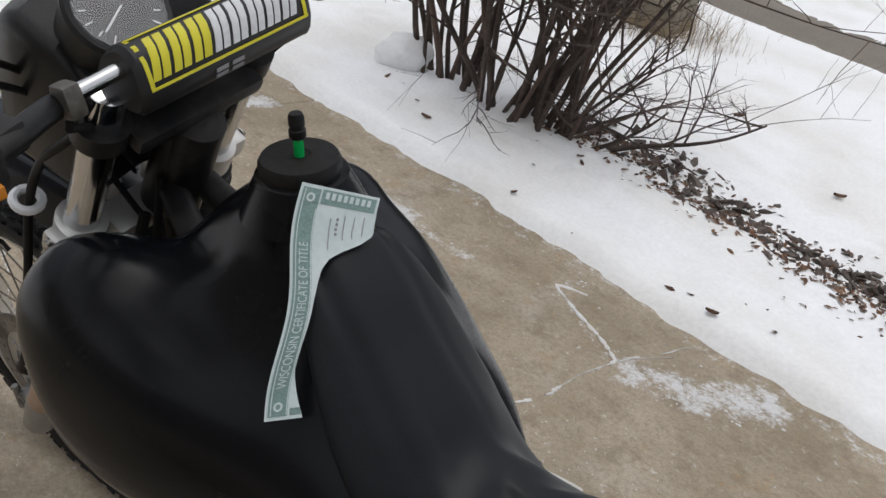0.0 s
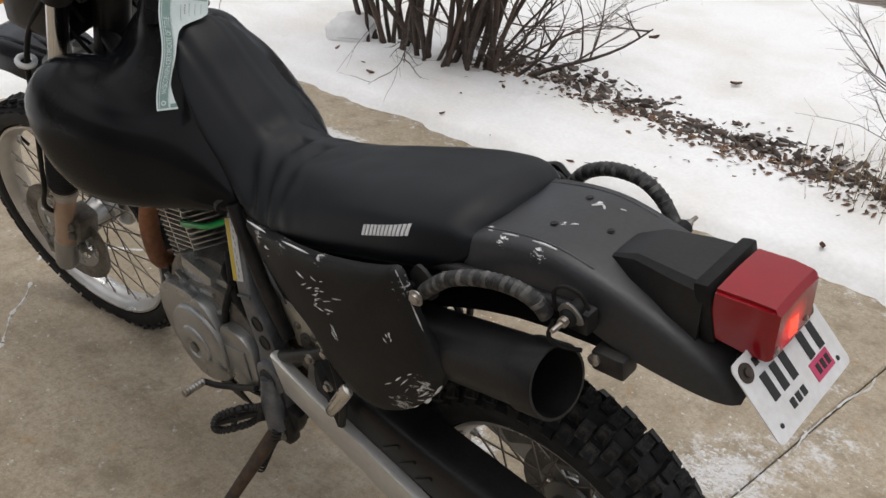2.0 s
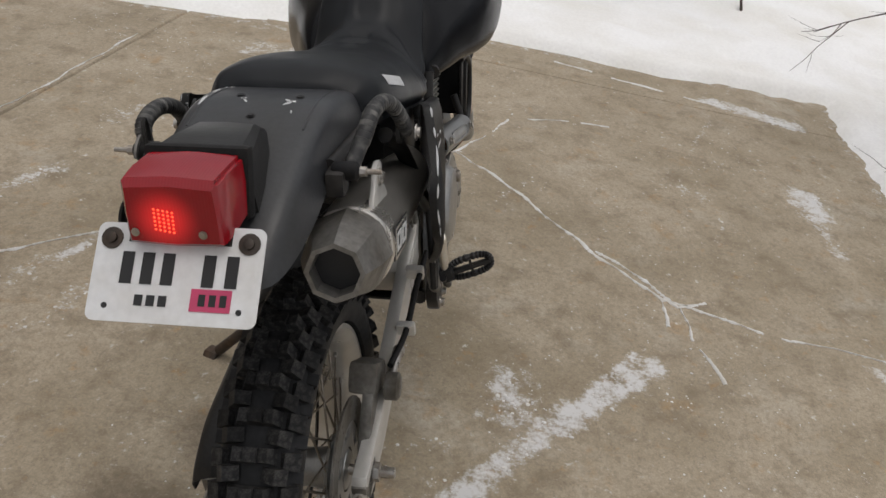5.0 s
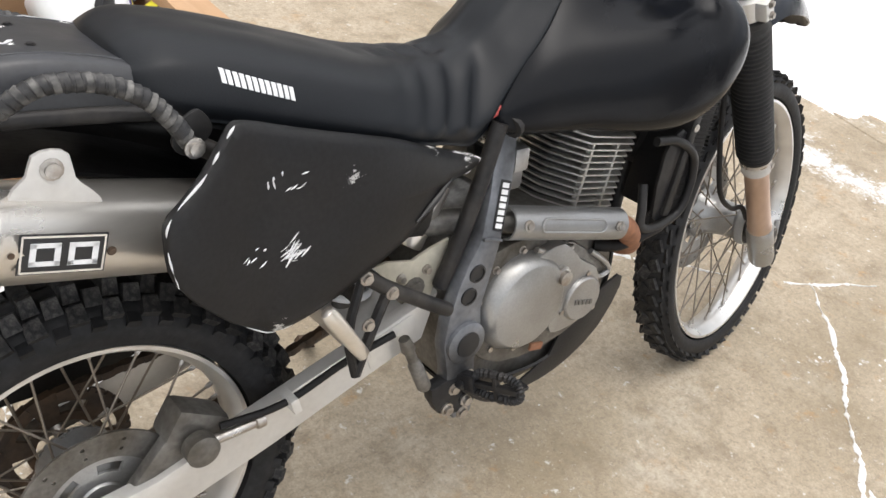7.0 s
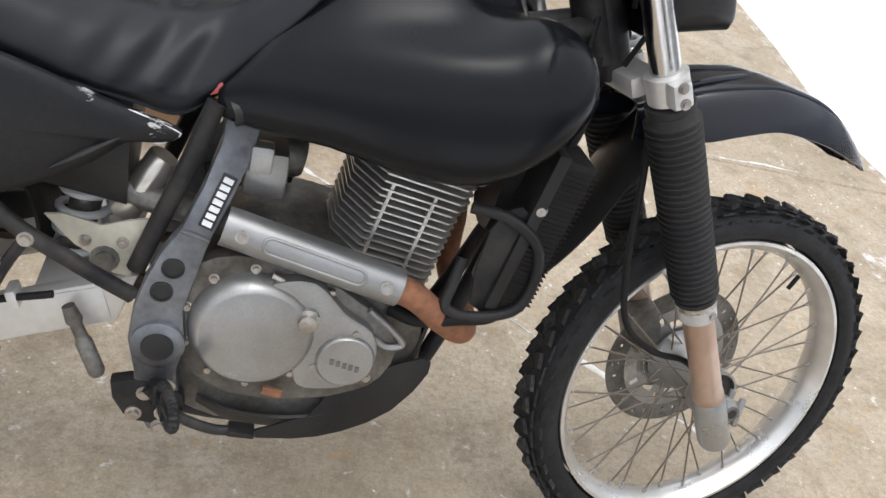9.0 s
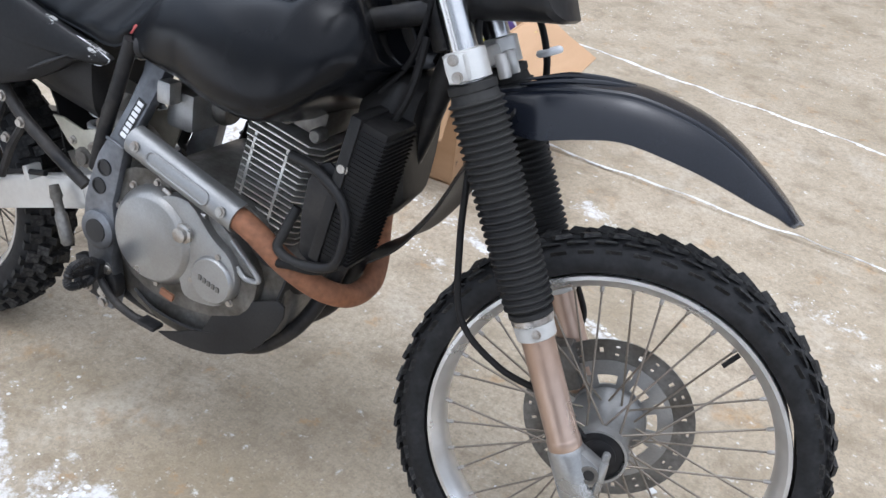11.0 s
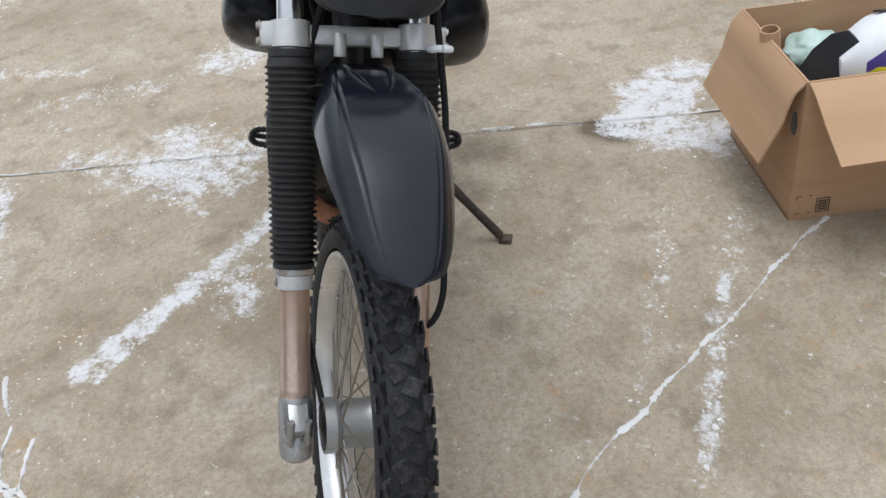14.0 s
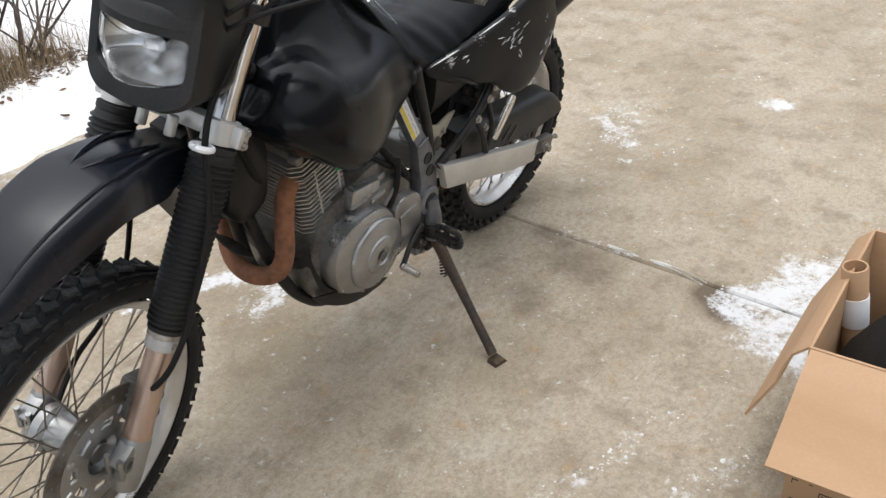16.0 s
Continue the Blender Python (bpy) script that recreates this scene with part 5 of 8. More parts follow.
for s in (1, -1):
    for d in (-0.010, 0.011):
        part("clamp_bolt", bolt_head(Matrix.Translation(fork_at(0.882 + d, 0.151 * s) + AHEAD * (-0.004)) @ (Y_LEFT if s > 0 else Y_RIGHT), 0.0055, 0.006), STEEL, clamp, at=STEER)
    part("spacer", lathe([(0.009, 0), (0.010, 0.002), (0.010, 0.034), (0.009, 0.036)], Matrix.Translation(fork_at(0.852, 0.03 * s, 0.03)) @ Matrix.Rotation(radians(-26), 4, "Y"), 14), SILVER, clamp, at=STEER)
bm = bmesh.new()
for s in (1, -1):
    add_lathe(bm, [(0.023, -0.016), (0.030, -0.014), (0.030, 0.014), (0.023, 0.016)], frame_to(fork_at(1.062, 0.104 * s), fork_at(1.2, 0.104 * s)), 24)
add_box(bm, (0.05, 0.18, 0.024), Matrix.Translation(fork_at(1.062, 0) - AHEAD * 0.02) @ Matrix.Rotation(radians(-26), 4, "Y"), 0.008)
add_lathe(bm, [(0.016, -0.17), (0.03, -0.165), (0.03, 0.0), (0.016, 0.01)], Matrix.Translation(fork_at(1.05, 0) - AHEAD * 0.04) @ Matrix.Rotation(radians(-26), 4, "Y"), 20)
part("upper_clamp", bm, BLACK_METAL, moto, "black upper fork clamp", at=STEER)
# guide ring and hose clip on the left leg
bm = tube([V(0.0165 * math.cos(t), 0.0165 * math.sin(t), 0) for t in np.linspace(0, 6.2, 18)], 0.006, 8, 1)
part("hose_guide", bm, WHITE, moto, "white plastic hose guide", at=STEER @ Matrix.Translation((1.248, 0.122, 0.897)) @ Matrix.Rotation(radians(-26), 4, "Y"))


# ---------------------------------------------------------------- front mudguard
def mudguard():
    rows = []
    st = [(1.185, 0.838, 0.060, 0.05), (1.25, 0.862, 0.066, 0.066), (1.30, 0.880, 0.080, 0.080), (1.36, 0.891, 0.090, 0.072), (1.42, 0.895, 0.094, 0.064), (1.50, 0.881, 0.091, 0.060), (1.56, 0.856, 0.081, 0.050), (1.61, 0.824, 0.070, 0.034), (1.65, 0.794, 0.056, 0.016), (1.672, 0.775, 0.042, 0.008), (1.682, 0.766, 0.018, 0.002)]
    for x, z, w, d in st:
        side = ((1.0, 1.0), (0.95, 0.72), (0.86, 0.40), (0.74, 0.17), (0.68, 0.12), (0.64, 0.12), (0.60, 0.03), (0.34, 0.0))
        rows.append([V(x - 0.010 * f * f, f * w, z - d * g) for f, g in [(-a, b) for a, b in side] + [(0, -0.02)] + list(side[::-1])])
    fe = part("front_fender", sheet(rows, 0.004, 5, 2), FENDER_BLACK, moto, "satin black high front mudguard", smooth=26, at=STEER)
    # inner splash guard running down behind the wheel
    rows = [[V(x + 0.016 * f * f, f * 0.070, z) for f in (-1, -0.5, 0, 0.5, 1)] for x, z in ((1.25, 0.835), (1.195, 0.74), (1.155, 0.645), (1.105, 0.565), (1.055, 0.520))]
    part("splash_guard", sheet(rows, 0.003, 4, 2), BLACK_PAINT, fe)
    for s in (1, -1):
        part("ridge", tube([V(1.24, 0.030 * s, 0.862), V(1.30, 0.033 * s, 0.882), V(1.36, 0.022 * s, 0.892), V(1.40, 0.010 * s, 0.896)], 0.004, 8, 5, [0.002, 0.006, 0.005, 0.001]), FENDER_BLACK, fe, at=STEER)


mudguard()


# ---------------------------------------------------------------- headlight cowl
LAMP = STEER @ Matrix.Translation((0, 0.014, 0.002))


def cowl():
    def ring(x, z, w, h, low):
        """A rounded frame in the plane across the fork."""
        pts = []
        for t in np.linspace(0, 2 * math.pi, 28, endpoint=False):
            c, s_ = math.cos(t), math.sin(t)
            k = 0.24
            yy = w * math.copysign(abs(c) ** k, c)
            zz = h * math.copysign(abs(s_) ** k, s_)
            if s_ < 0:
                yy *= 1 - low * abs(s_) ** 2
            pts.append(V(x - 0.30 * zz - 0.3 * yy * yy / max(w, 0.01), yy, z + zz))
        return pts
    bm = bmesh.new()
    add_rings(bm, [ring(1.135, 1.015, 0.096, 0.085, 0.2), ring(1.17, 1.045, 0.106, 0.104, 0.20), ring(1.225, 1.060, 0.111, 0.108, 0.20), ring(1.262, 1.055, 0.108, 0.098, 0.22), ring(1.270, 1.055, 0.102, 0.092, 0.24), ring(1.272, 1.033, 0.085, 0.040, 0.28), ring(1.262, 1.033, 0.083, 0.038, 0.28)], caps=False)
    co = part("headlight_cowl", bm, BLACK_PAINT, moto, "black plastic headlight cowl", at=LAMP)
    bm = bmesh.new()
    add_rings(bm, [ring(1.264, 1.033, 0.082, 0.037, 0.28), ring(1.252, 1.033, 0.078, 0.034, 0.26), ring(1.225, 1.031, 0.056, 0.028, 0.2), ring(1.205, 1.029, 0.036, 0.024, 0.1), ring(1.198, 1.027, 0.014, 0.012, 0.1)], caps=False)
    add_lathe(bm, [(0.014, 0.0), (0.016, 0.002), (0.016, 0.02), (0.004, 0.024)], Matrix.Translation((1.205, 0, 1.027)) @ Matrix.Rotation(radians(90), 4, "Y"), 16)
    part("reflector", bm, REFLECT, co, "bright headlight reflector", smooth=60, at=LAMP)
    # fluted glass
    rows = []
    for f in np.linspace(-1, 1, 41):
        rows.append([V(1.272 + 0.008 * (1 - f * f) - 0.30 * (g * 0.04) - 0.3 * (f * 0.08) ** 2 / 0.083 + 0.0012 * (k % 2), f * 0.082 * (1 - 0.28 * max(0.0, -g)), 1.033 + g * 0.037) for g in (-1, -0.5, 0, 0.5, 1) for k in (int((f + 1) * 20),)])
    gl = part("lens", sheet(rows, 0.003, 1, 2), GLASS, co, "clear fluted headlight glass", at=LAMP)
    gl.visible_shadow = False
    part("brow", sheet([[V(1.13 + 0.0 * f, f * 0.105, 1.13 + 0.02 * (1 - f * f)) for f in (-1, -0.5, 0, 0.5, 1)], [V(1.235 - 0.03 * f * f, f * 0.108, 1.105 + 0.02 * (1 - f * f)) for f in (-1, -0.5, 0, 0.5, 1)],
                        [V(1.268 - 0.045 * f * f, f * 0.10, 1.085 + 0.012 * (1 - f * f)) for f in (-1, -0.5, 0, 0.5, 1)]], 0.004, 4, 3), BLACK_PAINT, co, at=LAMP)
    # vents below the lamp
    for s in (1, -1):
        part("vent", box((0.01, 0.05, 0.018), Matrix.Translation((1.262, 0.048 * s, 0.972)) @ Matrix.Rotation(radians(14 * s), 4, "X"), 0.004), INK, co, at=LAMP)


GLASS = bpy.data.materials.new("clear_glass")
GLASS.use_nodes = True
gb = GLASS.node_tree.nodes["Principled BSDF"]
gb.inputs["Transmission Weight"].default_value, gb.inputs["Roughness"].default_value, gb.inputs["IOR"].default_value = 1.0, 0.03, 1.45
gb.inputs["Base Color"].default_value = (0.95, 0.96, 0.96, 1)
REFLECT = material("reflector", (0.78, 0.79, 0.80), 0.22, 1.0, grain=0.02, scale=30, bump=0.0, second=(0.42, 0.42, 0.43))
cowl()


# ---------------------------------------------------------------- handlebar
BARS = STEER @ Matrix.Translation((0.036, 0, -0.008))


def handlebar():
    bm = tube([V(0.912, 0.455, 1.168), V(0.940, 0.32, 1.160), V(0.958, 0.245, 1.158), V(0.998, 0.165, 1.145), V(1.045, 0.09, 1.098), V(1.055, 0, 1.092), V(1.045, -0.09, 1.098), V(0.998, -0.165, 1.145), V(0.958, -0.245, 1.158), V(0.940, -0.32, 1.160), V(0.912, -0.455, 1.168)], 0.0125, 14, 8)
    hb = part("handlebar", bm, BLACK_METAL, moto, "black handlebar with a padded crossbar", at=BARS)
    part("crossbar", tube([V(0.982, 0.172, 1.158), V(0.990, 0, 1.160), V(0.982, -0.172, 1.158)], 0.0085, 12, 4), CHROME, hb, "bare metal crossbar", at=BARS)
    for s in (1, -1):
        part("bar_clamp", box((0.026, 0.020, 0.034), Matrix.Translation((0.982, 0.165 * s, 1.155)) @ Matrix.Rotation(radians(12), 4, "Y"), 0.006), ALLOY_DARK, hb, "alloy crossbar clamp", at=BARS)
        part("riser", lathe([(0.016, 0), (0.018, 0.01), (0.018, 0.045), (0.012, 0.05)], pose(1.058, 0.045 * s, 1.05, 0, -20, 0), 16), BLACK_METAL, hb, at=BARS)
    # the pad: a rounded triangular roll with printed panel
    m = Matrix.Translation((0.990, -0.014, 1.144))
    def section(y, k):
        out = []
        for t in np.linspace(0, 2 * math.pi, 24, endpoint=False):
            r = 0.0355 * (1 + 0.10 * math.cos(3 * t + 0.6)) * k
            out.append(m @ V(r * math.cos(t), y, r * math.sin(t)))
        return out
    bm = bmesh.new()
    add_rings(bm, [section(-0.118, 0.86), section(-0.112, 1.0), section(0.0, 1.0), section(0.112, 1.0), section(0.118, 0.86)])
    pad = part("pad", bm, INK, hb, "black crossbar pad with a yellow border print", at=BARS)

    def on_pad(y, a, lift=0.0008):
        """y along the pad, a in degrees round it: 0 faces the rider, up is more."""
        t = radians(180 - a)
        r = 0.0355 * (1 + 0.10 * math.cos(3 * t + 0.6)) + lift
        return m @ V(r * math.cos(t), y, r * math.sin(t))

    def printed(name, mat, y0, y1, a0, a1, slant=0.0, lift=0.0008):
        rows = [[on_pad(y + slant * (q - 0.5), a0 + (a1 - a0) * q, lift) for q in np.linspace(0, 1, 5)] for y in (y0, y1)]
        part(name, sheet(rows, 0.0006, 1, 1), mat, pad, at=BARS)

    for a in (-6, 86):
        printed("border", YELLOW, 0.108, -0.108, a, a + 5)
    for y in (0.108, -0.103):
        printed("border", YELLOW, y, y - 0.005, -6, 91)
    x = 0.098
    for i, w in enumerate((0.026, 0.026, 0.027, 0.024, 0.025, 0.024, 0.023, 0.025)):
        mat = YELLOW if i < 3 else WHITE_PRINT
        printed("printed_block", mat, x, x - w * 0.36, 8, 76, -0.010)
        printed("printed_block", mat, x - w * 0.46, x - w * 0.82, 8, 76, -0.010)
        x -= w
    for y in (0.028, 0.006):
        printed("printed_block", GREY_PRINT, y, y - 0.016, -36, -29)
        printed("printed_block", GREY_PRINT, y, y - 0.016, -25, -18)
    # grips, switches, levers, mirror
    for s in (1, -1):
        a, b = V(0.939, 0.322 * s, 1.160), V(0.911, 0.457 * s, 1.168)
        fm = frame_to(a, b)
        prof = [(0.0165, 0)]
        for k in range(22):
            z = 0.004 + k * 0.0058
            prof += [(0.0168, z), (0.0178, z + 0.0015), (0.0178, z + 0.004)]
        prof += [(0.018, 0.133), (0.012, 0.135)]
        part("grip", lathe(prof, fm, 18), GRIP, hb, "worn grey rubber grip", at=BARS)
        sw = part("switch_housing", box((0.042, 0.056, 0.046), Matrix.Translation((0.946, 0.290 * s, 1.158)) @ Matrix.Rotation(radians(12 * s), 4, "Z"), 0.009), BLACK_PAINT, hb, "black switch housing with white marks", at=BARS)
        for k in range(2):
            part("switch", box((0.012, 0.014, 0.008), Matrix.Translation((0.940 + 0.004 * k, (0.276 + 0.020 * k) * s, 1.183)) @ Matrix.Rotation(radians(12 * s), 4, "Z"), 0.002), BLACK_METAL, sw, at=BARS)
        for k in range(4):
            part("switch_mark", box((0.005, 0.004, 0.0006), Matrix.Translation((0.930 + 0.010 * (k // 2), (0.268 + 0.012 * (k % 2)) * s, 1.1815))), WHITE_PRINT, sw, at=BARS)
        if s > 0:
            part("choke_tab", box((0.010, 0.012, 0.012), Matrix.Translation((0.922, 0.280, 1.145)), 0.002), ORANGE, sw, "orange turn-signal button", at=BARS)
        part("lever_perch", box((0.036, 0.03, 0.03), Matrix.Translation((0.972, 0.240 * s, 1.158)) @ Matrix.Rotation(radians(12 * s), 4, "Z"), 0.006), BLACK_METAL, hb, at=BARS)
        part("lever", tube([V(0.985, 0.245 * s, 1.160), V(0.986, 0.30 * s, 1.160), V(0.968, 0.39 * s, 1.168), V(0.952, 0.45 * s, 1.172)], 0.006, 8, 5, [0.008, 0.006, 0.006, 0.007]), BLACK_METAL, hb, at=BARS)
        st = part("mirror", tube([V(0.972, 0.242 * s, 1.17), V(0.968, 0.262 * s, 1.205), V(0.953, 0.285 * s, 1.242)], 0.005, 8, 5), BLACK_METAL, hb, "black round mirror on a stalk", at=BARS)
        part("mirror_shell", lathe([(0.02, -0.012), (0.047, -0.006), (0.052, 0.002), (0.050, 0.006), (0.046, 0.007)], Matrix.Translation((0.952, 0.312 * s, 1.258)) @ Matrix.Rotation(radians(-78), 4, "Y") @ Matrix.Rotation(radians(12 * s), 4, "X"), 28), BLACK_PAINT, st, at=BARS)
    for s, pts in ((1, [V(1.0, 0.16, 1.12), V(1.06, 0.12, 1.075), V(1.11, 0.08, 1.0), V(1.09, 0.05, 0.9)]), (-1, [V(1.0, -0.16, 1.12), V(1.06, -0.13, 1.06), V(1.11, -0.09, 1.0), V(1.09, -0.06, 0.9)]),
                   (1, [V(0.965, 0.24, 1.165), V(1.05, 0.235, 1.175), V(1.12, 0.17, 1.15), V(1.15, 0.09, 1.08)]), (1, [V(0.955, 0.26, 1.155), V(1.06, 0.25, 1.155), V(1.13, 0.17, 1.12), V(1.14, 0.08, 1.05)]), (1, [V(0.985, 0.17, 1.125), V(1.045, 0.10, 1.065), V(1.08, 0.05, 0.98)]), (-1, [V(1.0, -0.15, 1.10), V(1.05, -0.10, 1.04), V(1.08, -0.06, 0.98)])):
        part("cable", tube(pts, 0.0042, 8, 8), RUBBER, hb, at=BARS)


handlebar()


def speedometer():
    m = pose(1.086, 0.054, 1.168, 0, -40, 0) @ Matrix.Diagonal((1.08, 1.08, 1.08, 1))
    sp = part("speedometer", lathe([(0.03, -0.05), (0.046, -0.045), (0.05, -0.01), (0.052, 0.008), (0.049, 0.012), (0.044, 0.010)], m, 36), BLACK_PAINT, moto, "round speedometer with a dark dial", at=STEER)
    part("dial", lathe([(0.040, 0.0095), (0.0435, 0.0105), (0.001, 0.0106)], m, 36), DIAL, sp, at=STEER)
    for k in range(13):
        a = radians(-130 + 260 * k / 12)
        part("dial_mark", box((0.006 if k % 2 else 0.009, 0.0014, 0.0005), m @ Matrix.Rotation(a, 4, "Z") @ Matrix.Translation((-0.035, 0, 0.0112))), WHITE_PRINT, sp, at=STEER)
    part("needle", box((0.034, 0.002, 0.0008), m @ Matrix.Rotation(radians(-60), 4, "Z") @ Matrix.Translation((-0.014, 0, 0.0125))), WHITE_PRINT, sp, at=STEER)
    gl = part("glass", lathe([(0.044, 0.0135), (0.0435, 0.0145), (0.001, 0.0150)], m, 36), GLASS, sp, at=STEER)
    gl.visible_shadow = False
    part("bracket", box((0.05, 0.15, 0.02), Matrix.Translation((1.085, 0.03, 1.11)) @ Matrix.Rotation(radians(-26), 4, "Y"), 0.005), BLACK_METAL, sp, at=STEER)


DIAL = material("dial_face", (0.03, 0.032, 0.036), 0.4, grain=0.05)
speedometer()


# ---------------------------------------------------------------- tank, cap, breather
TANK = [
    (0.600, [(0, 0.800), (0.050, 0.800), (0.080, 0.798), (0.100, 0.795), (0.112, 0.790), (0.116, 0.775), (0.112, 0.757), (0.07, 0.752), (0, 0.752)]),
    (0.660, [(0, 0.885), (0.050, 0.880), (0.085, 0.872), (0.112, 0.858), (0.132, 0.838), (0.145, 0.805), (0.143, 0.754), (0.09, 0.742), (0, 0.742)]),
    (0.730, [(0, 0.968), (0.045, 0.958), (0.078, 0.932), (0.114, 0.900), (0.150, 0.866), (0.170, 0.820), (0.169, 0.746), (0.11, 0.732), (0, 0.732)]),
    (0.800, [(0, 1.022), (0.045, 1.010), (0.076, 0.968), (0.120, 0.920), (0.174, 0.884), (0.200, 0.828), (0.199, 0.738), (0.13, 0.722), (0, 0.722)]),
    (0.865, [(0, 1.050), (0.046, 1.040), (0.074, 0.985), (0.128, 0.928), (0.196, 0.897), (0.224, 0.834), (0.221, 0.734), (0.14, 0.718), (0, 0.718)]),
]
TANK += [
    (0.930, [(0, 1.025), (0.046, 1.006), (0.076, 0.952), (0.132, 0.938), (0.208, 0.910), (0.240, 0.842), (0.235, 0.740), (0.14, 0.718), (0, 0.724)]),
    (0.985, [(0, 0.955), (0.048, 0.945), (0.085, 0.942), (0.146, 0.956), (0.212, 0.928), (0.247, 0.855), (0.238, 0.770), (0.14, 0.748), (0, 0.750)]),
    (1.037, [(0, 0.870), (0.050, 0.870), (0.095, 0.922), (0.150, 0.949), (0.208, 0.924), (0.240, 0.868), (0.224, 0.812), (0.135, 0.788), (0, 0.790)]),
    (1.070, [(0, 0.840), (0.055, 0.845), (0.110, 0.875), (0.158, 0.926), (0.198, 0.912), (0.220, 0.876), (0.201, 0.840), (0.14, 0.824), (0, 0.825)]),
    (1.087, [(0, 0.840), (0.055, 0.845), (0.120, 0.862), (0.155, 0.893), (0.178, 0.890), (0.190, 0.872), (0.176, 0.856), (0.13, 0.847), (0, 0.838)]),
]


def unit(v):
    return min(1.0, max(0.0, v))


def tank_body():
    """The tank's skin; its right lobe is slimmer and cut higher than the left."""
    bm = half_loft(TANK, 6, 4)
    for v in bm.verts:
        x, y, z = v.co
        if y < 0:
            v.co = (x - 0.022 * unit((x - 0.95) / 0.12), y * (1 - 0.07 * unit((x - 0.75) / 0.2)), z + 0.022 * unit(-y / 0.18) * unit((0.84 - z) / 0.10) * unit((x - 0.62) / 0.12))
    return bm


tank = part("fuel_tank", tank_body(), TANK_BLACK, moto, "large matt-black plastic fuel tank", smooth=75)
part("filler_neck", lathe([(0.066, -0.060), (0.057, -0.040), (0.049, -0.024), (0.0465, -0.018), (0.040, -0.016)], pose(0.857, 0.003, 1.086, -2, 5, 0), 40), TANK_BLACK, tank)
CAPM = pose(0.857, 0.003, 1.068, -2, 5, 0)
cap = part("fuel_cap", lathe([(0.036, -0.02), (0.0395, -0.004), (0.041, 0.0), (0.041, 0.012), (0.0385, 0.0165), (0.012, 0.0185), (0.009, 0.0165)], CAPM, 48), RUBBER, tank, "black screw fuel cap")
part("breather_tube", lathe([(0.0052, 0.014), (0.0052, 0.044), (0.004, 0.044)], CAPM, 14), GREEN_TUBE, cap, "bright green breather tube")
part("breather_valve", lathe([(0.0072, 0.036), (0.0086, 0.038), (0.0086, 0.045), (0.0072, 0.046), (0.0072, 0.049), (0.0080, 0.050), (0.0080, 0.058), (0.0062, 0.062)], CAPM, 16), RUBBER, cap, "black breather valve")


# ---------------------------------------------------------------- seat
def seat():
    st = [
        (0.062, 0.916, 0.897, 0.060, 0.07), (0.075, 0.929, 0.881, 0.092, 0.108), (0.11, 0.940, 0.866, 0.106, 0.126), (0.17, 0.932, 0.850, 0.109, 0.134), (0.25, 0.912, 0.827, 0.110, 0.137),
        (0.34, 0.886, 0.801, 0.107, 0.138), (0.43, 0.862, 0.777, 0.099, 0.137), (0.50, 0.853, 0.760, 0.082, 0.127), (0.555, 0.853, 0.748, 0.070, 0.116), (0.60, 0.867, 0.778, 0.060, 0.110),
        (0.64, 0.900, 0.826, 0.056, 0.104), (0.69, 0.946, 0.882, 0.053, 0.096), (0.735, 0.990, 0.942, 0.052, 0.084), (0.770, 1.017, 0.985, 0.050, 0.068), (0.788, 1.024, 1.000, 0.042, 0.052), (0.794, 1.020, 1.006, 0.03, 0.04),
    ]
    stations = []
    for x, top, low, wt, wl in st:
        h = top - low
        k = 0.45 - 0.12 * min(1.0, max(0.0, (x - 0.48) / 0.12))
        stations.append((x, [(0, top + 0.006), (wt * 0.55, top + 0.004), (wt * 0.92, top - 0.008), (wt + (wl - wt) * k, top - h * 0.30), (wl, top - h * 0.70), (wl - 0.004, low + 0.006), (wl - 0.016, low), (0, low)]))
    bm = half_loft(stations, 8, 5)
    # soft creases of the cover
    for v in bm.verts:
        a = 0.0048 * math.exp(-(((v.co.x - 0.53) / 0.085) ** 2)) * math.sin((v.co.x * 1.15 - v.co.z * 0.75) * 105 + 2 * noise.noise(v.co * 6))
        b = 0.006 * noise.noise(v.co * 8) + 0.002 * noise.noise(V(v.co.x * 14, v.co.y * 6, v.co.z * 40))
        out = Vector((0, v.co.y, 0)).normalized() if abs(v.co.y) > 0.02 else Vector((0, 0, 1))
        v.co += out * (a * (1 if v.co.z > 0.78 else 0) + b * 0.6)
    cover = surface_of(bm)
    s_ = part("seat", bm, VINYL, moto, "black vinyl seat with creased cover", smooth=75)
    part("seat_tab", box((0.022, 0.010, 0.014), Matrix.Translation((0.596, -0.106, 0.790)) @ Matrix.Rotation(radians(-25), 4, "Y"), 0.003), RED_TAB, s_, "small red seat tab")

    # maker's mark as plain blocks on both flanks
    for s in (1, -1):
        for i in range(6):
            x0 = 0.160 + i * 0.0152
            block = bmesh.new()
            for xa, xb, za, zb in ((0, 0.0054, 0, 1.0), (0.0074, 0.0128, 0, 1.0)):
                rows = []
                for x in (x0 + xa, x0 + xb):
                    base = 0.9000 - (x - 0.156) * 0.37
                    rows.append([cover.ray_cast(V(x, 0.4 * s, base + 0.003 + f * 0.0145), V(0, -s, 0))[0] + V(0, 0.0012 * s, 0) for f in (za, (za + zb) / 2, zb)])
                add_rings(block, rows, closed=False)
            bmesh.ops.remove_doubles(block, verts=block.verts, dist=0.0003)
            bmesh.ops.recalc_face_normals(block, faces=block.faces)
            bmesh.ops.solidify(block, geom=block.faces[:], thickness=0.0012)
            part("mark_block", block, WHITE_PRINT, s_, "white maker's mark block")
    return s_


seat()


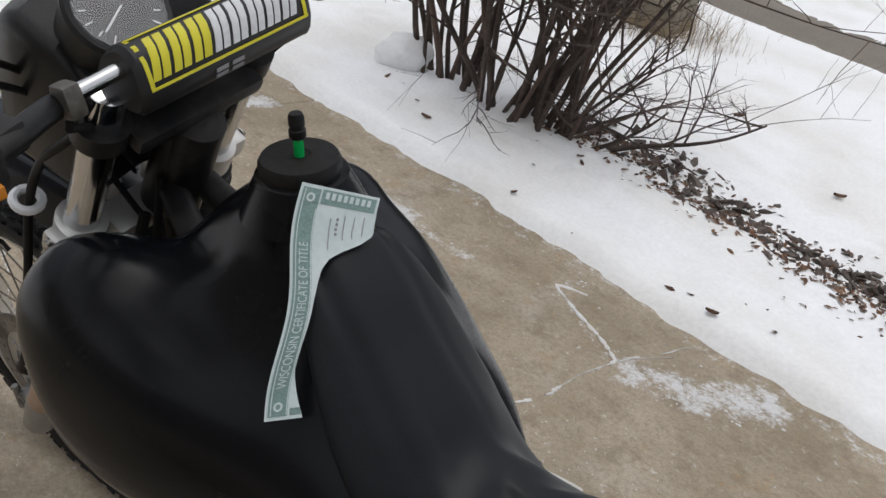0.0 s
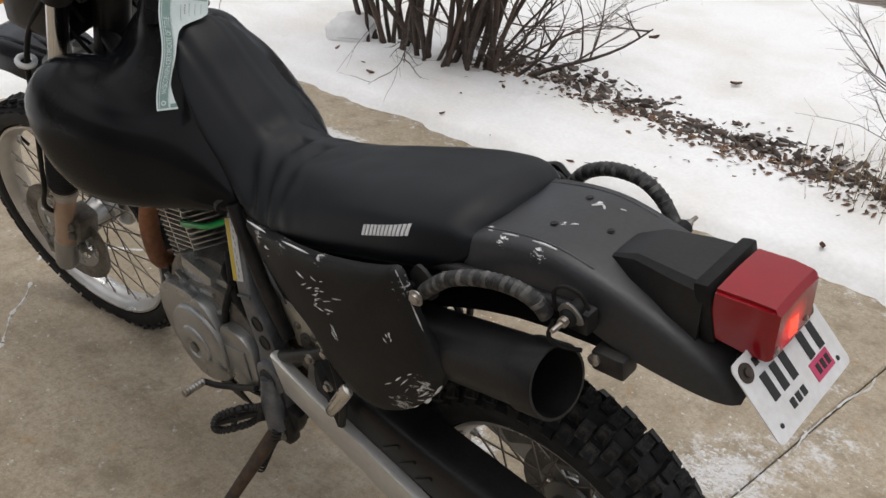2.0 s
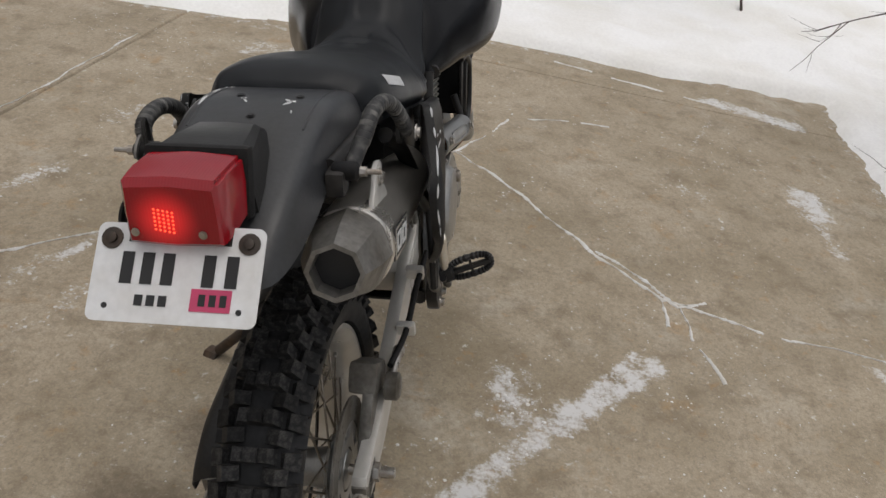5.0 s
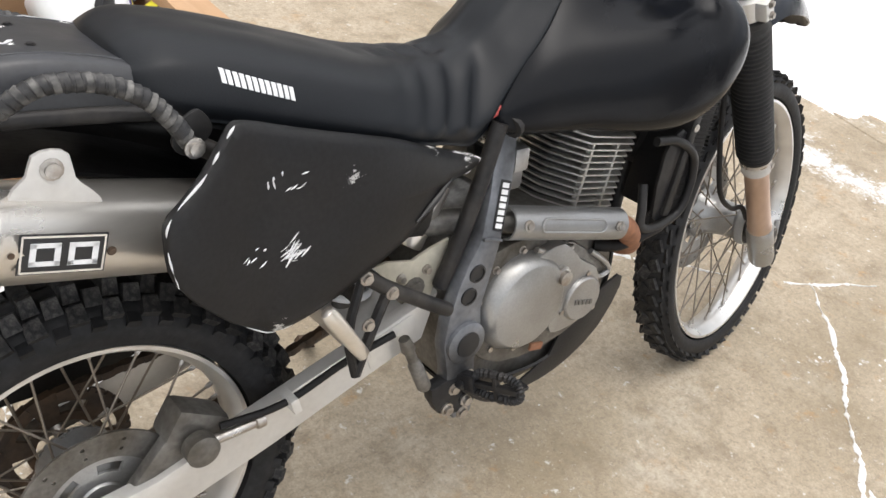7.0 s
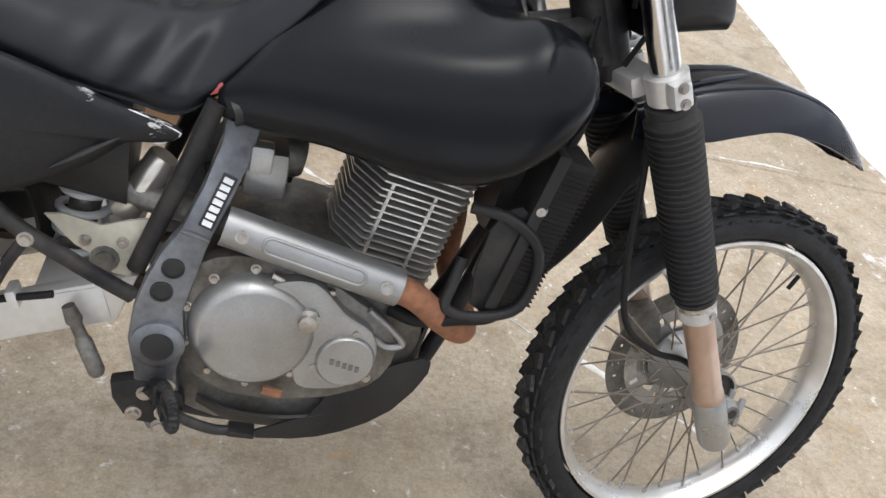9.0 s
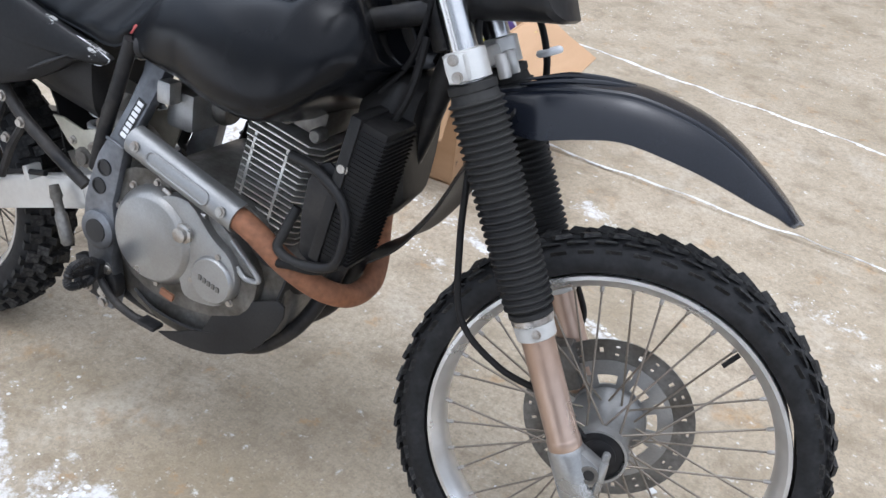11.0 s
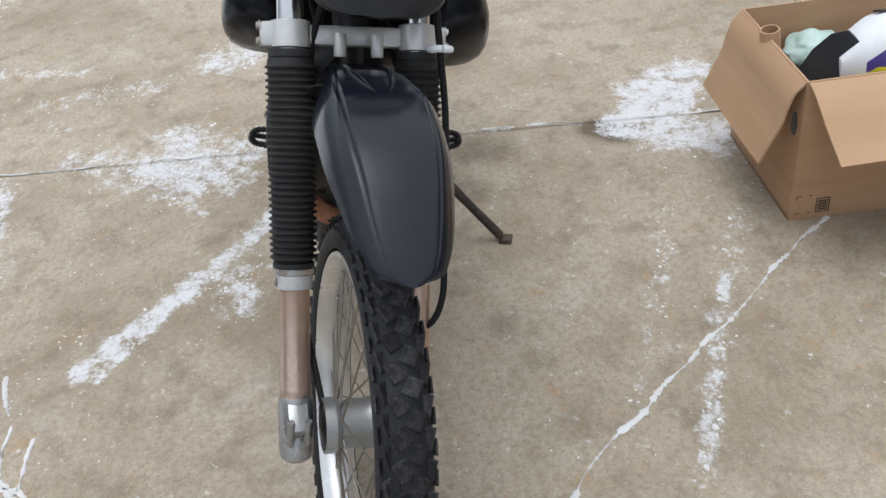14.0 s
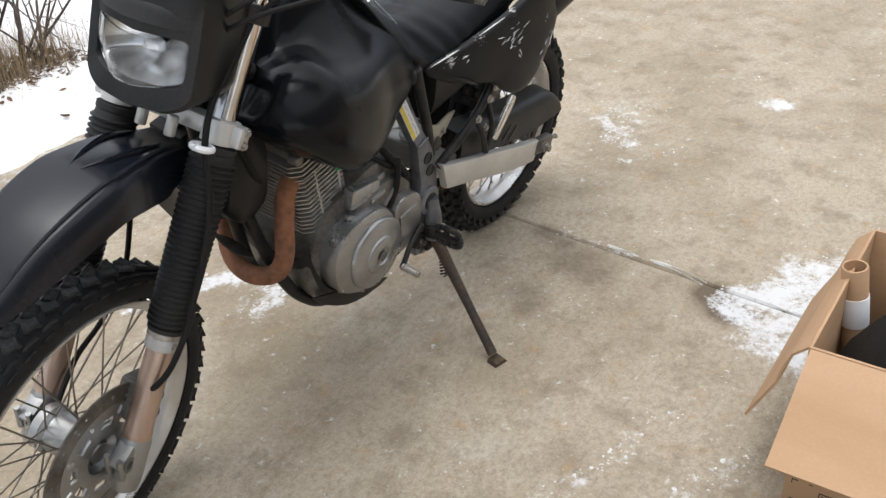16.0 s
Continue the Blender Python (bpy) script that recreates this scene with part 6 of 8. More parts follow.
# ---------------------------------------------------------------- side panels
def side_panel(s, outline, y_in, label, chips):
    mat = chipped(material("panel_paint", (0.021, 0.022, 0.0245), 0.42, grain=0.2, scale=160, bump=0.1, second=(0.024, 0.023, 0.023), patch_scale=8), chips, scale=130, cut=0.612)
    pts = smooth_outline(outline, 3)
    bm = bmesh.new()
    cx = sum(p[0] for p in pts) / len(pts)
    cz = sum(p[1] for p in pts) / len(pts)
    vs = []
    for k, (sc, off) in enumerate(((1.0, -0.010), (1.0, 0.0), (0.985, 0.004), (0.9, 0.0075), (0.8, 0.010), (0.65, 0.012), (0.5, 0.013), (0.35, 0.0136), (0.2, 0.014))):
        vs.append([bm.verts.new((cx + (x - cx) * sc, s * (y_in(cx + (x - cx) * sc, cz + (z - cz) * sc) + off), cz + (z - cz) * sc)) for x, z in pts])
    n = len(pts)
    for a, b in zip(vs[:-1], vs[1:]):
        for i in range(n):
            bm.faces.new((a[i], a[(i + 1) % n], b[(i + 1) % n], b[i]))
    hub = bm.verts.new((cx, s * (y_in(cx, cz) + 0.014), cz))
    for i in range(n):
        bm.faces.new((vs[-1][i], vs[-1][(i + 1) % n], hub))
    bmesh.ops.solidify(bm, geom=bm.faces[:], thickness=0.003)
    skin = surface_of(bm)
    return part("side_panel", bm, mat, moto, label, smooth=50), skin


def bulge_r(x, z):
    return 0.122 + 0.055 * max(0.0, 1 - ((x - 0.20) / 0.34) ** 2) + 0.03 * max(0, 0.78 - z)


def flare_r(x, z):
    """The right panel's rear rim stands off over the silencer."""
    return bulge_r(x, z) + 0.040 * min(1.0, max(0.0, (0.17 - x) / 0.10))


RIGHT = [(0.142, 0.876), (0.126, 0.860), (0.099, 0.830), (0.058, 0.795), (0.052, 0.763), (0.061, 0.712), (0.112, 0.652), (0.151, 0.618), (0.194, 0.594), (0.262, 0.606), (0.337, 0.632), (0.415, 0.660), (0.468, 0.690), (0.50, 0.714), (0.545, 0.716), (0.562, 0.730), (0.525, 0.746), (0.445, 0.778), (0.372, 0.808), (0.229, 0.852), (0.165, 0.872)]
LEFT = [(0.135, 0.885), (0.118, 0.852), (0.096, 0.80), (0.068, 0.75), (0.070, 0.715), (0.098, 0.672), (0.145, 0.628), (0.20, 0.600), (0.26, 0.600), (0.32, 0.632), (0.36, 0.665), (0.44, 0.688), (0.49, 0.705), (0.545, 0.735), (0.555, 0.765), (0.46, 0.788), (0.33, 0.822), (0.23, 0.852), (0.165, 0.874)]
pr, skin_r = side_panel(-1, RIGHT, flare_r, "matt-black side panel with white scrapes", [(0.214, -0.19, 0.706, 0.03), (0.115, -0.16, 0.835, 0.035), (0.09, -0.16, 0.79, 0.02), (0.53, -0.12, 0.745, 0.05), (0.45, -0.14, 0.775, 0.03), (0.2, -0.18, 0.6, 0.04), (0.30, -0.18, 0.78, 0.03)])
pl, skin_l = side_panel(1, LEFT, bulge_r, "matt-black side panel with white scrapes", [(0.10, 0.17, 0.70, 0.05), (0.14, 0.18, 0.645, 0.055), (0.13, 0.16, 0.86, 0.05), (0.50, 0.135, 0.765, 0.04), (0.41, 0.15, 0.79, 0.04), (0.15, 0.17, 0.77, 0.03), (0.30, 0.17, 0.83, 0.03)])
def strokes(s, ob, skin, seed, x, z, spread, count, slope, length):
    """A bunch of fine bare scratches in a panel's paint."""
    rng = random.Random(seed)
    for _ in range(count):
        cx, cz, a = x + rng.gauss(0, spread), z + rng.gauss(0, spread * 0.7), slope + rng.gauss(0, 0.25)
        half = length * rng.uniform(0.3, 1.0) / 2
        hits = [skin.ray_cast(V(cx + half * q * math.cos(a), 0.5 * s, cz + half * q * math.sin(a)), V(0, -s, 0))[0] for q in (-1, 0, 1)]
        if all(h is not None for h in hits):
            r = rng.uniform(0.0007, 0.0017)
            part("scratch", tube(hits, r, 5, 2, [r * 0.3, r, r * 0.3]), WHITE_PRINT, ob, "bare white scratch")


def worn_edge(s, ob, pts, r=0.0016):
    """A broken line of bare plastic along a panel's rim."""
    rng = random.Random(int(1000 * pts[0][0]) + s)
    run = catmull([V(x, s * ((flare_r if s < 0 else bulge_r)(x, z) + 0.0015), z) for x, z in pts], 8)
    i = 0
    while i < len(run) - 3:
        n = rng.randint(3, 9)
        seg = run[i:i + n]
        if len(seg) > 2:
            part("worn_edge", tube(seg, r, 6, 1, [r * 0.3, r * rng.uniform(0.8, 1.6), r * rng.uniform(0.6, 1.5), r * 0.3]), WHITE_PRINT, ob, "bare white worn rim")
        i += n + rng.choice((0, 0, 1, 3))


worn_edge(-1, pr, [(0.142, 0.876), (0.126, 0.860), (0.099, 0.830), (0.058, 0.795), (0.052, 0.763), (0.061, 0.712)], 0.0014)
worn_edge(-1, pr, [(0.151, 0.618), (0.194, 0.594), (0.262, 0.606)], 0.001)
worn_edge(-1, pr, [(0.562, 0.730), (0.525, 0.746), (0.445, 0.778)], 0.0013)
worn_edge(-1, pr, [(0.562, 0.730), (0.545, 0.716), (0.50, 0.714)], 0.0015)
worn_edge(1, pl, [(0.135, 0.885), (0.118, 0.852), (0.096, 0.80)], 0.001)
worn_edge(1, pl, [(0.070, 0.715), (0.098, 0.672), (0.145, 0.628)], 0.0022)
worn_edge(1, pl, [(0.555, 0.765), (0.46, 0.788), (0.33, 0.822)])
strokes(1, pl, skin_l, 5, 0.300, 0.770, 0.020, 22, -0.45, 0.026)
strokes(1, pl, skin_l, 6, 0.272, 0.715, 0.004, 4, 0.9, 0.030)
strokes(1, pl, skin_l, 7, 0.152, 0.770, 0.008, 6, 1.2, 0.014)
strokes(1, pl, skin_l, 8, 0.112, 0.690, 0.016, 14, -0.9, 0.030)
strokes(1, pl, skin_l, 9, 0.48, 0.765, 0.016, 6, -0.35, 0.030)
strokes(-1, pr, skin_r, 10, 0.214, 0.706, 0.011, 22, 0.7, 0.020)
strokes(-1, pr, skin_r, 11, 0.219, 0.786, 0.010, 5, 0.2, 0.014)
strokes(-1, pr, skin_r, 12, 0.192, 0.800, 0.008, 5, 1.4, 0.016)
strokes(-1, pr, skin_r, 13, 0.165, 0.713, 0.010, 6, 0.4, 0.012)
for s, ob in ((-1, pr), (1, pl)):
    part("panel_bolt", bolt_head(side_at(0.334, 0.168 * s, 0.645, s > 0), 0.008, 0.006), STEEL, ob)
    part("slot", tube([V(0.492, (bulge_r(0.492, 0.724) + 0.009) * s, 0.724), V(0.455, (bulge_r(0.455, 0.703) + 0.0105) * s, 0.703), V(0.418, (bulge_r(0.418, 0.682) + 0.0105) * s, 0.682)], 0.004, 8, 4, [0.0015, 0.005, 0.0015]), INK, ob, "dark seam in the panel")

# ---------------------------------------------------------------- rear mudguard, lamp, number plate
FENDER_CHIPPED = chipped(material("tail_paint", (0.026, 0.028, 0.033), 0.40, grain=0.2, scale=160, bump=0.1, second=(0.024, 0.024, 0.024), patch_scale=8), [(-0.03, -0.04, 0.942, 0.014), (-0.02, 0.024, 0.942, 0.018), (0.03, 0.085, 0.93, 0.022), (-0.03, 0.085, 0.93, 0.026), (0.06, 0.07, 0.926, 0.014)], scale=170, cut=0.62)


def tail():
    st = [(0.30, 0.845, 0.100, 0.03), (0.16, 0.892, 0.100, 0.05), (0.06, 0.926, 0.094, 0.050), (-0.03, 0.942, 0.090, 0.060), (-0.10, 0.934, 0.088, 0.064), (-0.17, 0.916, 0.086, 0.064), (-0.23, 0.895, 0.084, 0.050), (-0.27, 0.872, 0.078, 0.033), (-0.292, 0.854, 0.072, 0.016), (-0.302, 0.842, 0.062, 0.006)]
    rows = [[V(x, f * w * (1 + 0.08 * g), z - d * g) for f, g in ((-1.06, 1.0), (-1.03, 0.5), (-0.97, 0.12), (-0.8, 0.015), (-0.4, 0.0), (0, 0.0), (0.4, 0.0), (0.8, 0.015), (0.97, 0.12), (1.03, 0.5), (1.06, 1.0))] for x, z, w, d in st]
    skin = sheet(rows, 0.004, 4, 2)
    over = surface_of(skin)
    rf = part("rear_fender", skin, FENDER_CHIPPED, moto, "matt-black rear mudguard with chipped paint", smooth=60)
    bm = half_loft([(-0.102, [(0, 0.937), (0.026, 0.936), (0.031, 0.934), (0.036, 0.926), (0, 0.92)]), (-0.138, [(0, 0.955), (0.032, 0.954), (0.039, 0.949), (0.050, 0.915), (0, 0.91)]), (-0.195, [(0, 0.961), (0.042, 0.960), (0.050, 0.952), (0.060, 0.896), (0, 0.89)]), (-0.236, [(0, 0.963), (0.046, 0.962), (0.054, 0.953), (0.062, 0.884), (0, 0.88)])], 1, 1)
    part("lamp_mount", bm, BLACK_PAINT, rf, smooth=25, at=Matrix.Translation((0, 0.006, 0)))

    def top(x, y, lift=0.0):
        return over.ray_cast(V(x, y, 1.2), V(0, 0, -1))[0] + V(0, 0, lift)

    for s in (1, -1):
        part("ridge", tube([top(x, 0.071 * s, -0.0008) for x in (0.10, 0.05, 0.0, -0.05, -0.10)], 0.002, 8, 3), FENDER_CHIPPED, rf)
    for a, b, r in (((0.035, 0.077), (0.010, 0.076), 0.0016), ((-0.012, 0.076), (-0.048, 0.075), 0.0020), ((0.06, 0.076), (0.052, 0.076), 0.0012), ((-0.025, -0.030), (-0.036, -0.040), 0.0026), ((-0.036, -0.040), (-0.044, -0.032), 0.0022), ((-0.058, -0.046), (-0.066, -0.048), 0.0012), ((-0.030, 0.022), (-0.038, 0.016), 0.0018)):
        part("scrape", tube([top(*a), top((a[0] + b[0]) / 2, (a[1] + b[1]) / 2), top(*b)], r, 6, 2, [r * 0.4, r, r * 0.5]), WHITE_PRINT, rf, "bare white scrape in the paint")
    for x, y in ((-0.012, 0.032), (-0.012, -0.045), (-0.075, 0.0)):
        part("rivet", bolt_head(Matrix.Translation(top(x, y)), 0.004, 0.002), BLACK_METAL, rf)
    # tail lamp
    tl = part("tail_light", box((0.02, 0.114, 0.078), Matrix.Translation((-0.238, 0.004, 0.928)) @ Matrix.Rotation(radians(12), 4, "Y"), 0.006), RUBBER, moto, "rectangular red tail light, lit in the middle")
    bm = bmesh.new()
    def sec(x, w, z0, z1):
        return [V(x, 0.004 + y * w, z) for y, z in ((-1, z0), (-1, (z0 + z1) / 2), (-0.97, z1), (0, z1 + 0.003), (0.97, z1), (1, (z0 + z1) / 2), (1, z0), (0, z0 - 0.002))]
    add_rings(bm, [sec(-0.246, 0.053, 0.896, 0.962), sec(-0.288, 0.053, 0.893, 0.965), sec(-0.312, 0.051, 0.892, 0.964), sec(-0.319, 0.046, 0.898, 0.956)])
    bmesh.ops.bevel(bm, geom=[e for e in bm.edges if e.calc_length() > 0.02 and abs((e.verts[0].co - e.verts[1].co).x) > 0.01], offset=0.004, segments=2, affect="EDGES")
    part("lens", bm, RED_LENS, tl, "glossy red lens")
    bulb = bmesh.new()
    for i in range(5):
        for j in range(6):
            add_lathe(bulb, [(0.0014, 0), (0.0010, 0.0008), (0.0002, 0.0011)], Matrix.Translation((-0.3216 + 0.0004 * j, (i - 2) * 0.0046 + 0.012, 0.910 + j * 0.0042 + 0.0008 * i)) @ Matrix.Rotation(radians(-84), 4, "Y"), 6)
    part("glowing_facets", bulb, GLOW, tl, "orange-red glowing bulb facets")
    for y in (-0.026, 0.044):
        part("lens_screw", bolt_head(Matrix.Translation((-0.3200, y, 0.908)) @ Matrix.Rotation(radians(-84), 4, "Y"), 0.003, 0.002), STEEL, tl)
    # number plate
    pm = Matrix.Translation((-0.303, 0.006, 0.890)) @ Matrix.Rotation(radians(-46), 4, "Y")   # local z down the plate is -z
    out = []
    for cx, cz, a0 in ((0.08, 0.008, 0), (-0.08, 0.008, 90), (-0.08, -0.077, 180), (0.08, -0.077, 270)):
        for k in range(5):
            a = radians(a0 + 22.5 * k)
            out.append((cx + 0.0088 * math.cos(a), cz + 0.0088 * math.sin(a)))
    pm = Matrix.Translation((-0.303, 0.006, 0.890)) @ Matrix.Rotation(radians(44), 4, "Y")
    npl = part("number_plate", plate(out, -0.0008, 0.0008, 0.0, axis="x"), PLATE_WHITE, moto, "white metal number plate held by two rusty bolts", at=pm)

    def bars(name, mat, items, x=-0.0014):
        for y, z, w, h in items:
            part(name, box((0.0009, w, h), pm @ Matrix.Translation((x, y, z))), mat, npl)

    pos = [0.052 - 0.0215 * i for i in range(3)] + [-0.034, -0.058]
    bars("plate_bar", INK, [(p, -0.030, 0.0125, 0.033) for p in pos])
    bars("plate_bar", INK, [(0.035 - 0.0125 * i, -0.063, 0.0085, 0.011) for i in range(3)])
    bars("plate_bar", INK, [(0.05 - 0.0125 * i, 0.002, 0.0085, 0.010) for i in range(9)])
    bars("sticker", PINK, [(-0.040, -0.060, 0.042, 0.023)])
    bars("sticker_bar", INK, [(-0.031 - 0.011 * i, -0.060, 0.007, 0.012) for i in range(3)], -0.0019)
    for y, z, r in ((0.0725, 0, 0.0115), (-0.0725, 0, 0.0115)):
        part("plate_bolt", lathe([(r, 0), (r, 0.0015), (r * 0.5, 0.002), (r * 0.5, 0.005), (r * 0.3, 0.006)], pm @ Matrix.Translation((-0.001, y, z)) @ Matrix.Rotation(radians(-90), 4, "Y"), 16), RUSTY_STEEL, npl, "rusty bolt and washer")
    for y in (0.07, -0.07):
        part("plate_hole", lathe([(0.0032, 0), (0.003, 0.0012)], pm @ Matrix.Translation((-0.0006, y, -0.070)) @ Matrix.Rotation(radians(-90), 4, "Y"), 10), INK, npl)
    part("plate_bracket", box((0.06, 0.10, 0.004), Matrix.Translation((-0.30, 0, 0.862)) @ Matrix.Rotation(radians(-46), 4, "Y"), 0.001), BLACK_METAL, npl)


GLOW = bpy.data.materials.new("bulb_glow")
GLOW.use_nodes = True
gg = GLOW.node_tree.nodes["Principled BSDF"]
gg.inputs["Base Color"].default_value = (0.8, 0.03, 0.02, 1)
gg.inputs["Emission Color"].default_value = (1.0, 0.10, 0.04, 1)
gg.inputs["Emission Strength"].default_value = 1.6
rn, rl = RED_LENS.node_tree.nodes, RED_LENS.node_tree.links
rb = rn["Principled BSDF"]
rtc = rn.new("ShaderNodeTexCoord")
rd = rn.new("ShaderNodeVectorMath")
rd.operation = "DISTANCE"
rd.inputs[1].default_value = (-0.31, 0.012, 0.922)
rl.new(rtc.outputs["Object"], rd.inputs[0])
rm = rn.new("ShaderNodeMapRange")
rm.interpolation_type = "SMOOTHSTEP"
rm.inputs["From Min"].default_value, rm.inputs["From Max"].default_value = 0.040, 0.004
rm.inputs["To Max"].default_value = 0.60
rl.new(rd.outputs["Value"], rm.inputs["Value"])
rb.inputs["Emission Color"].default_value = (1.0, 0.03, 0.03, 1)
rl.new(rm.outputs[0], rb.inputs["Emission Strength"])
rw = rn.new("ShaderNodeTexWave")
rw.bands_direction = "Y"
rw.inputs["Scale"].default_value = 95.0
rl.new(rtc.outputs["Object"], rw.inputs["Vector"])
rk = rn.new("ShaderNodeBump")
rk.inputs["Strength"].default_value, rk.inputs["Distance"].default_value = 0.07, 0.002
rl.new(rw.outputs["Fac"], rk.inputs["Height"])
rl.new(rk.outputs[0], rb.inputs["Normal"])
tail()

# grab rails and signal stumps
for s in (1, -1):
    if s > 0:
        pts = [V(0.106, 0.158, 0.850), V(0.085, 0.158, 0.872), V(0.055, 0.155, 0.896), V(0.01, 0.150, 0.914), V(-0.035, 0.146, 0.921), V(-0.066, 0.143, 0.915), V(-0.080, 0.136, 0.893)]
    else:
        pts = [V(0.104, -0.158, 0.852), V(0.090, -0.155, 0.876), V(0.062, -0.148, 0.906), V(0.02, -0.144, 0.926), V(-0.03, -0.140, 0.930), V(-0.066, -0.136, 0.914), V(-0.098, -0.126, 0.886)]
    gr = part("grab_rail", tube(pts, 0.0098, 14, 6), TAPE, moto, "black tape-wrapped grab rail")
    wr = catmull(pts, 5)
    for i in range(2, len(wr) - 4):
        d = (wr[i + 1] - wr[i]).normalized()
        tm = frame_to(wr[i], wr[i] + d) @ Matrix.Rotation(radians(9), 4, "X")
        part("tape_turn", lathe([(0.0095, -0.004), (0.0109, -0.003), (0.0105, 0.003), (0.0095, 0.004)], tm, 14), TAPE_WORN if i % 7 in (0, 2, 5) else TAPE, gr)
    part("rail_bolt", bolt_head(side_at(0.104, 0.172 * s, 0.852, s > 0), 0.008, 0.007), STEEL, gr)
    part("rail_tab", plate(smooth_outline([(0.12, 0.885), (0.10, 0.875), (0.088, 0.852), (0.100, 0.836), (0.118, 0.842), (0.135, 0.862)]), 0.146 * s, 0.152 * s, 0.001), BLACK_PAINT, gr)
    sx, sz = (-0.108, 0.902) if s > 0 else (-0.105, 0.885)
    sg = part("signal_stub", lathe([(0.009, 0), (0.012, 0.004), (0.012, 0.030), (0.008, 0.034)], side_at(sx, 0.104 * s, sz, s > 0), 16), RUBBER, moto, "empty turn-signal mount with a bare bolt")
    part("stud", lathe([(0.0035, 0.032), (0.0065, 0.034), (0.0065, 0.042), (0.0036, 0.043), (0.0032, 0.060)], side_at(sx, 0.104 * s, sz, s > 0), 8), STEEL, sg, "bright steel stud")
    part("mount_block", box((0.032, 0.024, 0.032), pose(sx - 0.004, 0.110 * s, sz - 0.012), 0.006), BLACK_METAL, sg)
    if s > 0:
        part("stud_plate", plate(smooth_outline([(-0.092, 0.908), (-0.104, 0.921), (-0.120, 0.914), (-0.128, 0.900), (-0.116, 0.896), (-0.100, 0.898)], 2), 0.128, 0.132, 0.001), ALLOY_DARK, sg, "scuffed metal lug")
        part("wire", tube([V(-0.088, 0.128, 0.900), V(-0.084, 0.129, 0.926), V(-0.096, 0.126, 0.938), V(-0.114, 0.120, 0.932), V(-0.124, 0.114, 0.910)], 0.0026, 8, 5), RUBBER, sg)
        part("hanging_wire", tube([V(-0.085, 0.13, 0.885), V(-0.082, 0.135, 0.862), V(-0.096, 0.128, 0.848), V(-0.12, 0.12, 0.850)], 0.003, 8, 5), RUBBER, sg)
        lock = part("lock_block", box((0.046, 0.032, 0.030), pose(-0.152, 0.098, 0.838, 0, 4, 0), 0.005), BLACK_METAL, sg)
        part("lock_barrel", lathe([(0.008, 0), (0.008, 0.004), (0.003, 0.005)], side_at(-0.135, 0.114, 0.840, True), 16), STEEL, lock)

# ---------------------------------------------------------------- exhaust silencer (right) and tool tube (left)
MA, MB = V(0.34, -0.102, 0.680), V(-0.205, -0.124, 0.802)
mm = frame_to(MA, MB)
ML = (MB - MA).length
muf = part("silencer", lathe([(0.03, -0.03), (0.05, 0.0), (0.054, 0.01), (0.054, ML - 0.11), (0.0555, ML - 0.108), (0.0555, ML - 0.095), (0.054, ML - 0.09)], mm, 40), SATIN, moto, "brushed silver exhaust silencer")
part("end_cone", lathe([(0.0545, ML - 0.092), (0.056, ML - 0.086), (0.050, ML - 0.045), (0.038, ML - 0.006), (0.036, ML), (0.030, ML), (0.030, ML - 0.05), (0.002, ML - 0.052)], mm, 8), ALLOY_DARK, muf, "faceted grey end cone", smooth=25)
part("tip_bore", lathe([(0.0295, ML - 0.03), (0.001, ML - 0.032)], mm, 24), INK, muf)
part("hanger", plate(smooth_outline([(-0.080, 0.820), (-0.03, 0.806), (0.012, 0.798), (0.002, 0.816), (-0.012, 0.832), (-0.016, 0.858), (-0.032, 0.866), (-0.052, 0.862), (-0.060, 0.842)], 2), -0.146, -0.139, 0.002), SILVER, muf, "silver hanger bracket")
part("hanger_bolt", bolt_head(side_at(-0.035, -0.146, 0.846, False), 0.008, 0.006), STEEL, muf)
badge = Matrix.Translation(MA.lerp(MB, 0.70) + V(0, -0.0545, 0.0)) @ Matrix.Rotation(radians(12.6), 4, "Y")
part("badge", box((0.088, 0.002, 0.044), badge, 0.0008), INK, muf, "dark riveted badge plate")
for x, z, w, h in ((0, 0.0195, 0.082, 0.002), (0, -0.0195, 0.082, 0.002), (0.041, 0, 0.002, 0.040), (-0.041, 0, 0.002, 0.040)):
    part("badge_frame", box((w, 0.0012, h), badge @ Matrix.Translation((x, -0.0012, z))), SATIN, muf)
for e in (-1, 1):
    part("badge_rivet", bolt_head(badge @ Matrix.Translation((0.050 * e, 0.001, 0)) @ Y_RIGHT, 0.0035, 0.003), RUSTY_STEEL, muf)
for x, w in ((-0.018, 0.03), (0.02, 0.03)):
    part("badge_block", box((w, 0.001, 0.005), badge @ Matrix.Translation((x, -0.0016, 0.010))), WHITE_PRINT, muf)
    part("badge_block", box((w, 0.001, 0.005), badge @ Matrix.Translation((x, -0.0016, -0.010))), WHITE_PRINT, muf)
    for e in (-1, 1):
        part("badge_block", box((0.006, 0.001, 0.024), badge @ Matrix.Translation((x + e * (w / 2 - 0.003), -0.0016, 0))), WHITE_PRINT, muf)
TA, TB = V(0.30, 0.105, 0.682), V(-0.098, 0.137, 0.797)
tm = frame_to(TA, TB)
TLN = (TB - TA).length
tt = part("tool_tube", lathe([(0.03, 0), (0.046, 0.004), (0.047, 0.01), (0.047, TLN - 0.045), (0.0505, TLN - 0.043), (0.0505, TLN - 0.002), (0.0495, TLN), (0.0455, TLN), (0.0435, TLN - 0.04), (0.0435, 0.06), (0.001, 0.06)], tm, 40), BLACK_PAINT, moto, "open-ended black tool tube")
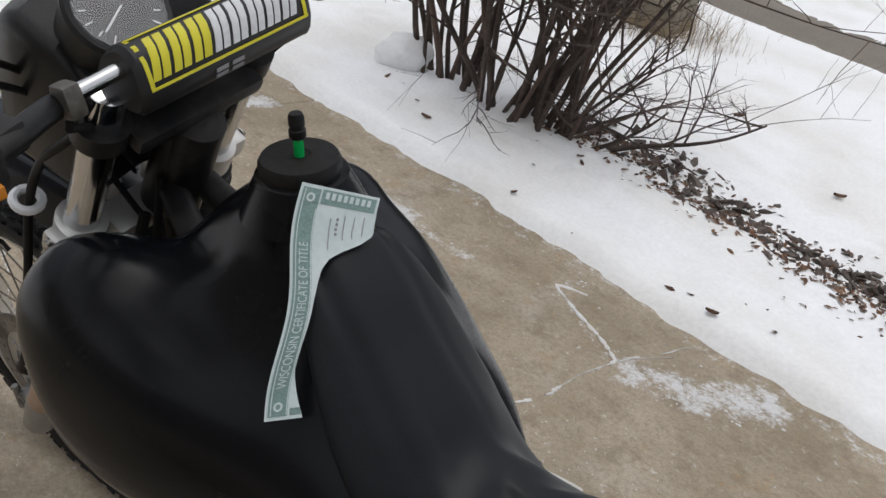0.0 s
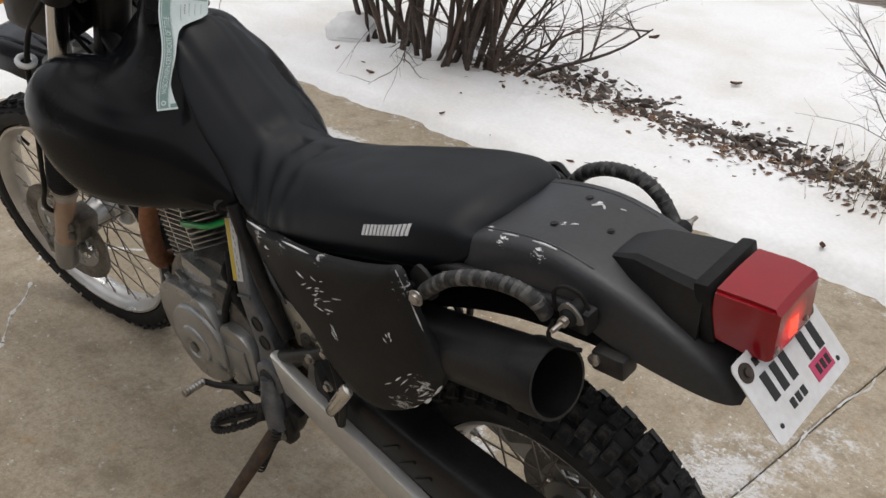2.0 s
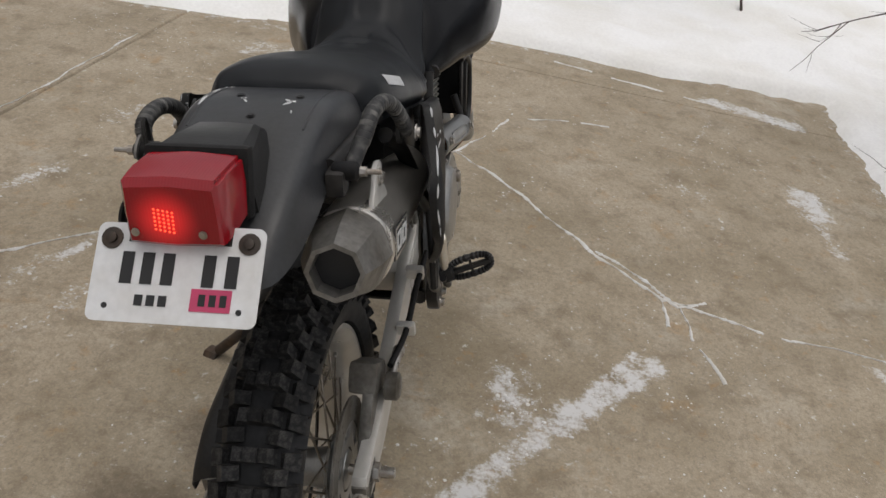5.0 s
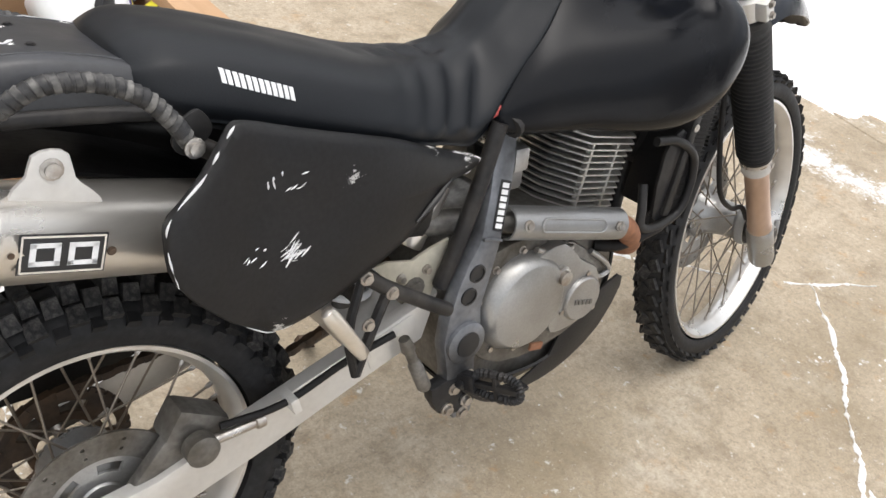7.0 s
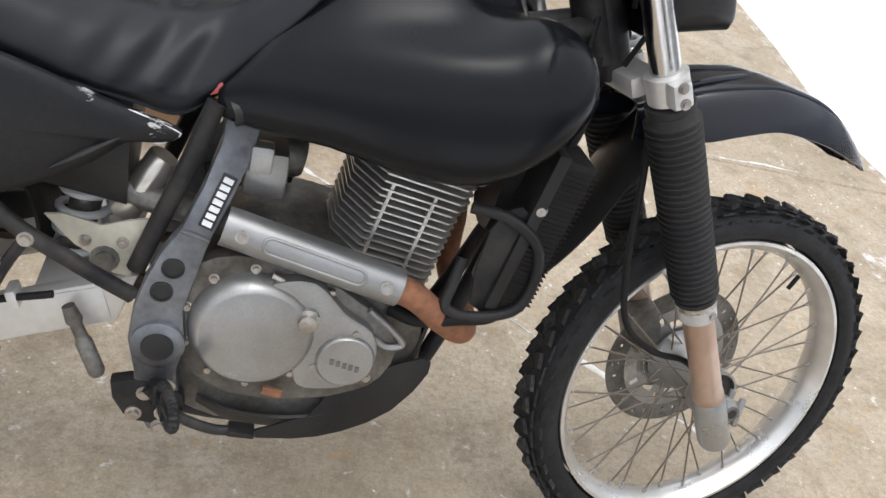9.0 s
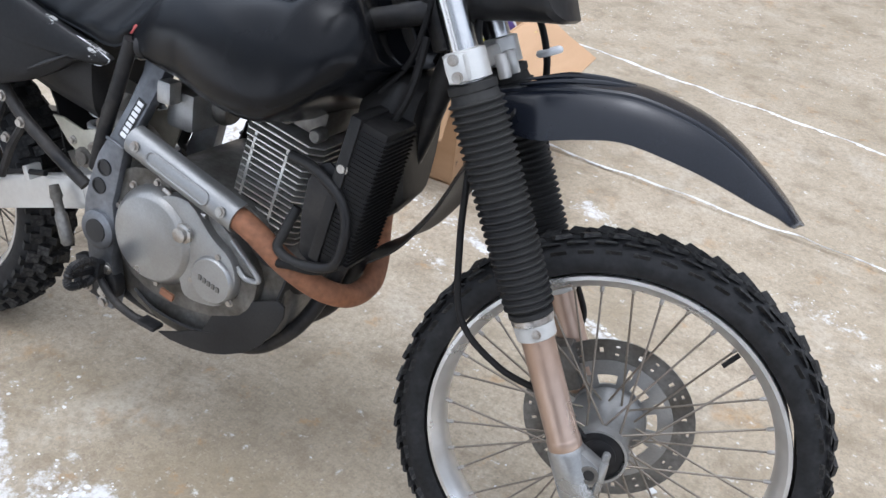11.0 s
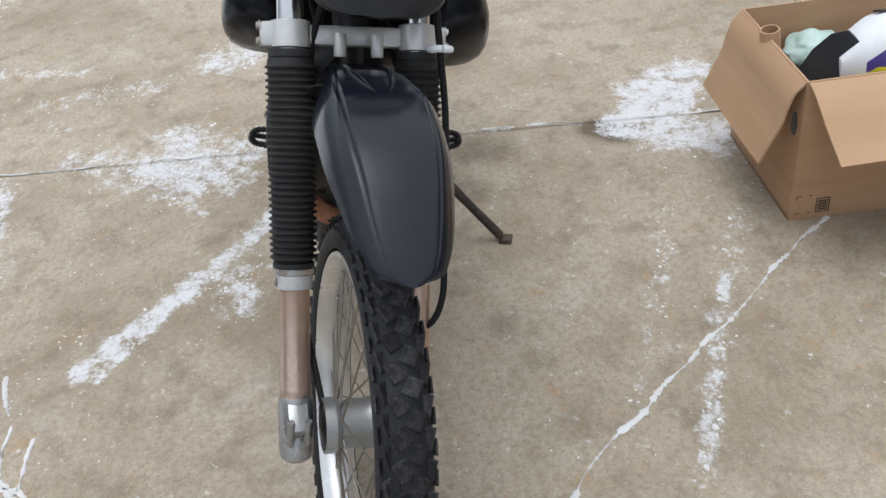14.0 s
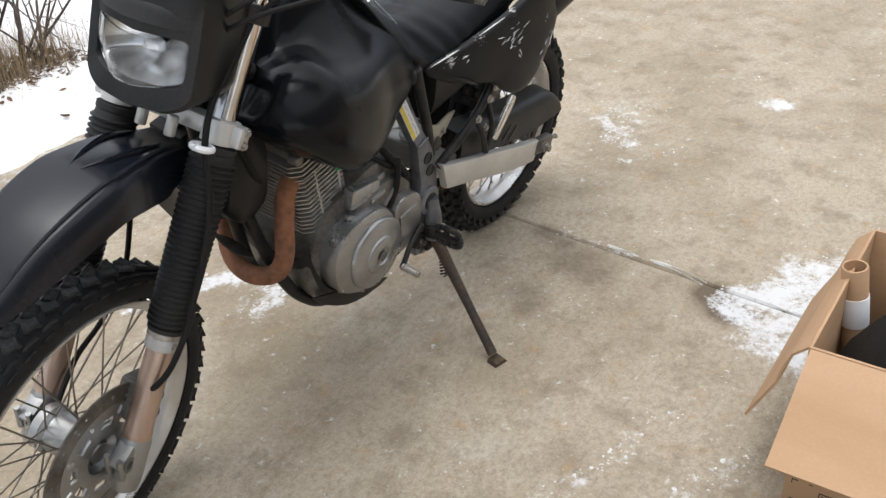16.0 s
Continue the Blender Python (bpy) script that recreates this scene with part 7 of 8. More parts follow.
for s in (1, -1):
    part("tail_rail", tube([V(0.56, 0.10 * s, 0.752), V(0.35, 0.112 * s, 0.80), V(0.12, 0.115 * s, 0.868), V(-0.10, 0.100 * s, 0.888)], 0.009, 10, 6), BLACK_METAL, moto)
    part("stay", tube([V(0.52, 0.135 * s, 0.49), V(0.44, 0.148 * s, 0.545), V(0.345, 0.150 * s, 0.615), V(0.20, 0.135 * s, 0.78), V(0.12, 0.125 * s, 0.84)], 0.0115, 12, 6), BLACK_METAL, moto, "grey-black subframe stay")

# airbox and inner guard that close the view under the seat
part("airbox", half_loft([(0.20, [(0, 0.84), (0.09, 0.835), (0.105, 0.78), (0.085, 0.70), (0, 0.69)]), (0.33, [(0, 0.80), (0.095, 0.80), (0.115, 0.72), (0.095, 0.64), (0, 0.62)]), (0.50, [(0, 0.76), (0.09, 0.76), (0.105, 0.68), (0.085, 0.60), (0, 0.58)])], 3, 3), BLACK_PAINT, moto, "black air box under the seat")
part("inner_guard", sheet([[V(x, f * 0.07, z) for f in (-1, 0, 1)] for x, z in ((0.40, 0.50), (0.36, 0.62), (0.22, 0.72), (0.02, 0.80), (-0.22, 0.83))], 0.004, 4, 2), RUBBER, moto, "black inner mudguard over the rear tyre")


# ---------------------------------------------------------------- frame spars with drilled lower plates
def lean_in(z):
    """How far the spars close in towards the tank at a height."""
    return 0.045 * max(0.0, (z - 0.59) / 0.16)


def spar(s):
    out = [(0.612, 0.765), (0.630, 0.772), (0.660, 0.745), (0.652, 0.70), (0.632, 0.64), (0.612, 0.588), (0.600, 0.53), (0.588, 0.475), (0.596, 0.42), (0.588, 0.37), (0.600, 0.30), (0.592, 0.262), (0.556, 0.262), (0.535, 0.30),
           (0.530, 0.365), (0.518, 0.42), (0.522, 0.47), (0.535, 0.52), (0.552, 0.565), (0.574, 0.602), (0.596, 0.66), (0.612, 0.72)]
    bm = plate(out, 0.112 * s, 0.140 * s, 0.006)
    bmesh.ops.bisect_plane(bm, geom=bm.verts[:] + bm.edges[:] + bm.faces[:], plane_co=(0, 0, 0.59), plane_no=(0, 0, 1))
    for v in bm.verts:
        v.co.y -= s * lean_in(v.co.z)
    sp = part("frame_spar", bm, SPAR, moto, "grey-black frame spar with worn paint", smooth=40)
    part("weld", tube([V(0.573, 0.1405 * s, 0.600), V(0.592, 0.1412 * s, 0.596), V(0.611, 0.1405 * s, 0.589)], 0.0028, 8, 4), SPAR, sp)
    part("pivot_boss", lathe([(0.037, 0), (0.037, 0.008), (0.031, 0.011), (0.022, 0.011)], side_at(0.559, 0.139 * s, 0.419, s > 0), 28), SPAR, sp)
    part("pivot_cap", lathe([(0.023, 0.008), (0.022, 0.013), (0.004, 0.014)], side_at(0.559, 0.139 * s, 0.419, s > 0), 28), INK, sp, "black pivot cap")
    for x, z, r in ((0.557, 0.504, 0.0125), (0.569, 0.542, 0.0125)):
        part("hole", lathe([(r + 0.003, 0), (r + 0.003, 0.0025), (r, 0.003), (r, 0.001), (0.001, 0.001)], side_at(x, 0.140 * s, z, s > 0), 20), INK, sp, "dark drilled hole")
    part("spar_bolt", bolt_head(side_at(0.597, (0.125 - 0.038) * s, 0.748, s > 0), 0.009, 0.022), STEEL, sp)
    for x, z in ((0.572, 0.272), (0.548, 0.330), (0.578, 0.345)):
        part("bracket_bolt", bolt_head(side_at(x, 0.140 * s, z, s > 0), 0.008, 0.008), STEEL, sp)
    return sp


SPAR = material("spar_paint", (0.25, 0.265, 0.29), 0.38, 0.45, grain=0.15, scale=120, bump=0.08, second=(0.035, 0.035, 0.037), patch_scale=9)
sr, sl = spar(-1), spar(1)
for s in (1, -1):
    part("seat_stay", tube([V(0.60, 0.116 * s, 0.775), V(0.575, 0.118 * s, 0.69), V(0.545, 0.118 * s, 0.60), V(0.52, 0.112 * s, 0.52)], 0.013, 12, 5), BLACK_METAL, moto, "black frame tube behind the spar")
# label strips
m = Matrix.Translation((0.627, 0.1415 - lean_in(0.67), 0.670)) @ Matrix.Rotation(radians(15.7), 4, "X") @ Matrix.Rotation(radians(17), 4, "Y")
part("label_strip", box((0.030, 0.0012, 0.115), m, 0.0004), WHITE_PRINT, sl, "white and yellow warning label")
part("label_stripe", box((0.011, 0.0016, 0.113), m @ Matrix.Translation((0.008, 0.0002, 0))), YELLOW_TAG, sl)
for k in range(9):
    part("label_line", box((0.0014, 0.0018, 0.008), m @ Matrix.Translation((-0.004 - 0.003 * (k % 2), 0.0003, -0.048 + 0.012 * k))), GREY_PRINT, sl)
m = Matrix.Translation((0.616, -0.1415 + lean_in(0.642), 0.642)) @ Matrix.Rotation(radians(-15.7), 4, "X") @ Matrix.Rotation(radians(19), 4, "Y")
part("name_strip", box((0.020, 0.0012, 0.078), m, 0.0004), INK, sr, "black strip with pale blocks")
for k in range(7):
    part("strip_block", box((0.013, 0.0018, 0.0075), m @ Matrix.Translation((0, -0.0003, -0.032 + 0.0105 * k))), WHITE_PRINT, sr)
# down tubes, cradle, head stock
for s in (1, -1):
    part("frame_tube", tube([V(1.085, 0.02 * s, 0.93), V(0.96, 0.045 * s, 0.885), V(0.80, 0.07 * s, 0.83), V(0.62, 0.12 * s, 0.765)], 0.018, 12, 6), BLACK_METAL, moto)
    part("cradle_tube", tube([V(1.04, 0.02 * s, 0.60), V(0.985, 0.045 * s, 0.42), V(0.93, 0.065 * s, 0.32), V(0.84, 0.075 * s, 0.262), V(0.66, 0.085 * s, 0.262), V(0.54, 0.10 * s, 0.30)], 0.014, 12, 7), BLACK_METAL, moto)
part("down_tube", tube([V(1.125, 0, 0.87), V(1.09, 0, 0.72), V(1.045, 0, 0.60)], 0.020, 14, 5), BLACK_METAL, moto, "black frame down tube")
part("head_stock", lathe([(0.026, -0.02), (0.031, -0.015), (0.031, 0.15), (0.026, 0.155)], Matrix.Translation(HEAD + UP * 0.035) @ Matrix.Rotation(radians(-26.3), 4, "Y"), 24), BLACK_METAL, moto)


# ---------------------------------------------------------------- engine
def engine():
    case = [(0.560, 0.36), (0.575, 0.30), (0.65, 0.262), (0.76, 0.258), (0.86, 0.275), (0.925, 0.33), (0.945, 0.40), (0.935, 0.47), (0.90, 0.525), (0.86, 0.555), (0.76, 0.585), (0.70, 0.585), (0.64, 0.555), (0.585, 0.50), (0.555, 0.43)]
    bm = plate(smooth_outline(case, 2), -0.105, 0.105, 0.012)
    add_plate(bm, smooth_outline([(0.60, 0.38), (0.66, 0.33), (0.76, 0.325), (0.85, 0.35), (0.89, 0.41), (0.87, 0.47), (0.80, 0.53), (0.70, 0.545), (0.62, 0.50)], 2), -0.128, 0.128, 0.008)
    en = part("engine", bm, ALLOY_DARK, moto, "grimy air-cooled single-cylinder engine", smooth=35)
    # right: clutch cover with raised centre and small round filter cover
    c = side_at(0.686, -0.112, 0.450, False)
    bm = lathe([(0.092, 0), (0.093, 0.010), (0.091, 0.020), (0.084, 0.034), (0.077, 0.042), (0.074, 0.0435), (0.02, 0.046), (0.001, 0.046)], c, 48)
    add_plate(bm, smooth_outline([(0.70, 0.535), (0.69, 0.50), (0.72, 0.46), (0.745, 0.40), (0.76, 0.365), (0.80, 0.362), (0.84, 0.375), (0.868, 0.42), (0.855, 0.47), (0.81, 0.50), (0.76, 0.545)], 3), -0.145, -0.11, 0.008)
    cc = part("clutch_cover", bm, ALLOY, en, "grey cast clutch cover")
    bm = plate(smooth_outline([(0.60, 0.37), (0.66, 0.338), (0.78, 0.335), (0.87, 0.36), (0.90, 0.43), (0.86, 0.49), (0.78, 0.53), (0.68, 0.565), (0.60, 0.545), (0.565, 0.47)], 3), -0.126, -0.100, 0.005)
    part("cover_flange", bm, ALLOY_DARK, cc)
    f = side_at(0.822, -0.122, 0.42, False)
    fc = part("filter_cover", lathe([(0.045, 0), (0.046, 0.010), (0.043, 0.028), (0.040, 0.031), (0.001, 0.032)], f, 36), ALLOY, en, "round grey oil filter cover")
    for a in (80, 200, 320):
        part("cover_bolt", bolt_head(side_at(0.822 + 0.048 * math.cos(radians(a)), -0.142, 0.42 + 0.048 * math.sin(radians(a)), False), 0.005, 0.006), STEEL, fc)
    for k in range(5):
        part("cast_block", box((0.006, 0.002, 0.009), pose(0.802 + 0.0095 * k, -0.1545, 0.421 - 0.0025 * k)), ALLOY_DARK, fc)
    for a in (20, 95, 130, 165, 200, 235, 270, 310, 345):
        part("cover_bolt", bolt_head(side_at(0.686 + 0.097 * math.cos(radians(a)), -0.124, 0.450 + 0.097 * math.sin(radians(a)), False), 0.005, 0.008), STEEL, cc)
    part("oil_plug", lathe([(0.018, 0), (0.018, 0.012), (0.013, 0.014), (0.013, 0.022), (0.006, 0.024)], side_at(0.757, -0.140, 0.486, False), 18), STEEL, en, "bright slotted oil filler plug")
    part("cover_rib", tube([V(0.845, -0.130, 0.500), V(0.885, -0.132, 0.470), V(0.905, -0.130, 0.445), V(0.880, -0.132, 0.440), V(0.860, -0.132, 0.455)], 0.005, 8, 5), ALLOY, en, "raised cast rib")
    part("oil_line", tube([V(0.70, -0.135, 0.545), V(0.745, -0.138, 0.528), V(0.79, -0.132, 0.525)], 0.0055, 10, 5), STEEL, en, "short steel oil line")
    part("sight_tab", box((0.03, 0.006, 0.014), pose(0.725, -0.145, 0.352, 0, 12, 0), 0.002), RUST, en, "small rusty tab")
    # left: stator cover and sprocket cover
    c = side_at(0.775, 0.108, 0.395, True)
    bm = lathe([(0.090, 0), (0.090, 0.046), (0.088, 0.051), (0.083, 0.054), (0.048, 0.058), (0.046, 0.062), (0.043, 0.064), (0.024, 0.065), (0.022, 0.062), (0.001, 0.062)], c, 48)
    add_plate(bm, smooth_outline([(0.70, 0.44), (0.74, 0.50), (0.80, 0.515), (0.88, 0.50), (0.915, 0.44), (0.90, 0.36), (0.84, 0.315), (0.76, 0.30), (0.70, 0.34)], 3), 0.10, 0.152, 0.010)
    sc = part("stator_cover", bm, ALLOY, en, "grey cast stator cover")
    for k, (x, z, a) in enumerate(((0.70, 0.50, 35), (0.745, 0.525, 10), (0.83, 0.515, -25), (0.885, 0.48, -50))):
        part("case_rib", box((0.05, 0.012, 0.010), Matrix.Translation((x, 0.128, z)) @ Matrix.Rotation(radians(a), 4, "Y"), 0.003), ALLOY, sc)
    part("case_boss", box((0.10, 0.03, 0.05), Matrix.Translation((0.78, 0.112, 0.545)) @ Matrix.Rotation(radians(-8), 4, "Y"), 0.010), ALLOY, sc)
    part("wire_cover", tube([V(0.70, 0.13, 0.47), V(0.68, 0.135, 0.52), V(0.66, 0.12, 0.58)], 0.007, 8, 5), RUBBER, sc)
    bm = lathe([(0.012, 0.064), (0.013, 0.066), (0.008, 0.068)], c, 14)
    part("timing_plug", bm, ALLOY_DARK, sc)
    for a in (30, 75, 120, 180, 230, 280, 330):
        part("cover_bolt", bolt_head(side_at(0.80 + 0.105 * math.cos(radians(a)), 0.143, 0.405 + 0.098 * math.sin(radians(a)), True), 0.005, 0.008), STEEL, sc)
    bm = plate(smooth_outline([(0.60, 0.37), (0.645, 0.335), (0.69, 0.34), (0.70, 0.42), (0.695, 0.475), (0.645, 0.485), (0.60, 0.455)], 3), 0.10, 0.150, 0.006)
    add_plate(bm, [(0.615, 0.385), (0.68, 0.37), (0.685, 0.44), (0.622, 0.45)], 0.148, 0.154, 0.002)
    part("sprocket_cover", bm, ALLOY, en, "grey sprocket cover")
    bm = bmesh.new()
    add_lathe(bm, [(0.042, 0), (0.044, 0.01), (0.040, 0.07), (0.03, 0.074)], Matrix.Translation((0.74, 0.055, 0.525)) @ Matrix.Rotation(radians(-80), 4, "Y") @ Matrix.Rotation(radians(0), 4, "X"), 24)
    add_box(bm, (0.09, 0.05, 0.05), pose(0.735, 0.09, 0.53, 0, 12, 0), 0.012)
    part("starter_motor", bm, ALLOY, en, "grey starter motor")
    # cylinder with fins, tilted forward
    base = Matrix.Translation((0.853, 0, 0.555)) @ Matrix.Rotation(radians(11), 4, "Y")
    part("cylinder", lathe([(0.070, -0.02), (0.070, 0.155)], base, 32), BLACK_METAL, en)
    for k in range(-4, 13):
        w = 0.086 if k < 9 else 0.090
        d = 0.094 if k < 9 else 0.098
        z = 0.012 + k * 0.0118
        ol = [(w * 1.0, -d * 0.8), (w, d * 0.8), (w * 0.8, d), (-w * 0.5, d), (-w * 0.9, d * 0.45), (-w * 0.9, -d * 0.45), (-w * 0.5, -d), (w * 0.8, -d)]
        bm = bmesh.new()
        lo = [bm.verts.new((x, y, -0.0014)) for x, y in ol]
        hi = [bm.verts.new((x, y, 0.0014)) for x, y in ol]
        bm.faces.new(lo[::-1])
        bm.faces.new(hi)
        for i in range(8):
            bm.faces.new((lo[i], lo[(i + 1) % 8], hi[(i + 1) % 8], hi[i]))
        part("fin", bm, FIN, en, at=base @ Matrix.Translation((0, 0, z)))
    for s in (1, -1):
        for x in (-0.03, 0.035):
            part("fin_web", box((0.005, 0.012, 0.150), base @ Matrix.Translation((x, 0.088 * s, 0.052))), FIN, en)
    bm = bmesh.new()
    add_box(bm, (0.165, 0.17, 0.05), base @ Matrix.Translation((0, 0, 0.19)), 0.012)
    add_box(bm, (0.13, 0.13, 0.03), base @ Matrix.Translation((0, 0, 0.225)), 0.01)
    for s in (1, -1):
        add_lathe(bm, [(0.014, 0), (0.014, 0.02), (0.009, 0.024)], base @ Matrix.Translation((0.02, 0.085 * s, 0.185)) @ (Y_LEFT if s > 0 else Y_RIGHT), 14)
        add_lathe(bm, [(0.012, 0), (0.012, 0.02), (0.009, 0.024)], base @ Matrix.Translation((0.08, 0.085 * s, 0.18)) @ (Y_LEFT if s > 0 else Y_RIGHT), 14)
    part("cylinder_head", bm, ALLOY_DARK, en, "grey cylinder head")
    part("carburettor", lathe([(0.026, 0), (0.032, 0.01), (0.032, 0.04), (0.024, 0.05), (0.024, 0.09), (0.03, 0.095), (0.03, 0.11)], Matrix.Translation((0.73, 0, 0.665)) @ Matrix.Rotation(radians(-82), 4, "Y"), 22), ALLOY_DARK, en)
    bm = bmesh.new()
    add_box(bm, (0.06, 0.10, 0.07), pose(0.675, -0.03, 0.665), 0.012)
    add_box(bm, (0.03, 0.03, 0.04), pose(0.665, -0.095, 0.70), 0.006)
    part("float_bowl", bm, ALLOY, en)
    part("fuel_line", tube([V(0.840, 0.090, 0.630), V(0.82, 0.103, 0.639), V(0.78, 0.107, 0.655), V(0.72, 0.106, 0.676), V(0.68, 0.085, 0.695)], 0.0065, 10, 6), GREEN_TUBE, en, "bright green fuel line")
    part("spark_lead", tube([V(0.72, 0.06, 0.60), V(0.70, 0.11, 0.58), V(0.665, 0.105, 0.55)], 0.006, 8, 5), RUBBER, en)
    for y, pts in ((-1, [V(0.70, -0.09, 0.60), V(0.66, -0.11, 0.57), V(0.62, -0.10, 0.60), V(0.60, -0.09, 0.68)]), (1, [V(0.70, 0.09, 0.62), V(0.66, 0.12, 0.56), V(0.63, 0.12, 0.52)])):
        part("hose", tube(pts, 0.008, 10, 6), RUBBER, en)
    return en


engine()

# ---------------------------------------------------------------- exhaust header, heat shield
pipe = part("exhaust_header", tube([V(0.925, 0.055, 0.66), V(0.975, 0.075, 0.63), V(0.998, 0.088, 0.57), V(1.003, 0.090, 0.50), V(1.015, 0.076, 0.452), V(1.030, 0.03, 0.428), V(1.026, -0.03, 0.425), V(1.000, -0.085, 0.450), V(0.955, -0.126, 0.493), V(0.89, -0.150, 0.548), V(0.80, -0.148, 0.572), V(0.66, -0.124, 0.602)], 0.0205, 18, 8), RUST, moto, "rust-brown steel exhaust header")
part("mid_pipe", tube([V(0.67, -0.124, 0.600), V(0.60, -0.085, 0.602), V(0.50, -0.062, 0.61), V(0.42, -0.075, 0.645), V(0.33, -0.100, 0.682)], 0.021, 16, 7), ALLOY_DARK, pipe, "grimy steel mid pipe")


def shield():
    a, b = V(0.875, -0.150, 0.556), V(0.628, -0.126, 0.609)
    m = frame_to(a, b)
    L = (b - a).length
    side = m.to_3x3().inverted() @ V(0, -1, 0.25)
    t0 = math.atan2(side.y, side.x)
    rows = [[m @ V(0.028 * math.cos(t), 0.028 * math.sin(t), f * L) for t in np.linspace(t0 - 1.55, t0 + 1.55, 11)] for f in np.linspace(0, 1, 7)]
    sh = part("heat_shield", sheet(rows, 0.003, 1, 1), SHIELD, pipe, "grey alloy exhaust heat shield")
    loop = []
    for k in range(40):
        a = 2 * math.pi * k / 40
        f = 0.5 + (0.24 if math.cos(a) > 0 else -0.24) + 0.045 * math.cos(a)
        d = 0.40 * math.sin(a)
        loop.append(m @ V(0.0285 * math.cos(t0 + d), 0.0285 * math.sin(t0 + d), f * L))
    part("slot_rim", tube(loop + loop[:2], 0.0022, 8, 1), SHIELD, sh, "raised rim round a long recess")
    for f in (0.09, 0.90):
        p = m @ V(0.029 * math.cos(t0), 0.029 * math.sin(t0), f * L)
        part("shield_bolt", bolt_head(frame_to(p, p + (m.to_3x3() @ V(math.cos(t0), math.sin(t0), 0))), 0.0065, 0.006), STEEL, sh)


shield()

# ---------------------------------------------------------------- skid plate, oil cooler and its guard
rows = [[V(x, f * w, z + 0.05 * abs(f) ** 4 + h * abs(f) ** 2) for f in (-1, -0.75, -0.4, 0, 0.4, 0.75, 1)] for x, z, w, h in ((0.950, 0.425, 0.100, 0.008), (0.930, 0.340, 0.114, 0.010), (0.880, 0.272, 0.122, 0.012), (0.78, 0.226, 0.126, 0.015), (0.68, 0.222, 0.124, 0.018), (0.62, 0.238, 0.115, 0.02))]
part("skid_plate", sheet(rows, 0.005, 5, 3), BLACK_PAINT, moto, "black plastic skid plate under the engine")
for s, hi in ((-1, 0.0), (1, -0.060)):
    wing = smooth_outline([(0.690, 0.250), (0.79, 0.296), (0.828, 0.378 + hi), (0.89, 0.396 + hi), (0.945, 0.420 + hi), (0.958, 0.392 + 0.5 * hi), (0.915, 0.316), (0.845, 0.268), (0.77, 0.247)], 2)
    part("skid_wing", plate(wing, 0.120 * s, 0.125 * s, 0.0015), BLACK_PAINT, moto, "black skid plate side wing")
OCM = Matrix.Translation((1.062, -0.100, 0.655)) @ Matrix.Rotation(radians(10), 4, "Y")
oc = part("oil_cooler", box((0.058, 0.088, 0.245), OCM, 0.006), RUBBER, moto, "black finned oil cooler behind a tube guard")
for k in range(30):
    part("cooler_fin", box((0.062, 0.092, 0.0014), OCM @ Matrix.Translation((0.002, 0, -0.108 + 0.0075 * k))), RUBBER, oc)
part("cooler_frame", box((0.020, 0.100, 0.255), OCM @ Matrix.Translation((-0.026, 0, 0)), 0.005), BLACK_PAINT, oc, "black cooler side frame")
part("cooler_bracket", plate(smooth_outline([(0.985, 0.66), (1.02, 0.70), (1.05, 0.66), (1.052, 0.56), (1.03, 0.530), (0.985, 0.535)], 2), -0.142, -0.136, 0.001), BLACK_METAL, oc, "black bracket plate")
part("cooler_guard", tube([V(0.950, -0.142, 0.690), V(1.000, -0.148, 0.684), V(1.048, -0.150, 0.655), V(1.066, -0.150, 0.615), V(1.062, -0.150, 0.560), V(1.042, -0.150, 0.532), V(0.985, -0.150, 0.519), V(0.948, -0.148, 0.530), V(0.952, -0.140, 0.56), V(0.962, -0.125, 0.60)], 0.0085, 12, 7), BLACK_PAINT, oc, "black tube guard")
part("cooler_hose", tube([V(1.06, -0.12, 0.54), V(1.02, -0.142, 0.518), V(0.97, -0.148, 0.512), V(0.92, -0.128, 0.49), V(0.88, -0.105, 0.49)], 0.0105, 10, 6), RUBBER, oc)
part("cooler_bolt", bolt_head(side_at(1.045, -0.147, 0.700, False), 0.007, 0.005), STEEL, oc)
part("fork_bag", half_loft([(1.01, [(0, 0.80), (0.05, 0.79), (0.065, 0.72), (0.05, 0.62), (0, 0.60)]), (1.06, [(0, 0.84), (0.06, 0.82), (0.075, 0.72), (0.05, 0.60), (0, 0.58)]), (1.10, [(0, 0.82), (0.04, 0.80), (0.055, 0.72), (0.04, 0.64), (0, 0.63)])], 3, 3), BLACK_PAINT, moto, "black bracketry and wiring cover behind the fork")

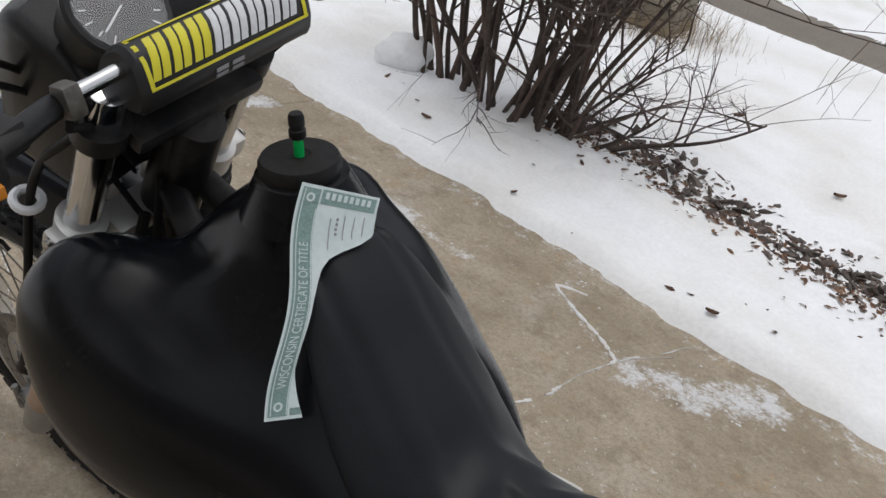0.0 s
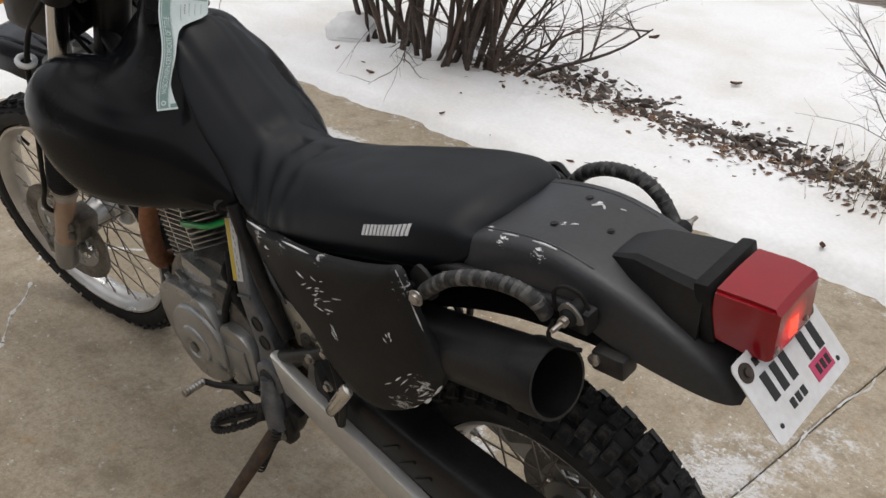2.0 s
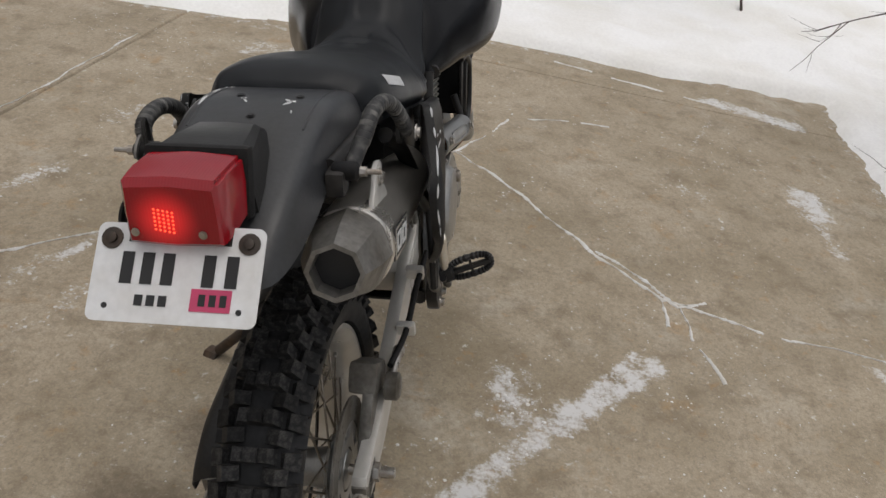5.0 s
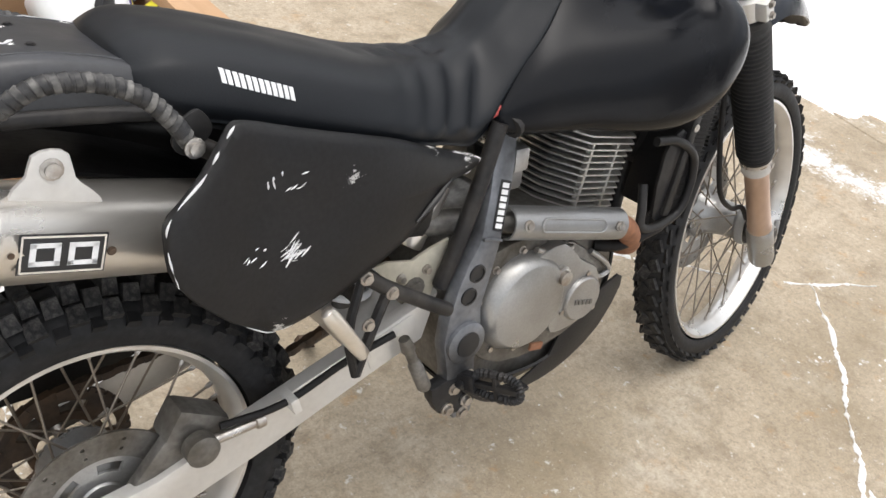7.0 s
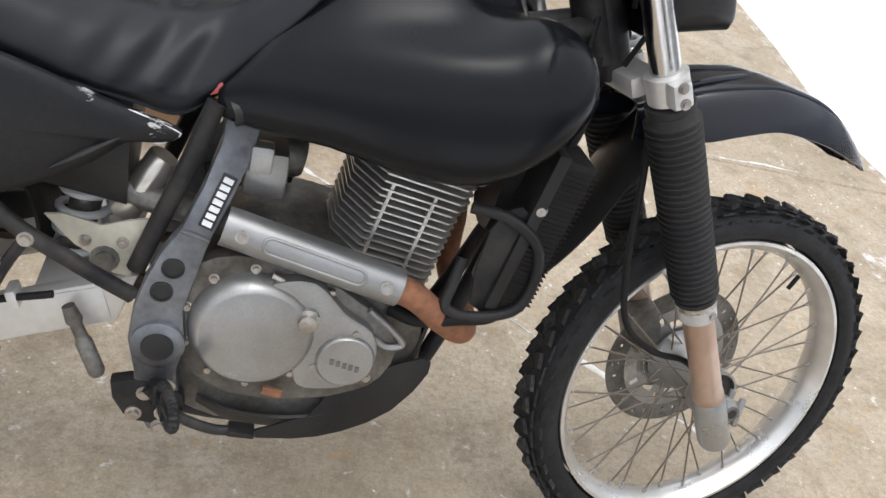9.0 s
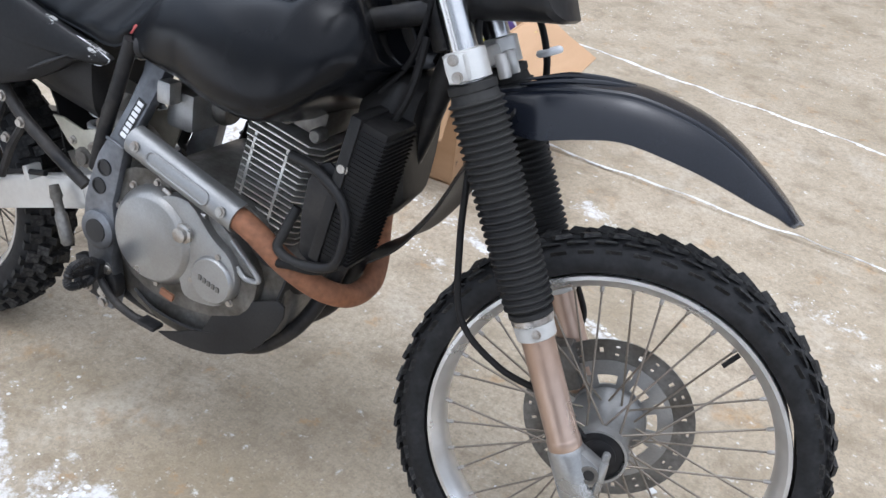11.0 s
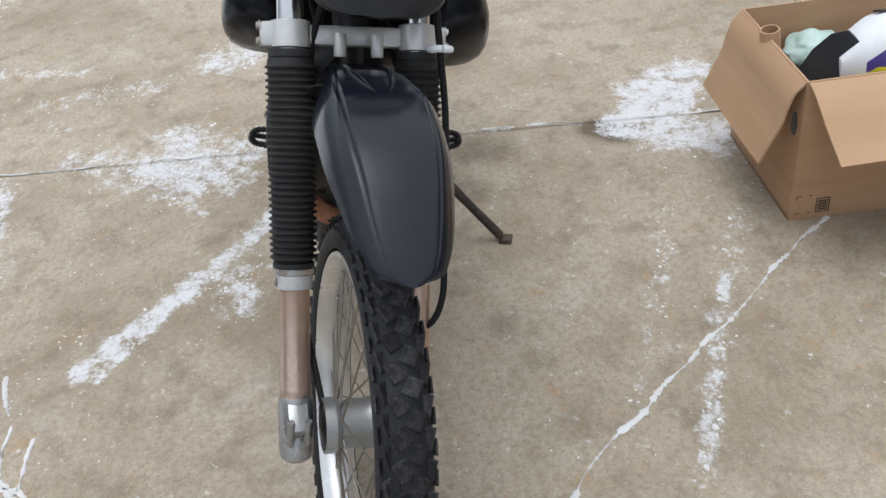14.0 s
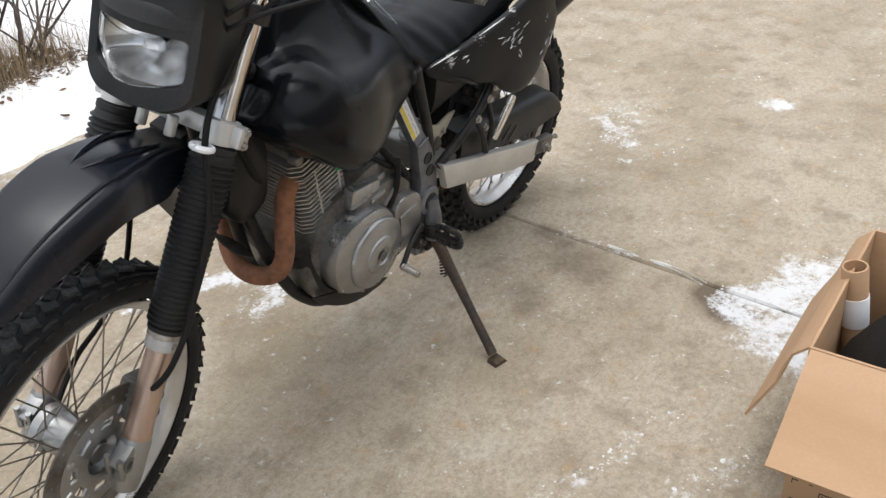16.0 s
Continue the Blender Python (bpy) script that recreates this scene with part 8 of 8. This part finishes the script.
# ---------------------------------------------------------------- swingarm, chain, shock
for s in (1, -1):
    y0, y1 = (0.134, 0.158) if s > 0 else (-0.080, -0.106)
    ym = (y0 + y1) / 2
    out = [(0.525, 0.505), (0.47, 0.485), (0.40, 0.462), (0.20, 0.398), (0.06, 0.352), (-0.045, 0.338), (-0.055, 0.322), (-0.05, 0.285), (0.0, 0.276), (0.10, 0.292), (0.24, 0.335), (0.40, 0.392), (0.50, 0.425)]
    if s > 0:
        out = [(0.525, 0.505), (0.47, 0.485), (0.40, 0.462), (0.20, 0.398), (0.075, 0.357), (0.030, 0.345), (0.022, 0.318), (0.045, 0.282), (0.10, 0.292), (0.24, 0.335), (0.40, 0.392), (0.50, 0.425)]
    sw = part("swingarm", plate(out, y0, y1, 0.007), SILVER, moto, "silver-painted alloy swingarm", smooth=40)
    part("axle_block", box((0.105 if s > 0 else 0.075, 0.026, 0.046), Matrix.Translation((-0.005 if s > 0 else -0.015, ym, 0.311)) @ Matrix.Rotation(radians(-12), 4, "Y"), 0.006), ALLOY_DARK, sw, "dirty chain adjuster block")
    part("axle_nut", lathe([(0.016, 0), (0.016, 0.010), (0.010, 0.012), (0.010, 0.024), (0.006, 0.025)], side_at(0, y1, 0.311, s > 0), 6), STEEL, sw, smooth=20)
    part("adjuster_bolt", lathe([(0.005, 0), (0.005, 0.045), (0.008, 0.046), (0.008, 0.054)], Matrix.Translation((-0.048, ym, 0.306)) @ Matrix.Rotation(radians(-102), 4, "Y"), 8), STEEL, sw)
part("swingarm_bridge", box((0.10, 0.22, 0.06), Matrix.Translation((0.44, 0, 0.44)) @ Matrix.Rotation(radians(-18), 4, "Y"), 0.012), SILVER, moto)
part("axle", lathe([(0.009, -0.14), (0.009, 0.14)], Matrix.Translation(REAR) @ Matrix.Rotation(radians(-90), 4, "X"), 14), STEEL, moto)


def chain():
    bm = bmesh.new()
    c1, r1, c2, r2 = V(0, 0.079, 0.311), 0.094, V(0.545, 0.079, 0.43), 0.034
    run = []
    d = c2 - c1
    base = math.atan2(d.z, d.x)
    for k in range(34):
        a = base + math.pi / 2 + math.pi * k / 33
        run.append(c1 + V(r1 * math.cos(a), 0, r1 * math.sin(a)))
    for k in range(11):
        a = base - math.pi / 2 + math.pi * k / 10
        run.append(c2 + V(r2 * math.cos(a), 0, r2 * math.sin(a)))
    pts = []
    for a, b in zip(run, run[1:] + run[:1]):
        n = max(1, int((b - a).length / 0.008))
        pts += [a.lerp(b, i / n) for i in range(n)]
    step = 0.0
    last = pts[0]
    acc = 1.0
    k = 0
    for p, q in zip(pts, pts[1:] + pts[:1]):
        acc += (p - last).length
        last = p
        if acc >= 0.0155:
            acc = 0.0
            ang = math.atan2(q.z - p.z, q.x - p.x)
            w = 0.010 if k % 2 else 0.0145
            add_box(bm, (0.0185, w, 0.012), Matrix.Translation(p) @ Matrix.Rotation(-ang, 4, "Y"))
            k += 1
    return part("drive_chain", bm, RUSTY_STEEL, moto, "oily brown drive chain", smooth=0)


chain()
rows = [[V(x, y, z) for y, z in ((0.138, z1 + 0.004), (0.140, (z0 + z1) / 2), (0.134, z0 - 0.010), (0.112, z0), (0.066, z0 + 0.004))] for x, z0, z1 in ((0.42, 0.535, 0.455), (0.30, 0.512, 0.424), (0.168, 0.486, 0.392), (0.042, 0.468, 0.366), (-0.062, 0.450, 0.364), (-0.112, 0.415, 0.362), (-0.124, 0.390, 0.362))]
cg = part("chain_guard", sheet(rows, 0.003, 4, 2), BLACK_PAINT, moto, "broad black plastic chain guard")
for k in range(3):
    part("guard_slot", box((0.050, 0.002, 0.006), Matrix.Translation((0.235 - 0.035 * k, 0.1415, 0.452 - 0.014 * k)) @ Matrix.Rotation(radians(38), 4, "Y"), 0.0008), INK, cg, "dark vent slot")
CREAM = material("cream_alloy", (0.52, 0.50, 0.42), 0.5, 0.3, grain=0.1, scale=90, second=(0.40, 0.37, 0.29), patch_scale=12)
# shock and linkage
sh = part("rear_shock", lathe([(0.022, 0), (0.022, 0.27), (0.03, 0.272), (0.03, 0.29)], frame_to((0.42, 0.0, 0.44), (0.47, 0, 0.76)), 20), ALLOY_DARK, moto, "rear shock absorber with a pale spring")
bm = tube([V(0.034 * math.cos(t), 0.034 * math.sin(t), 0.03 + 0.22 * t / 44) for t in np.linspace(0, 44, 120)], 0.006, 8, 0)
part("spring", bm, WHITE, sh, "white coil spring", at=frame_to((0.42, 0.0, 0.44), (0.47, 0, 0.76)))
part("reservoir", lathe([(0.02, 0), (0.022, 0.004), (0.022, 0.10), (0.02, 0.104)], frame_to((0.492, -0.060, 0.575), (0.540, -0.058, 0.662)), 20), SATIN, sh, "pale reservoir canister")
for s in (1, -1):
    br = plate([(0.400, 0.580), (0.425, 0.583), (0.472, 0.572), (0.505, 0.584), (0.540, 0.592), (0.536, 0.562), (0.512, 0.497), (0.490, 0.500), (0.470, 0.522), (0.440, 0.538)], 0.094 * s, 0.100 * s, 0.0015)
    gus = part("frame_gusset", br, CREAM, moto, "cream-coloured alloy bracket")
    for x, z, r in ((0.478, 0.522, 0.019), (0.452, 0.548, 0.008), (0.500, 0.550, 0.008)):
        part("gusset_bolt", bolt_head(side_at(x, 0.100 * s, z, s > 0), r * 0.7, 0.008), STEEL if r < 0.01 else ALLOY_DARK, gus)

# passenger peg hangers
for s in (1, -1):
    bm = bmesh.new()
    add_tube(bm, [V(0.39, 0.152 * s, 0.575), V(0.36, 0.158 * s, 0.52), V(0.335, 0.160 * s, 0.455)], 0.008, 8, 3)
    add_tube(bm, [V(0.345, 0.152 * s, 0.615), V(0.32, 0.160 * s, 0.53), V(0.335, 0.160 * s, 0.455)], 0.007, 8, 3)
    hg = part("peg_hanger", bm, BLACK_METAL, moto, "black passenger peg hanger")
    pg = lathe([(0.007, 0), (0.010, 0.004), (0.011, 0.030), (0.0125, 0.080), (0.0125, 0.108), (0.010, 0.118), (0.001, 0.121)], frame_to((0.335, 0.180 * s, 0.500), (0.266, 0.184 * s, 0.600)) @ Matrix.Diagonal((0.7, 1.0, 1.0, 1)), 16)
    part("folded_peg", pg, SATIN, hg, "folded alloy passenger peg")
    for x, z in ((0.39, 0.575), (0.345, 0.612), (0.352, 0.535)):
        part("hanger_bolt", bolt_head(side_at(x, 0.160 * s, z, s > 0), 0.007, 0.008), STEEL, hg)

# ---------------------------------------------------------------- pegs, stand, pedals
for s in (1, -1):
    a, b = (V(0.562, 0.148, 0.336), V(0.590, 0.270, 0.372)) if s > 0 else (V(0.566, -0.130, 0.338), V(0.596, -0.250, 0.374))
    m = frame_to(a, b)
    bm = bmesh.new()
    L = (b - a).length
    loop, radii = [], []
    for k in range(64):
        u = 2 * math.pi * (k + 0.5) / 64
        loop.append(m @ V(-0.002, 0.021 * math.copysign(abs(math.sin(u)) ** 0.7, math.sin(u)), 0.078 + 0.044 * math.copysign(abs(math.cos(u)) ** 0.7, math.cos(u))))
        radii.append(0.0062 if k % 2 else 0.0086)
    add_tube(bm, loop + loop[:1], 0.006, 8, 1, radii=radii + radii[:1])
    add_box(bm, (0.012, 0.040, 0.006), m @ Matrix.Translation((-0.006, 0, 0.080)))
    add_box(bm, (0.012, 0.010, 0.086), m @ Matrix.Translation((-0.005, 0, 0.078)), 0.002)
    add_box(bm, (0.024, 0.032, 0.045), m @ Matrix.Translation((-0.004, 0, 0.018)), 0.006)
    fp = part("foot_peg", bm, BLACK_METAL, moto, "serrated steel foot peg", smooth=0)
    part("peg_bracket", plate(smooth_outline([(0.50, 0.345), (0.52, 0.29), (0.56, 0.275), (0.60, 0.29), (0.60, 0.33), (0.56, 0.35)], 2), 0.118 * s, 0.142 * s, 0.004), BLACK_METAL, fp)
    for x, z in ((0.535, 0.295), (0.575, 0.298)):
        part("bracket_bolt", bolt_head(side_at(x, 0.142 * s, z, s > 0), 0.008, 0.010), STEEL, fp)
inv = Matrix.Rotation(radians(LEAN), 4, "X")     # from the world to the motorcycle's leaning space
FOOT = inv @ V(0.603, 0.412, 0.0)
a = V(0.546, 0.164, 0.302)
bm = tube([a, a.lerp(FOOT, 0.28), a.lerp(FOOT, 0.6), FOOT + (a - FOOT) * 0.06], 0.013, 12, 3, [0.016, 0.0135, 0.0115, 0.0125])
ks = part("kickstand", bm, RUSTY_STEEL, moto, "rusty steel kickstand standing on the concrete")
m = Matrix.Translation(FOOT) @ inv @ Matrix.Rotation(radians(-15), 4, "Z")
part("foot_pad", plate([(-0.020, 0.0), (0.020, 0.0), (0.016, 0.010), (-0.012, 0.012)], -0.014, 0.020, 0.003), RUSTY_STEEL, ks, at=m)
part("stand_pivot", box((0.050, 0.032, 0.070), pose(0.545, 0.142, 0.302), 0.012), BLACK_METAL, ks)
part("stand_bracket", tube([V(0.556, 0.148, 0.425), V(0.552, 0.156, 0.37), V(0.548, 0.154, 0.31)], 0.019, 14, 4, [0.017, 0.021, 0.023]), SPAR, ks, "worn grey frame lug carrying the stand")
part("pivot_bolt", bolt_head(side_at(0.540, 0.158, 0.292, True), 0.010, 0.010), STEEL, ks)
bm = tube([V(0.008 * math.cos(t), 0.008 * math.sin(t), 0.11 * t / 90) for t in np.linspace(0, 90, 180)], 0.0022, 6, 0)
part("stand_spring", bm, BLACK_METAL, ks, at=frame_to((0.535, 0.168, 0.315), (0.57, 0.215, 0.20)))
bm = tube([V(0.60, 0.155, 0.375), V(0.65, 0.162, 0.352), V(0.70, 0.182, 0.343), V(0.728, 0.194, 0.345)], 0.0065, 10, 5)
gs = part("gear_lever", bm, BLACK_METAL, moto, "black gear lever with a ribbed tip")
prof = []
for k in range(7):
    prof += [(0.0075, 0.007 * k), (0.009, 0.007 * k + 0.002), (0.009, 0.007 * k + 0.004), (0.0075, 0.007 * k + 0.006)]
part("lever_tip", lathe(prof, side_at(0.729, 0.194, 0.346, True), 14), STEEL, gs)
bp = part("brake_pedal", tube([V(0.55, -0.148, 0.345), V(0.60, -0.152, 0.300), V(0.645, -0.148, 0.278), V(0.675, -0.145, 0.274)], 0.008, 10, 5), BLACK_METAL, moto, "black rear brake pedal")
part("pedal_pad", box((0.040, 0.028, 0.009), pose(0.690, -0.146, 0.277, 0, 4, 0), 0.003), BLACK_METAL, bp)
mc = part("master_cylinder", lathe([(0.007, 0), (0.0095, 0.005), (0.0095, 0.05), (0.007, 0.055), (0.007, 0.075), (0.0095, 0.08), (0.007, 0.10)], frame_to((0.484, -0.142, 0.358), (0.436, -0.134, 0.472)) @ Matrix.Diagonal((1.25, 1.25, 1.15, 1)), 16), ALLOY_DARK, moto, "grimy rear brake master cylinder")

# ---------------------------------------------------------------- brakes and hoses
bm = bmesh.new()
add_box(bm, (0.085, 0.05, 0.055), Matrix.Translation((0.125, -0.075, 0.405)) @ Matrix.Rotation(radians(30), 4, "Y"), 0.012)
add_lathe(bm, [(0.024, 0), (0.024, 0.02), (0.018, 0.024), (0.001, 0.025)], side_at(0.118, -0.108, 0.392, False), 24)
add_box(bm, (0.05, 0.02, 0.10), Matrix.Translation((0.07, -0.085, 0.355)) @ Matrix.Rotation(radians(40), 4, "Y"), 0.006)
cal = part("rear_caliper", bm, ALLOY_DARK, moto, "grey rear brake caliper")
part("caliper_pin", lathe([(0.008, 0), (0.008, 0.07), (0.011, 0.072), (0.011, 0.085)], frame_to((0.13, -0.112, 0.392), (0.24, -0.115, 0.40)), 10), STEEL, cal)
part("brake_hose", tube([V(0.15, -0.11, 0.41), V(0.24, -0.122, 0.418), V(0.34, -0.128, 0.456), V(0.42, -0.135, 0.48)], 0.0055, 10, 6), RUBBER, cal)
for f in (0.255, 0.37):
    part("hose_clip", box((0.014, 0.034, 0.028), Matrix.Translation((f, -0.120, 0.405 + (f - 0.23) * 0.42)) @ Matrix.Rotation(radians(-18), 4, "Y"), 0.004), SILVER, cal, "white hose clip")
bm = bmesh.new()
add_box(bm, (0.060, 0.060, 0.085), Matrix.Translation((1.405, 0.075, 0.405)) @ Matrix.Rotation(radians(-26), 4, "Y"), 0.012)
for d in (-0.018, 0.018):
    add_lathe(bm, [(0.017, 0), (0.017, 0.012), (0.012, 0.016)], Matrix.Translation(V(1.405, 0.102, 0.405) + UP * d) @ Y_LEFT, 18)
fcal = part("front_caliper", bm, ALLOY_DARK, moto, "grimy front brake caliper", at=STEER)
part("brake_line", tube([V(1.405, 0.100, 0.445), V(1.415, 0.128, 0.475), V(1.392, 0.146, 0.515), V(1.352, 0.150, 0.570), V(1.325, 0.150, 0.63), V(1.292, 0.150, 0.70), V(1.258, 0.142, 0.80), V(1.244, 0.124, 0.892), V(1.205, 0.116, 0.965), V(1.138, 0.118, 1.024), V(1.06, 0.10, 1.09), V(1.02, 0.02, 1.14)], 0.0058, 10, 6), RUBBER, fcal, at=STEER)
part("speedo_cable", tube([V(1.475, -0.062, 0.36), V(1.40, -0.075, 0.415), V(1.32, -0.082, 0.44), V(1.245, -0.085, 0.50), V(1.215, -0.08, 0.62), V(1.20, -0.075, 0.75), V(1.17, -0.06, 0.92), V(1.12, 0.02, 1.07)], 0.0055, 10, 7), RUBBER, moto, "black speedometer cable", at=STEER)
bm = bmesh.new()
for s in (1, -1):
    add_tube(bm, [V(1.10, 0.05 * s, 0.90), V(1.10, 0.075 * s, 0.82), V(1.07, 0.085 * s, 0.74), V(1.03, 0.06 * s, 0.68)], 0.007, 8, 5)
    add_tube(bm, [V(1.09, 0.03 * s, 0.95), V(1.08, 0.05 * s, 0.86), V(1.04, 0.06 * s, 0.80)], 0.005, 8, 5)
part("wiring_loom", bm, RUBBER, moto, "black wiring loom at the steering head")


# ---------------------------------------------------------------- the certificate tucked under the seat's nose
PAPER_WIDE = 0.0815


def paper_width(f):
    """How much of the sheet shows before it slips under the seat, from the top edge (0) to the bottom (1)."""
    return float(np.interp(f, (0.0, 0.18, 0.23, 0.27, 0.31, 0.36, 0.42, 0.5, 0.7, 0.8, 0.9, 1.0), (0.0815, 0.083, 0.070, 0.053, 0.039, 0.031, 0.027, 0.024, 0.0215, 0.0215, 0.028, 0.035)))


def certificate():
    skin = surface_of(tank_body())
    tl, bl = V(0.815, 0.033, 1.088), V(0.716, 0.147, 0.929)
    rows = []
    for f in np.linspace(0, 1, 49):
        a = tl.lerp(bl, f) + V(0.002, 0.003, 0.0) * math.sin(2 * math.pi * f * 1.4)
        side = V(-0.031, -0.070, -0.029).lerp(V(-0.013, -0.030, -0.004), unit(f * 1.6)).normalized()
        row = []
        for g in np.linspace(0, 1, 9):
            p = a + side * (g * paper_width(f))
            hit, nrm, _, dist = skin.find_nearest(p)
            if (p - hit).dot(nrm) < 0.004:
                p = hit + nrm * 0.004
            row.append(p)
        rows.append(row)
    return rows


rows = certificate()
th = tagged(empty("paper_certificate", moto.matrix_world.copy()), "pale green printed paper certificate tucked under the seat", "paper")
part("sheet", sheet(rows, 0.0006, 1, 1), PAPER, th)


def on_paper(f, d, lift=0.0010):
    """A place on the paper: f down it, d metres in from its free edge."""
    g = min(0.995, d / paper_width(f)) * 8
    i, j = min(int(f * 48), 47), min(int(g), 7)
    t, u = f * 48 - i, g - j
    p = rows[i][j].lerp(rows[i][j + 1], u).lerp(rows[i + 1][j].lerp(rows[i + 1][j + 1], u), t)
    n = (rows[i + 1][j] - rows[i][j]).cross(rows[i][j + 1] - rows[i][j]).normalized()
    if n.z < 0:
        n = -n
    return p + n * lift


def paper_strip(name, f0, f1, d0, d1, mat, lift=0.0010):
    k = max(2, int(40 * abs(f1 - f0)))
    part(name, sheet([[on_paper(f0 + (f1 - f0) * i / k, d, lift) for d in (d0, d0 + (d1 - d0) / 3, d0 + (d1 - d0) * 2 / 3, d1)] for i in range(k + 1)], 0.0002, 1, 1), mat, th)


def paper_words(words, f0, f1, d0, d1, mat, lift):
    """Printed capitals running up the paper's border."""
    cu = bpy.data.curves.new("words", "FONT")
    cu.body = words
    ob = bpy.data.objects.new("words", cu)
    me = bpy.data.meshes.new_from_object(ob)
    bpy.data.objects.remove(ob)
    xs = [v.co.x for v in me.vertices]
    lo, hi = min(xs), max(xs)
    for v in me.vertices:
        v.co = on_paper(f0 + (f1 - f0) * (v.co.x - lo) / (hi - lo), d1 + (d0 - d1) * v.co.y / 0.72, lift)
    me.materials.append(mat)
    o = new("printed_line", me)
    o.parent = th


paper_strip("printed_border", 0.015, 0.985, 0.0025, 0.0205, GREEN_PRINT)
paper_strip("printed_border", 0.012, 0.075, 0.0225, 0.079, GREEN_PRINT)
paper_strip("printed_border", 0.955, 0.985, 0.0225, 0.033, GREEN_PRINT)
for f0, f1, d in ((0.02, 0.98, 0.0045), (0.10, 0.98, 0.0190)):
    paper_strip("printed_rule", f0, f1, d, d + 0.0009, PAPER, 0.0016)
paper_words("WISCONSIN CERTIFICATE OF TITLE", 0.87, 0.25, 0.0075, 0.0165, PAPER, 0.0018)
for f in (0.055, 0.945):
    ring = [[on_paper(f + 0.020 * r * math.sin(a), 0.0115 + 0.0042 * r * math.cos(a), 0.0017) for r in (0.55, 1.0)] for a in np.linspace(0, 6.2832, 17)]
    part("rosette", sheet(ring, 0.0002, 1, 1), PAPER, th)
for k in range(8):
    paper_strip("printed_mark", 0.022, 0.052, 0.026 + 0.0062 * k, 0.026 + 0.0062 * k + 0.0036, PAPER, 0.0017)
for f0, f1, d in ((0.13, 0.27, 0.036), (0.11, 0.22, 0.050), (0.11, 0.21, 0.060), (0.10, 0.19, 0.070)):
    paper_strip("printed_line", f0, f1, d, d + 0.0008, GREY_PRINT, 0.0016)
for k in range(4):
    paper_strip("printed_line", 0.125 + 0.022 * k, 0.138 + 0.022 * k, 0.042, 0.0445, GREY_PRINT, 0.0016)
paper_strip("printed_mark", 0.315, 0.335, 0.040, 0.044, INK, 0.0016)
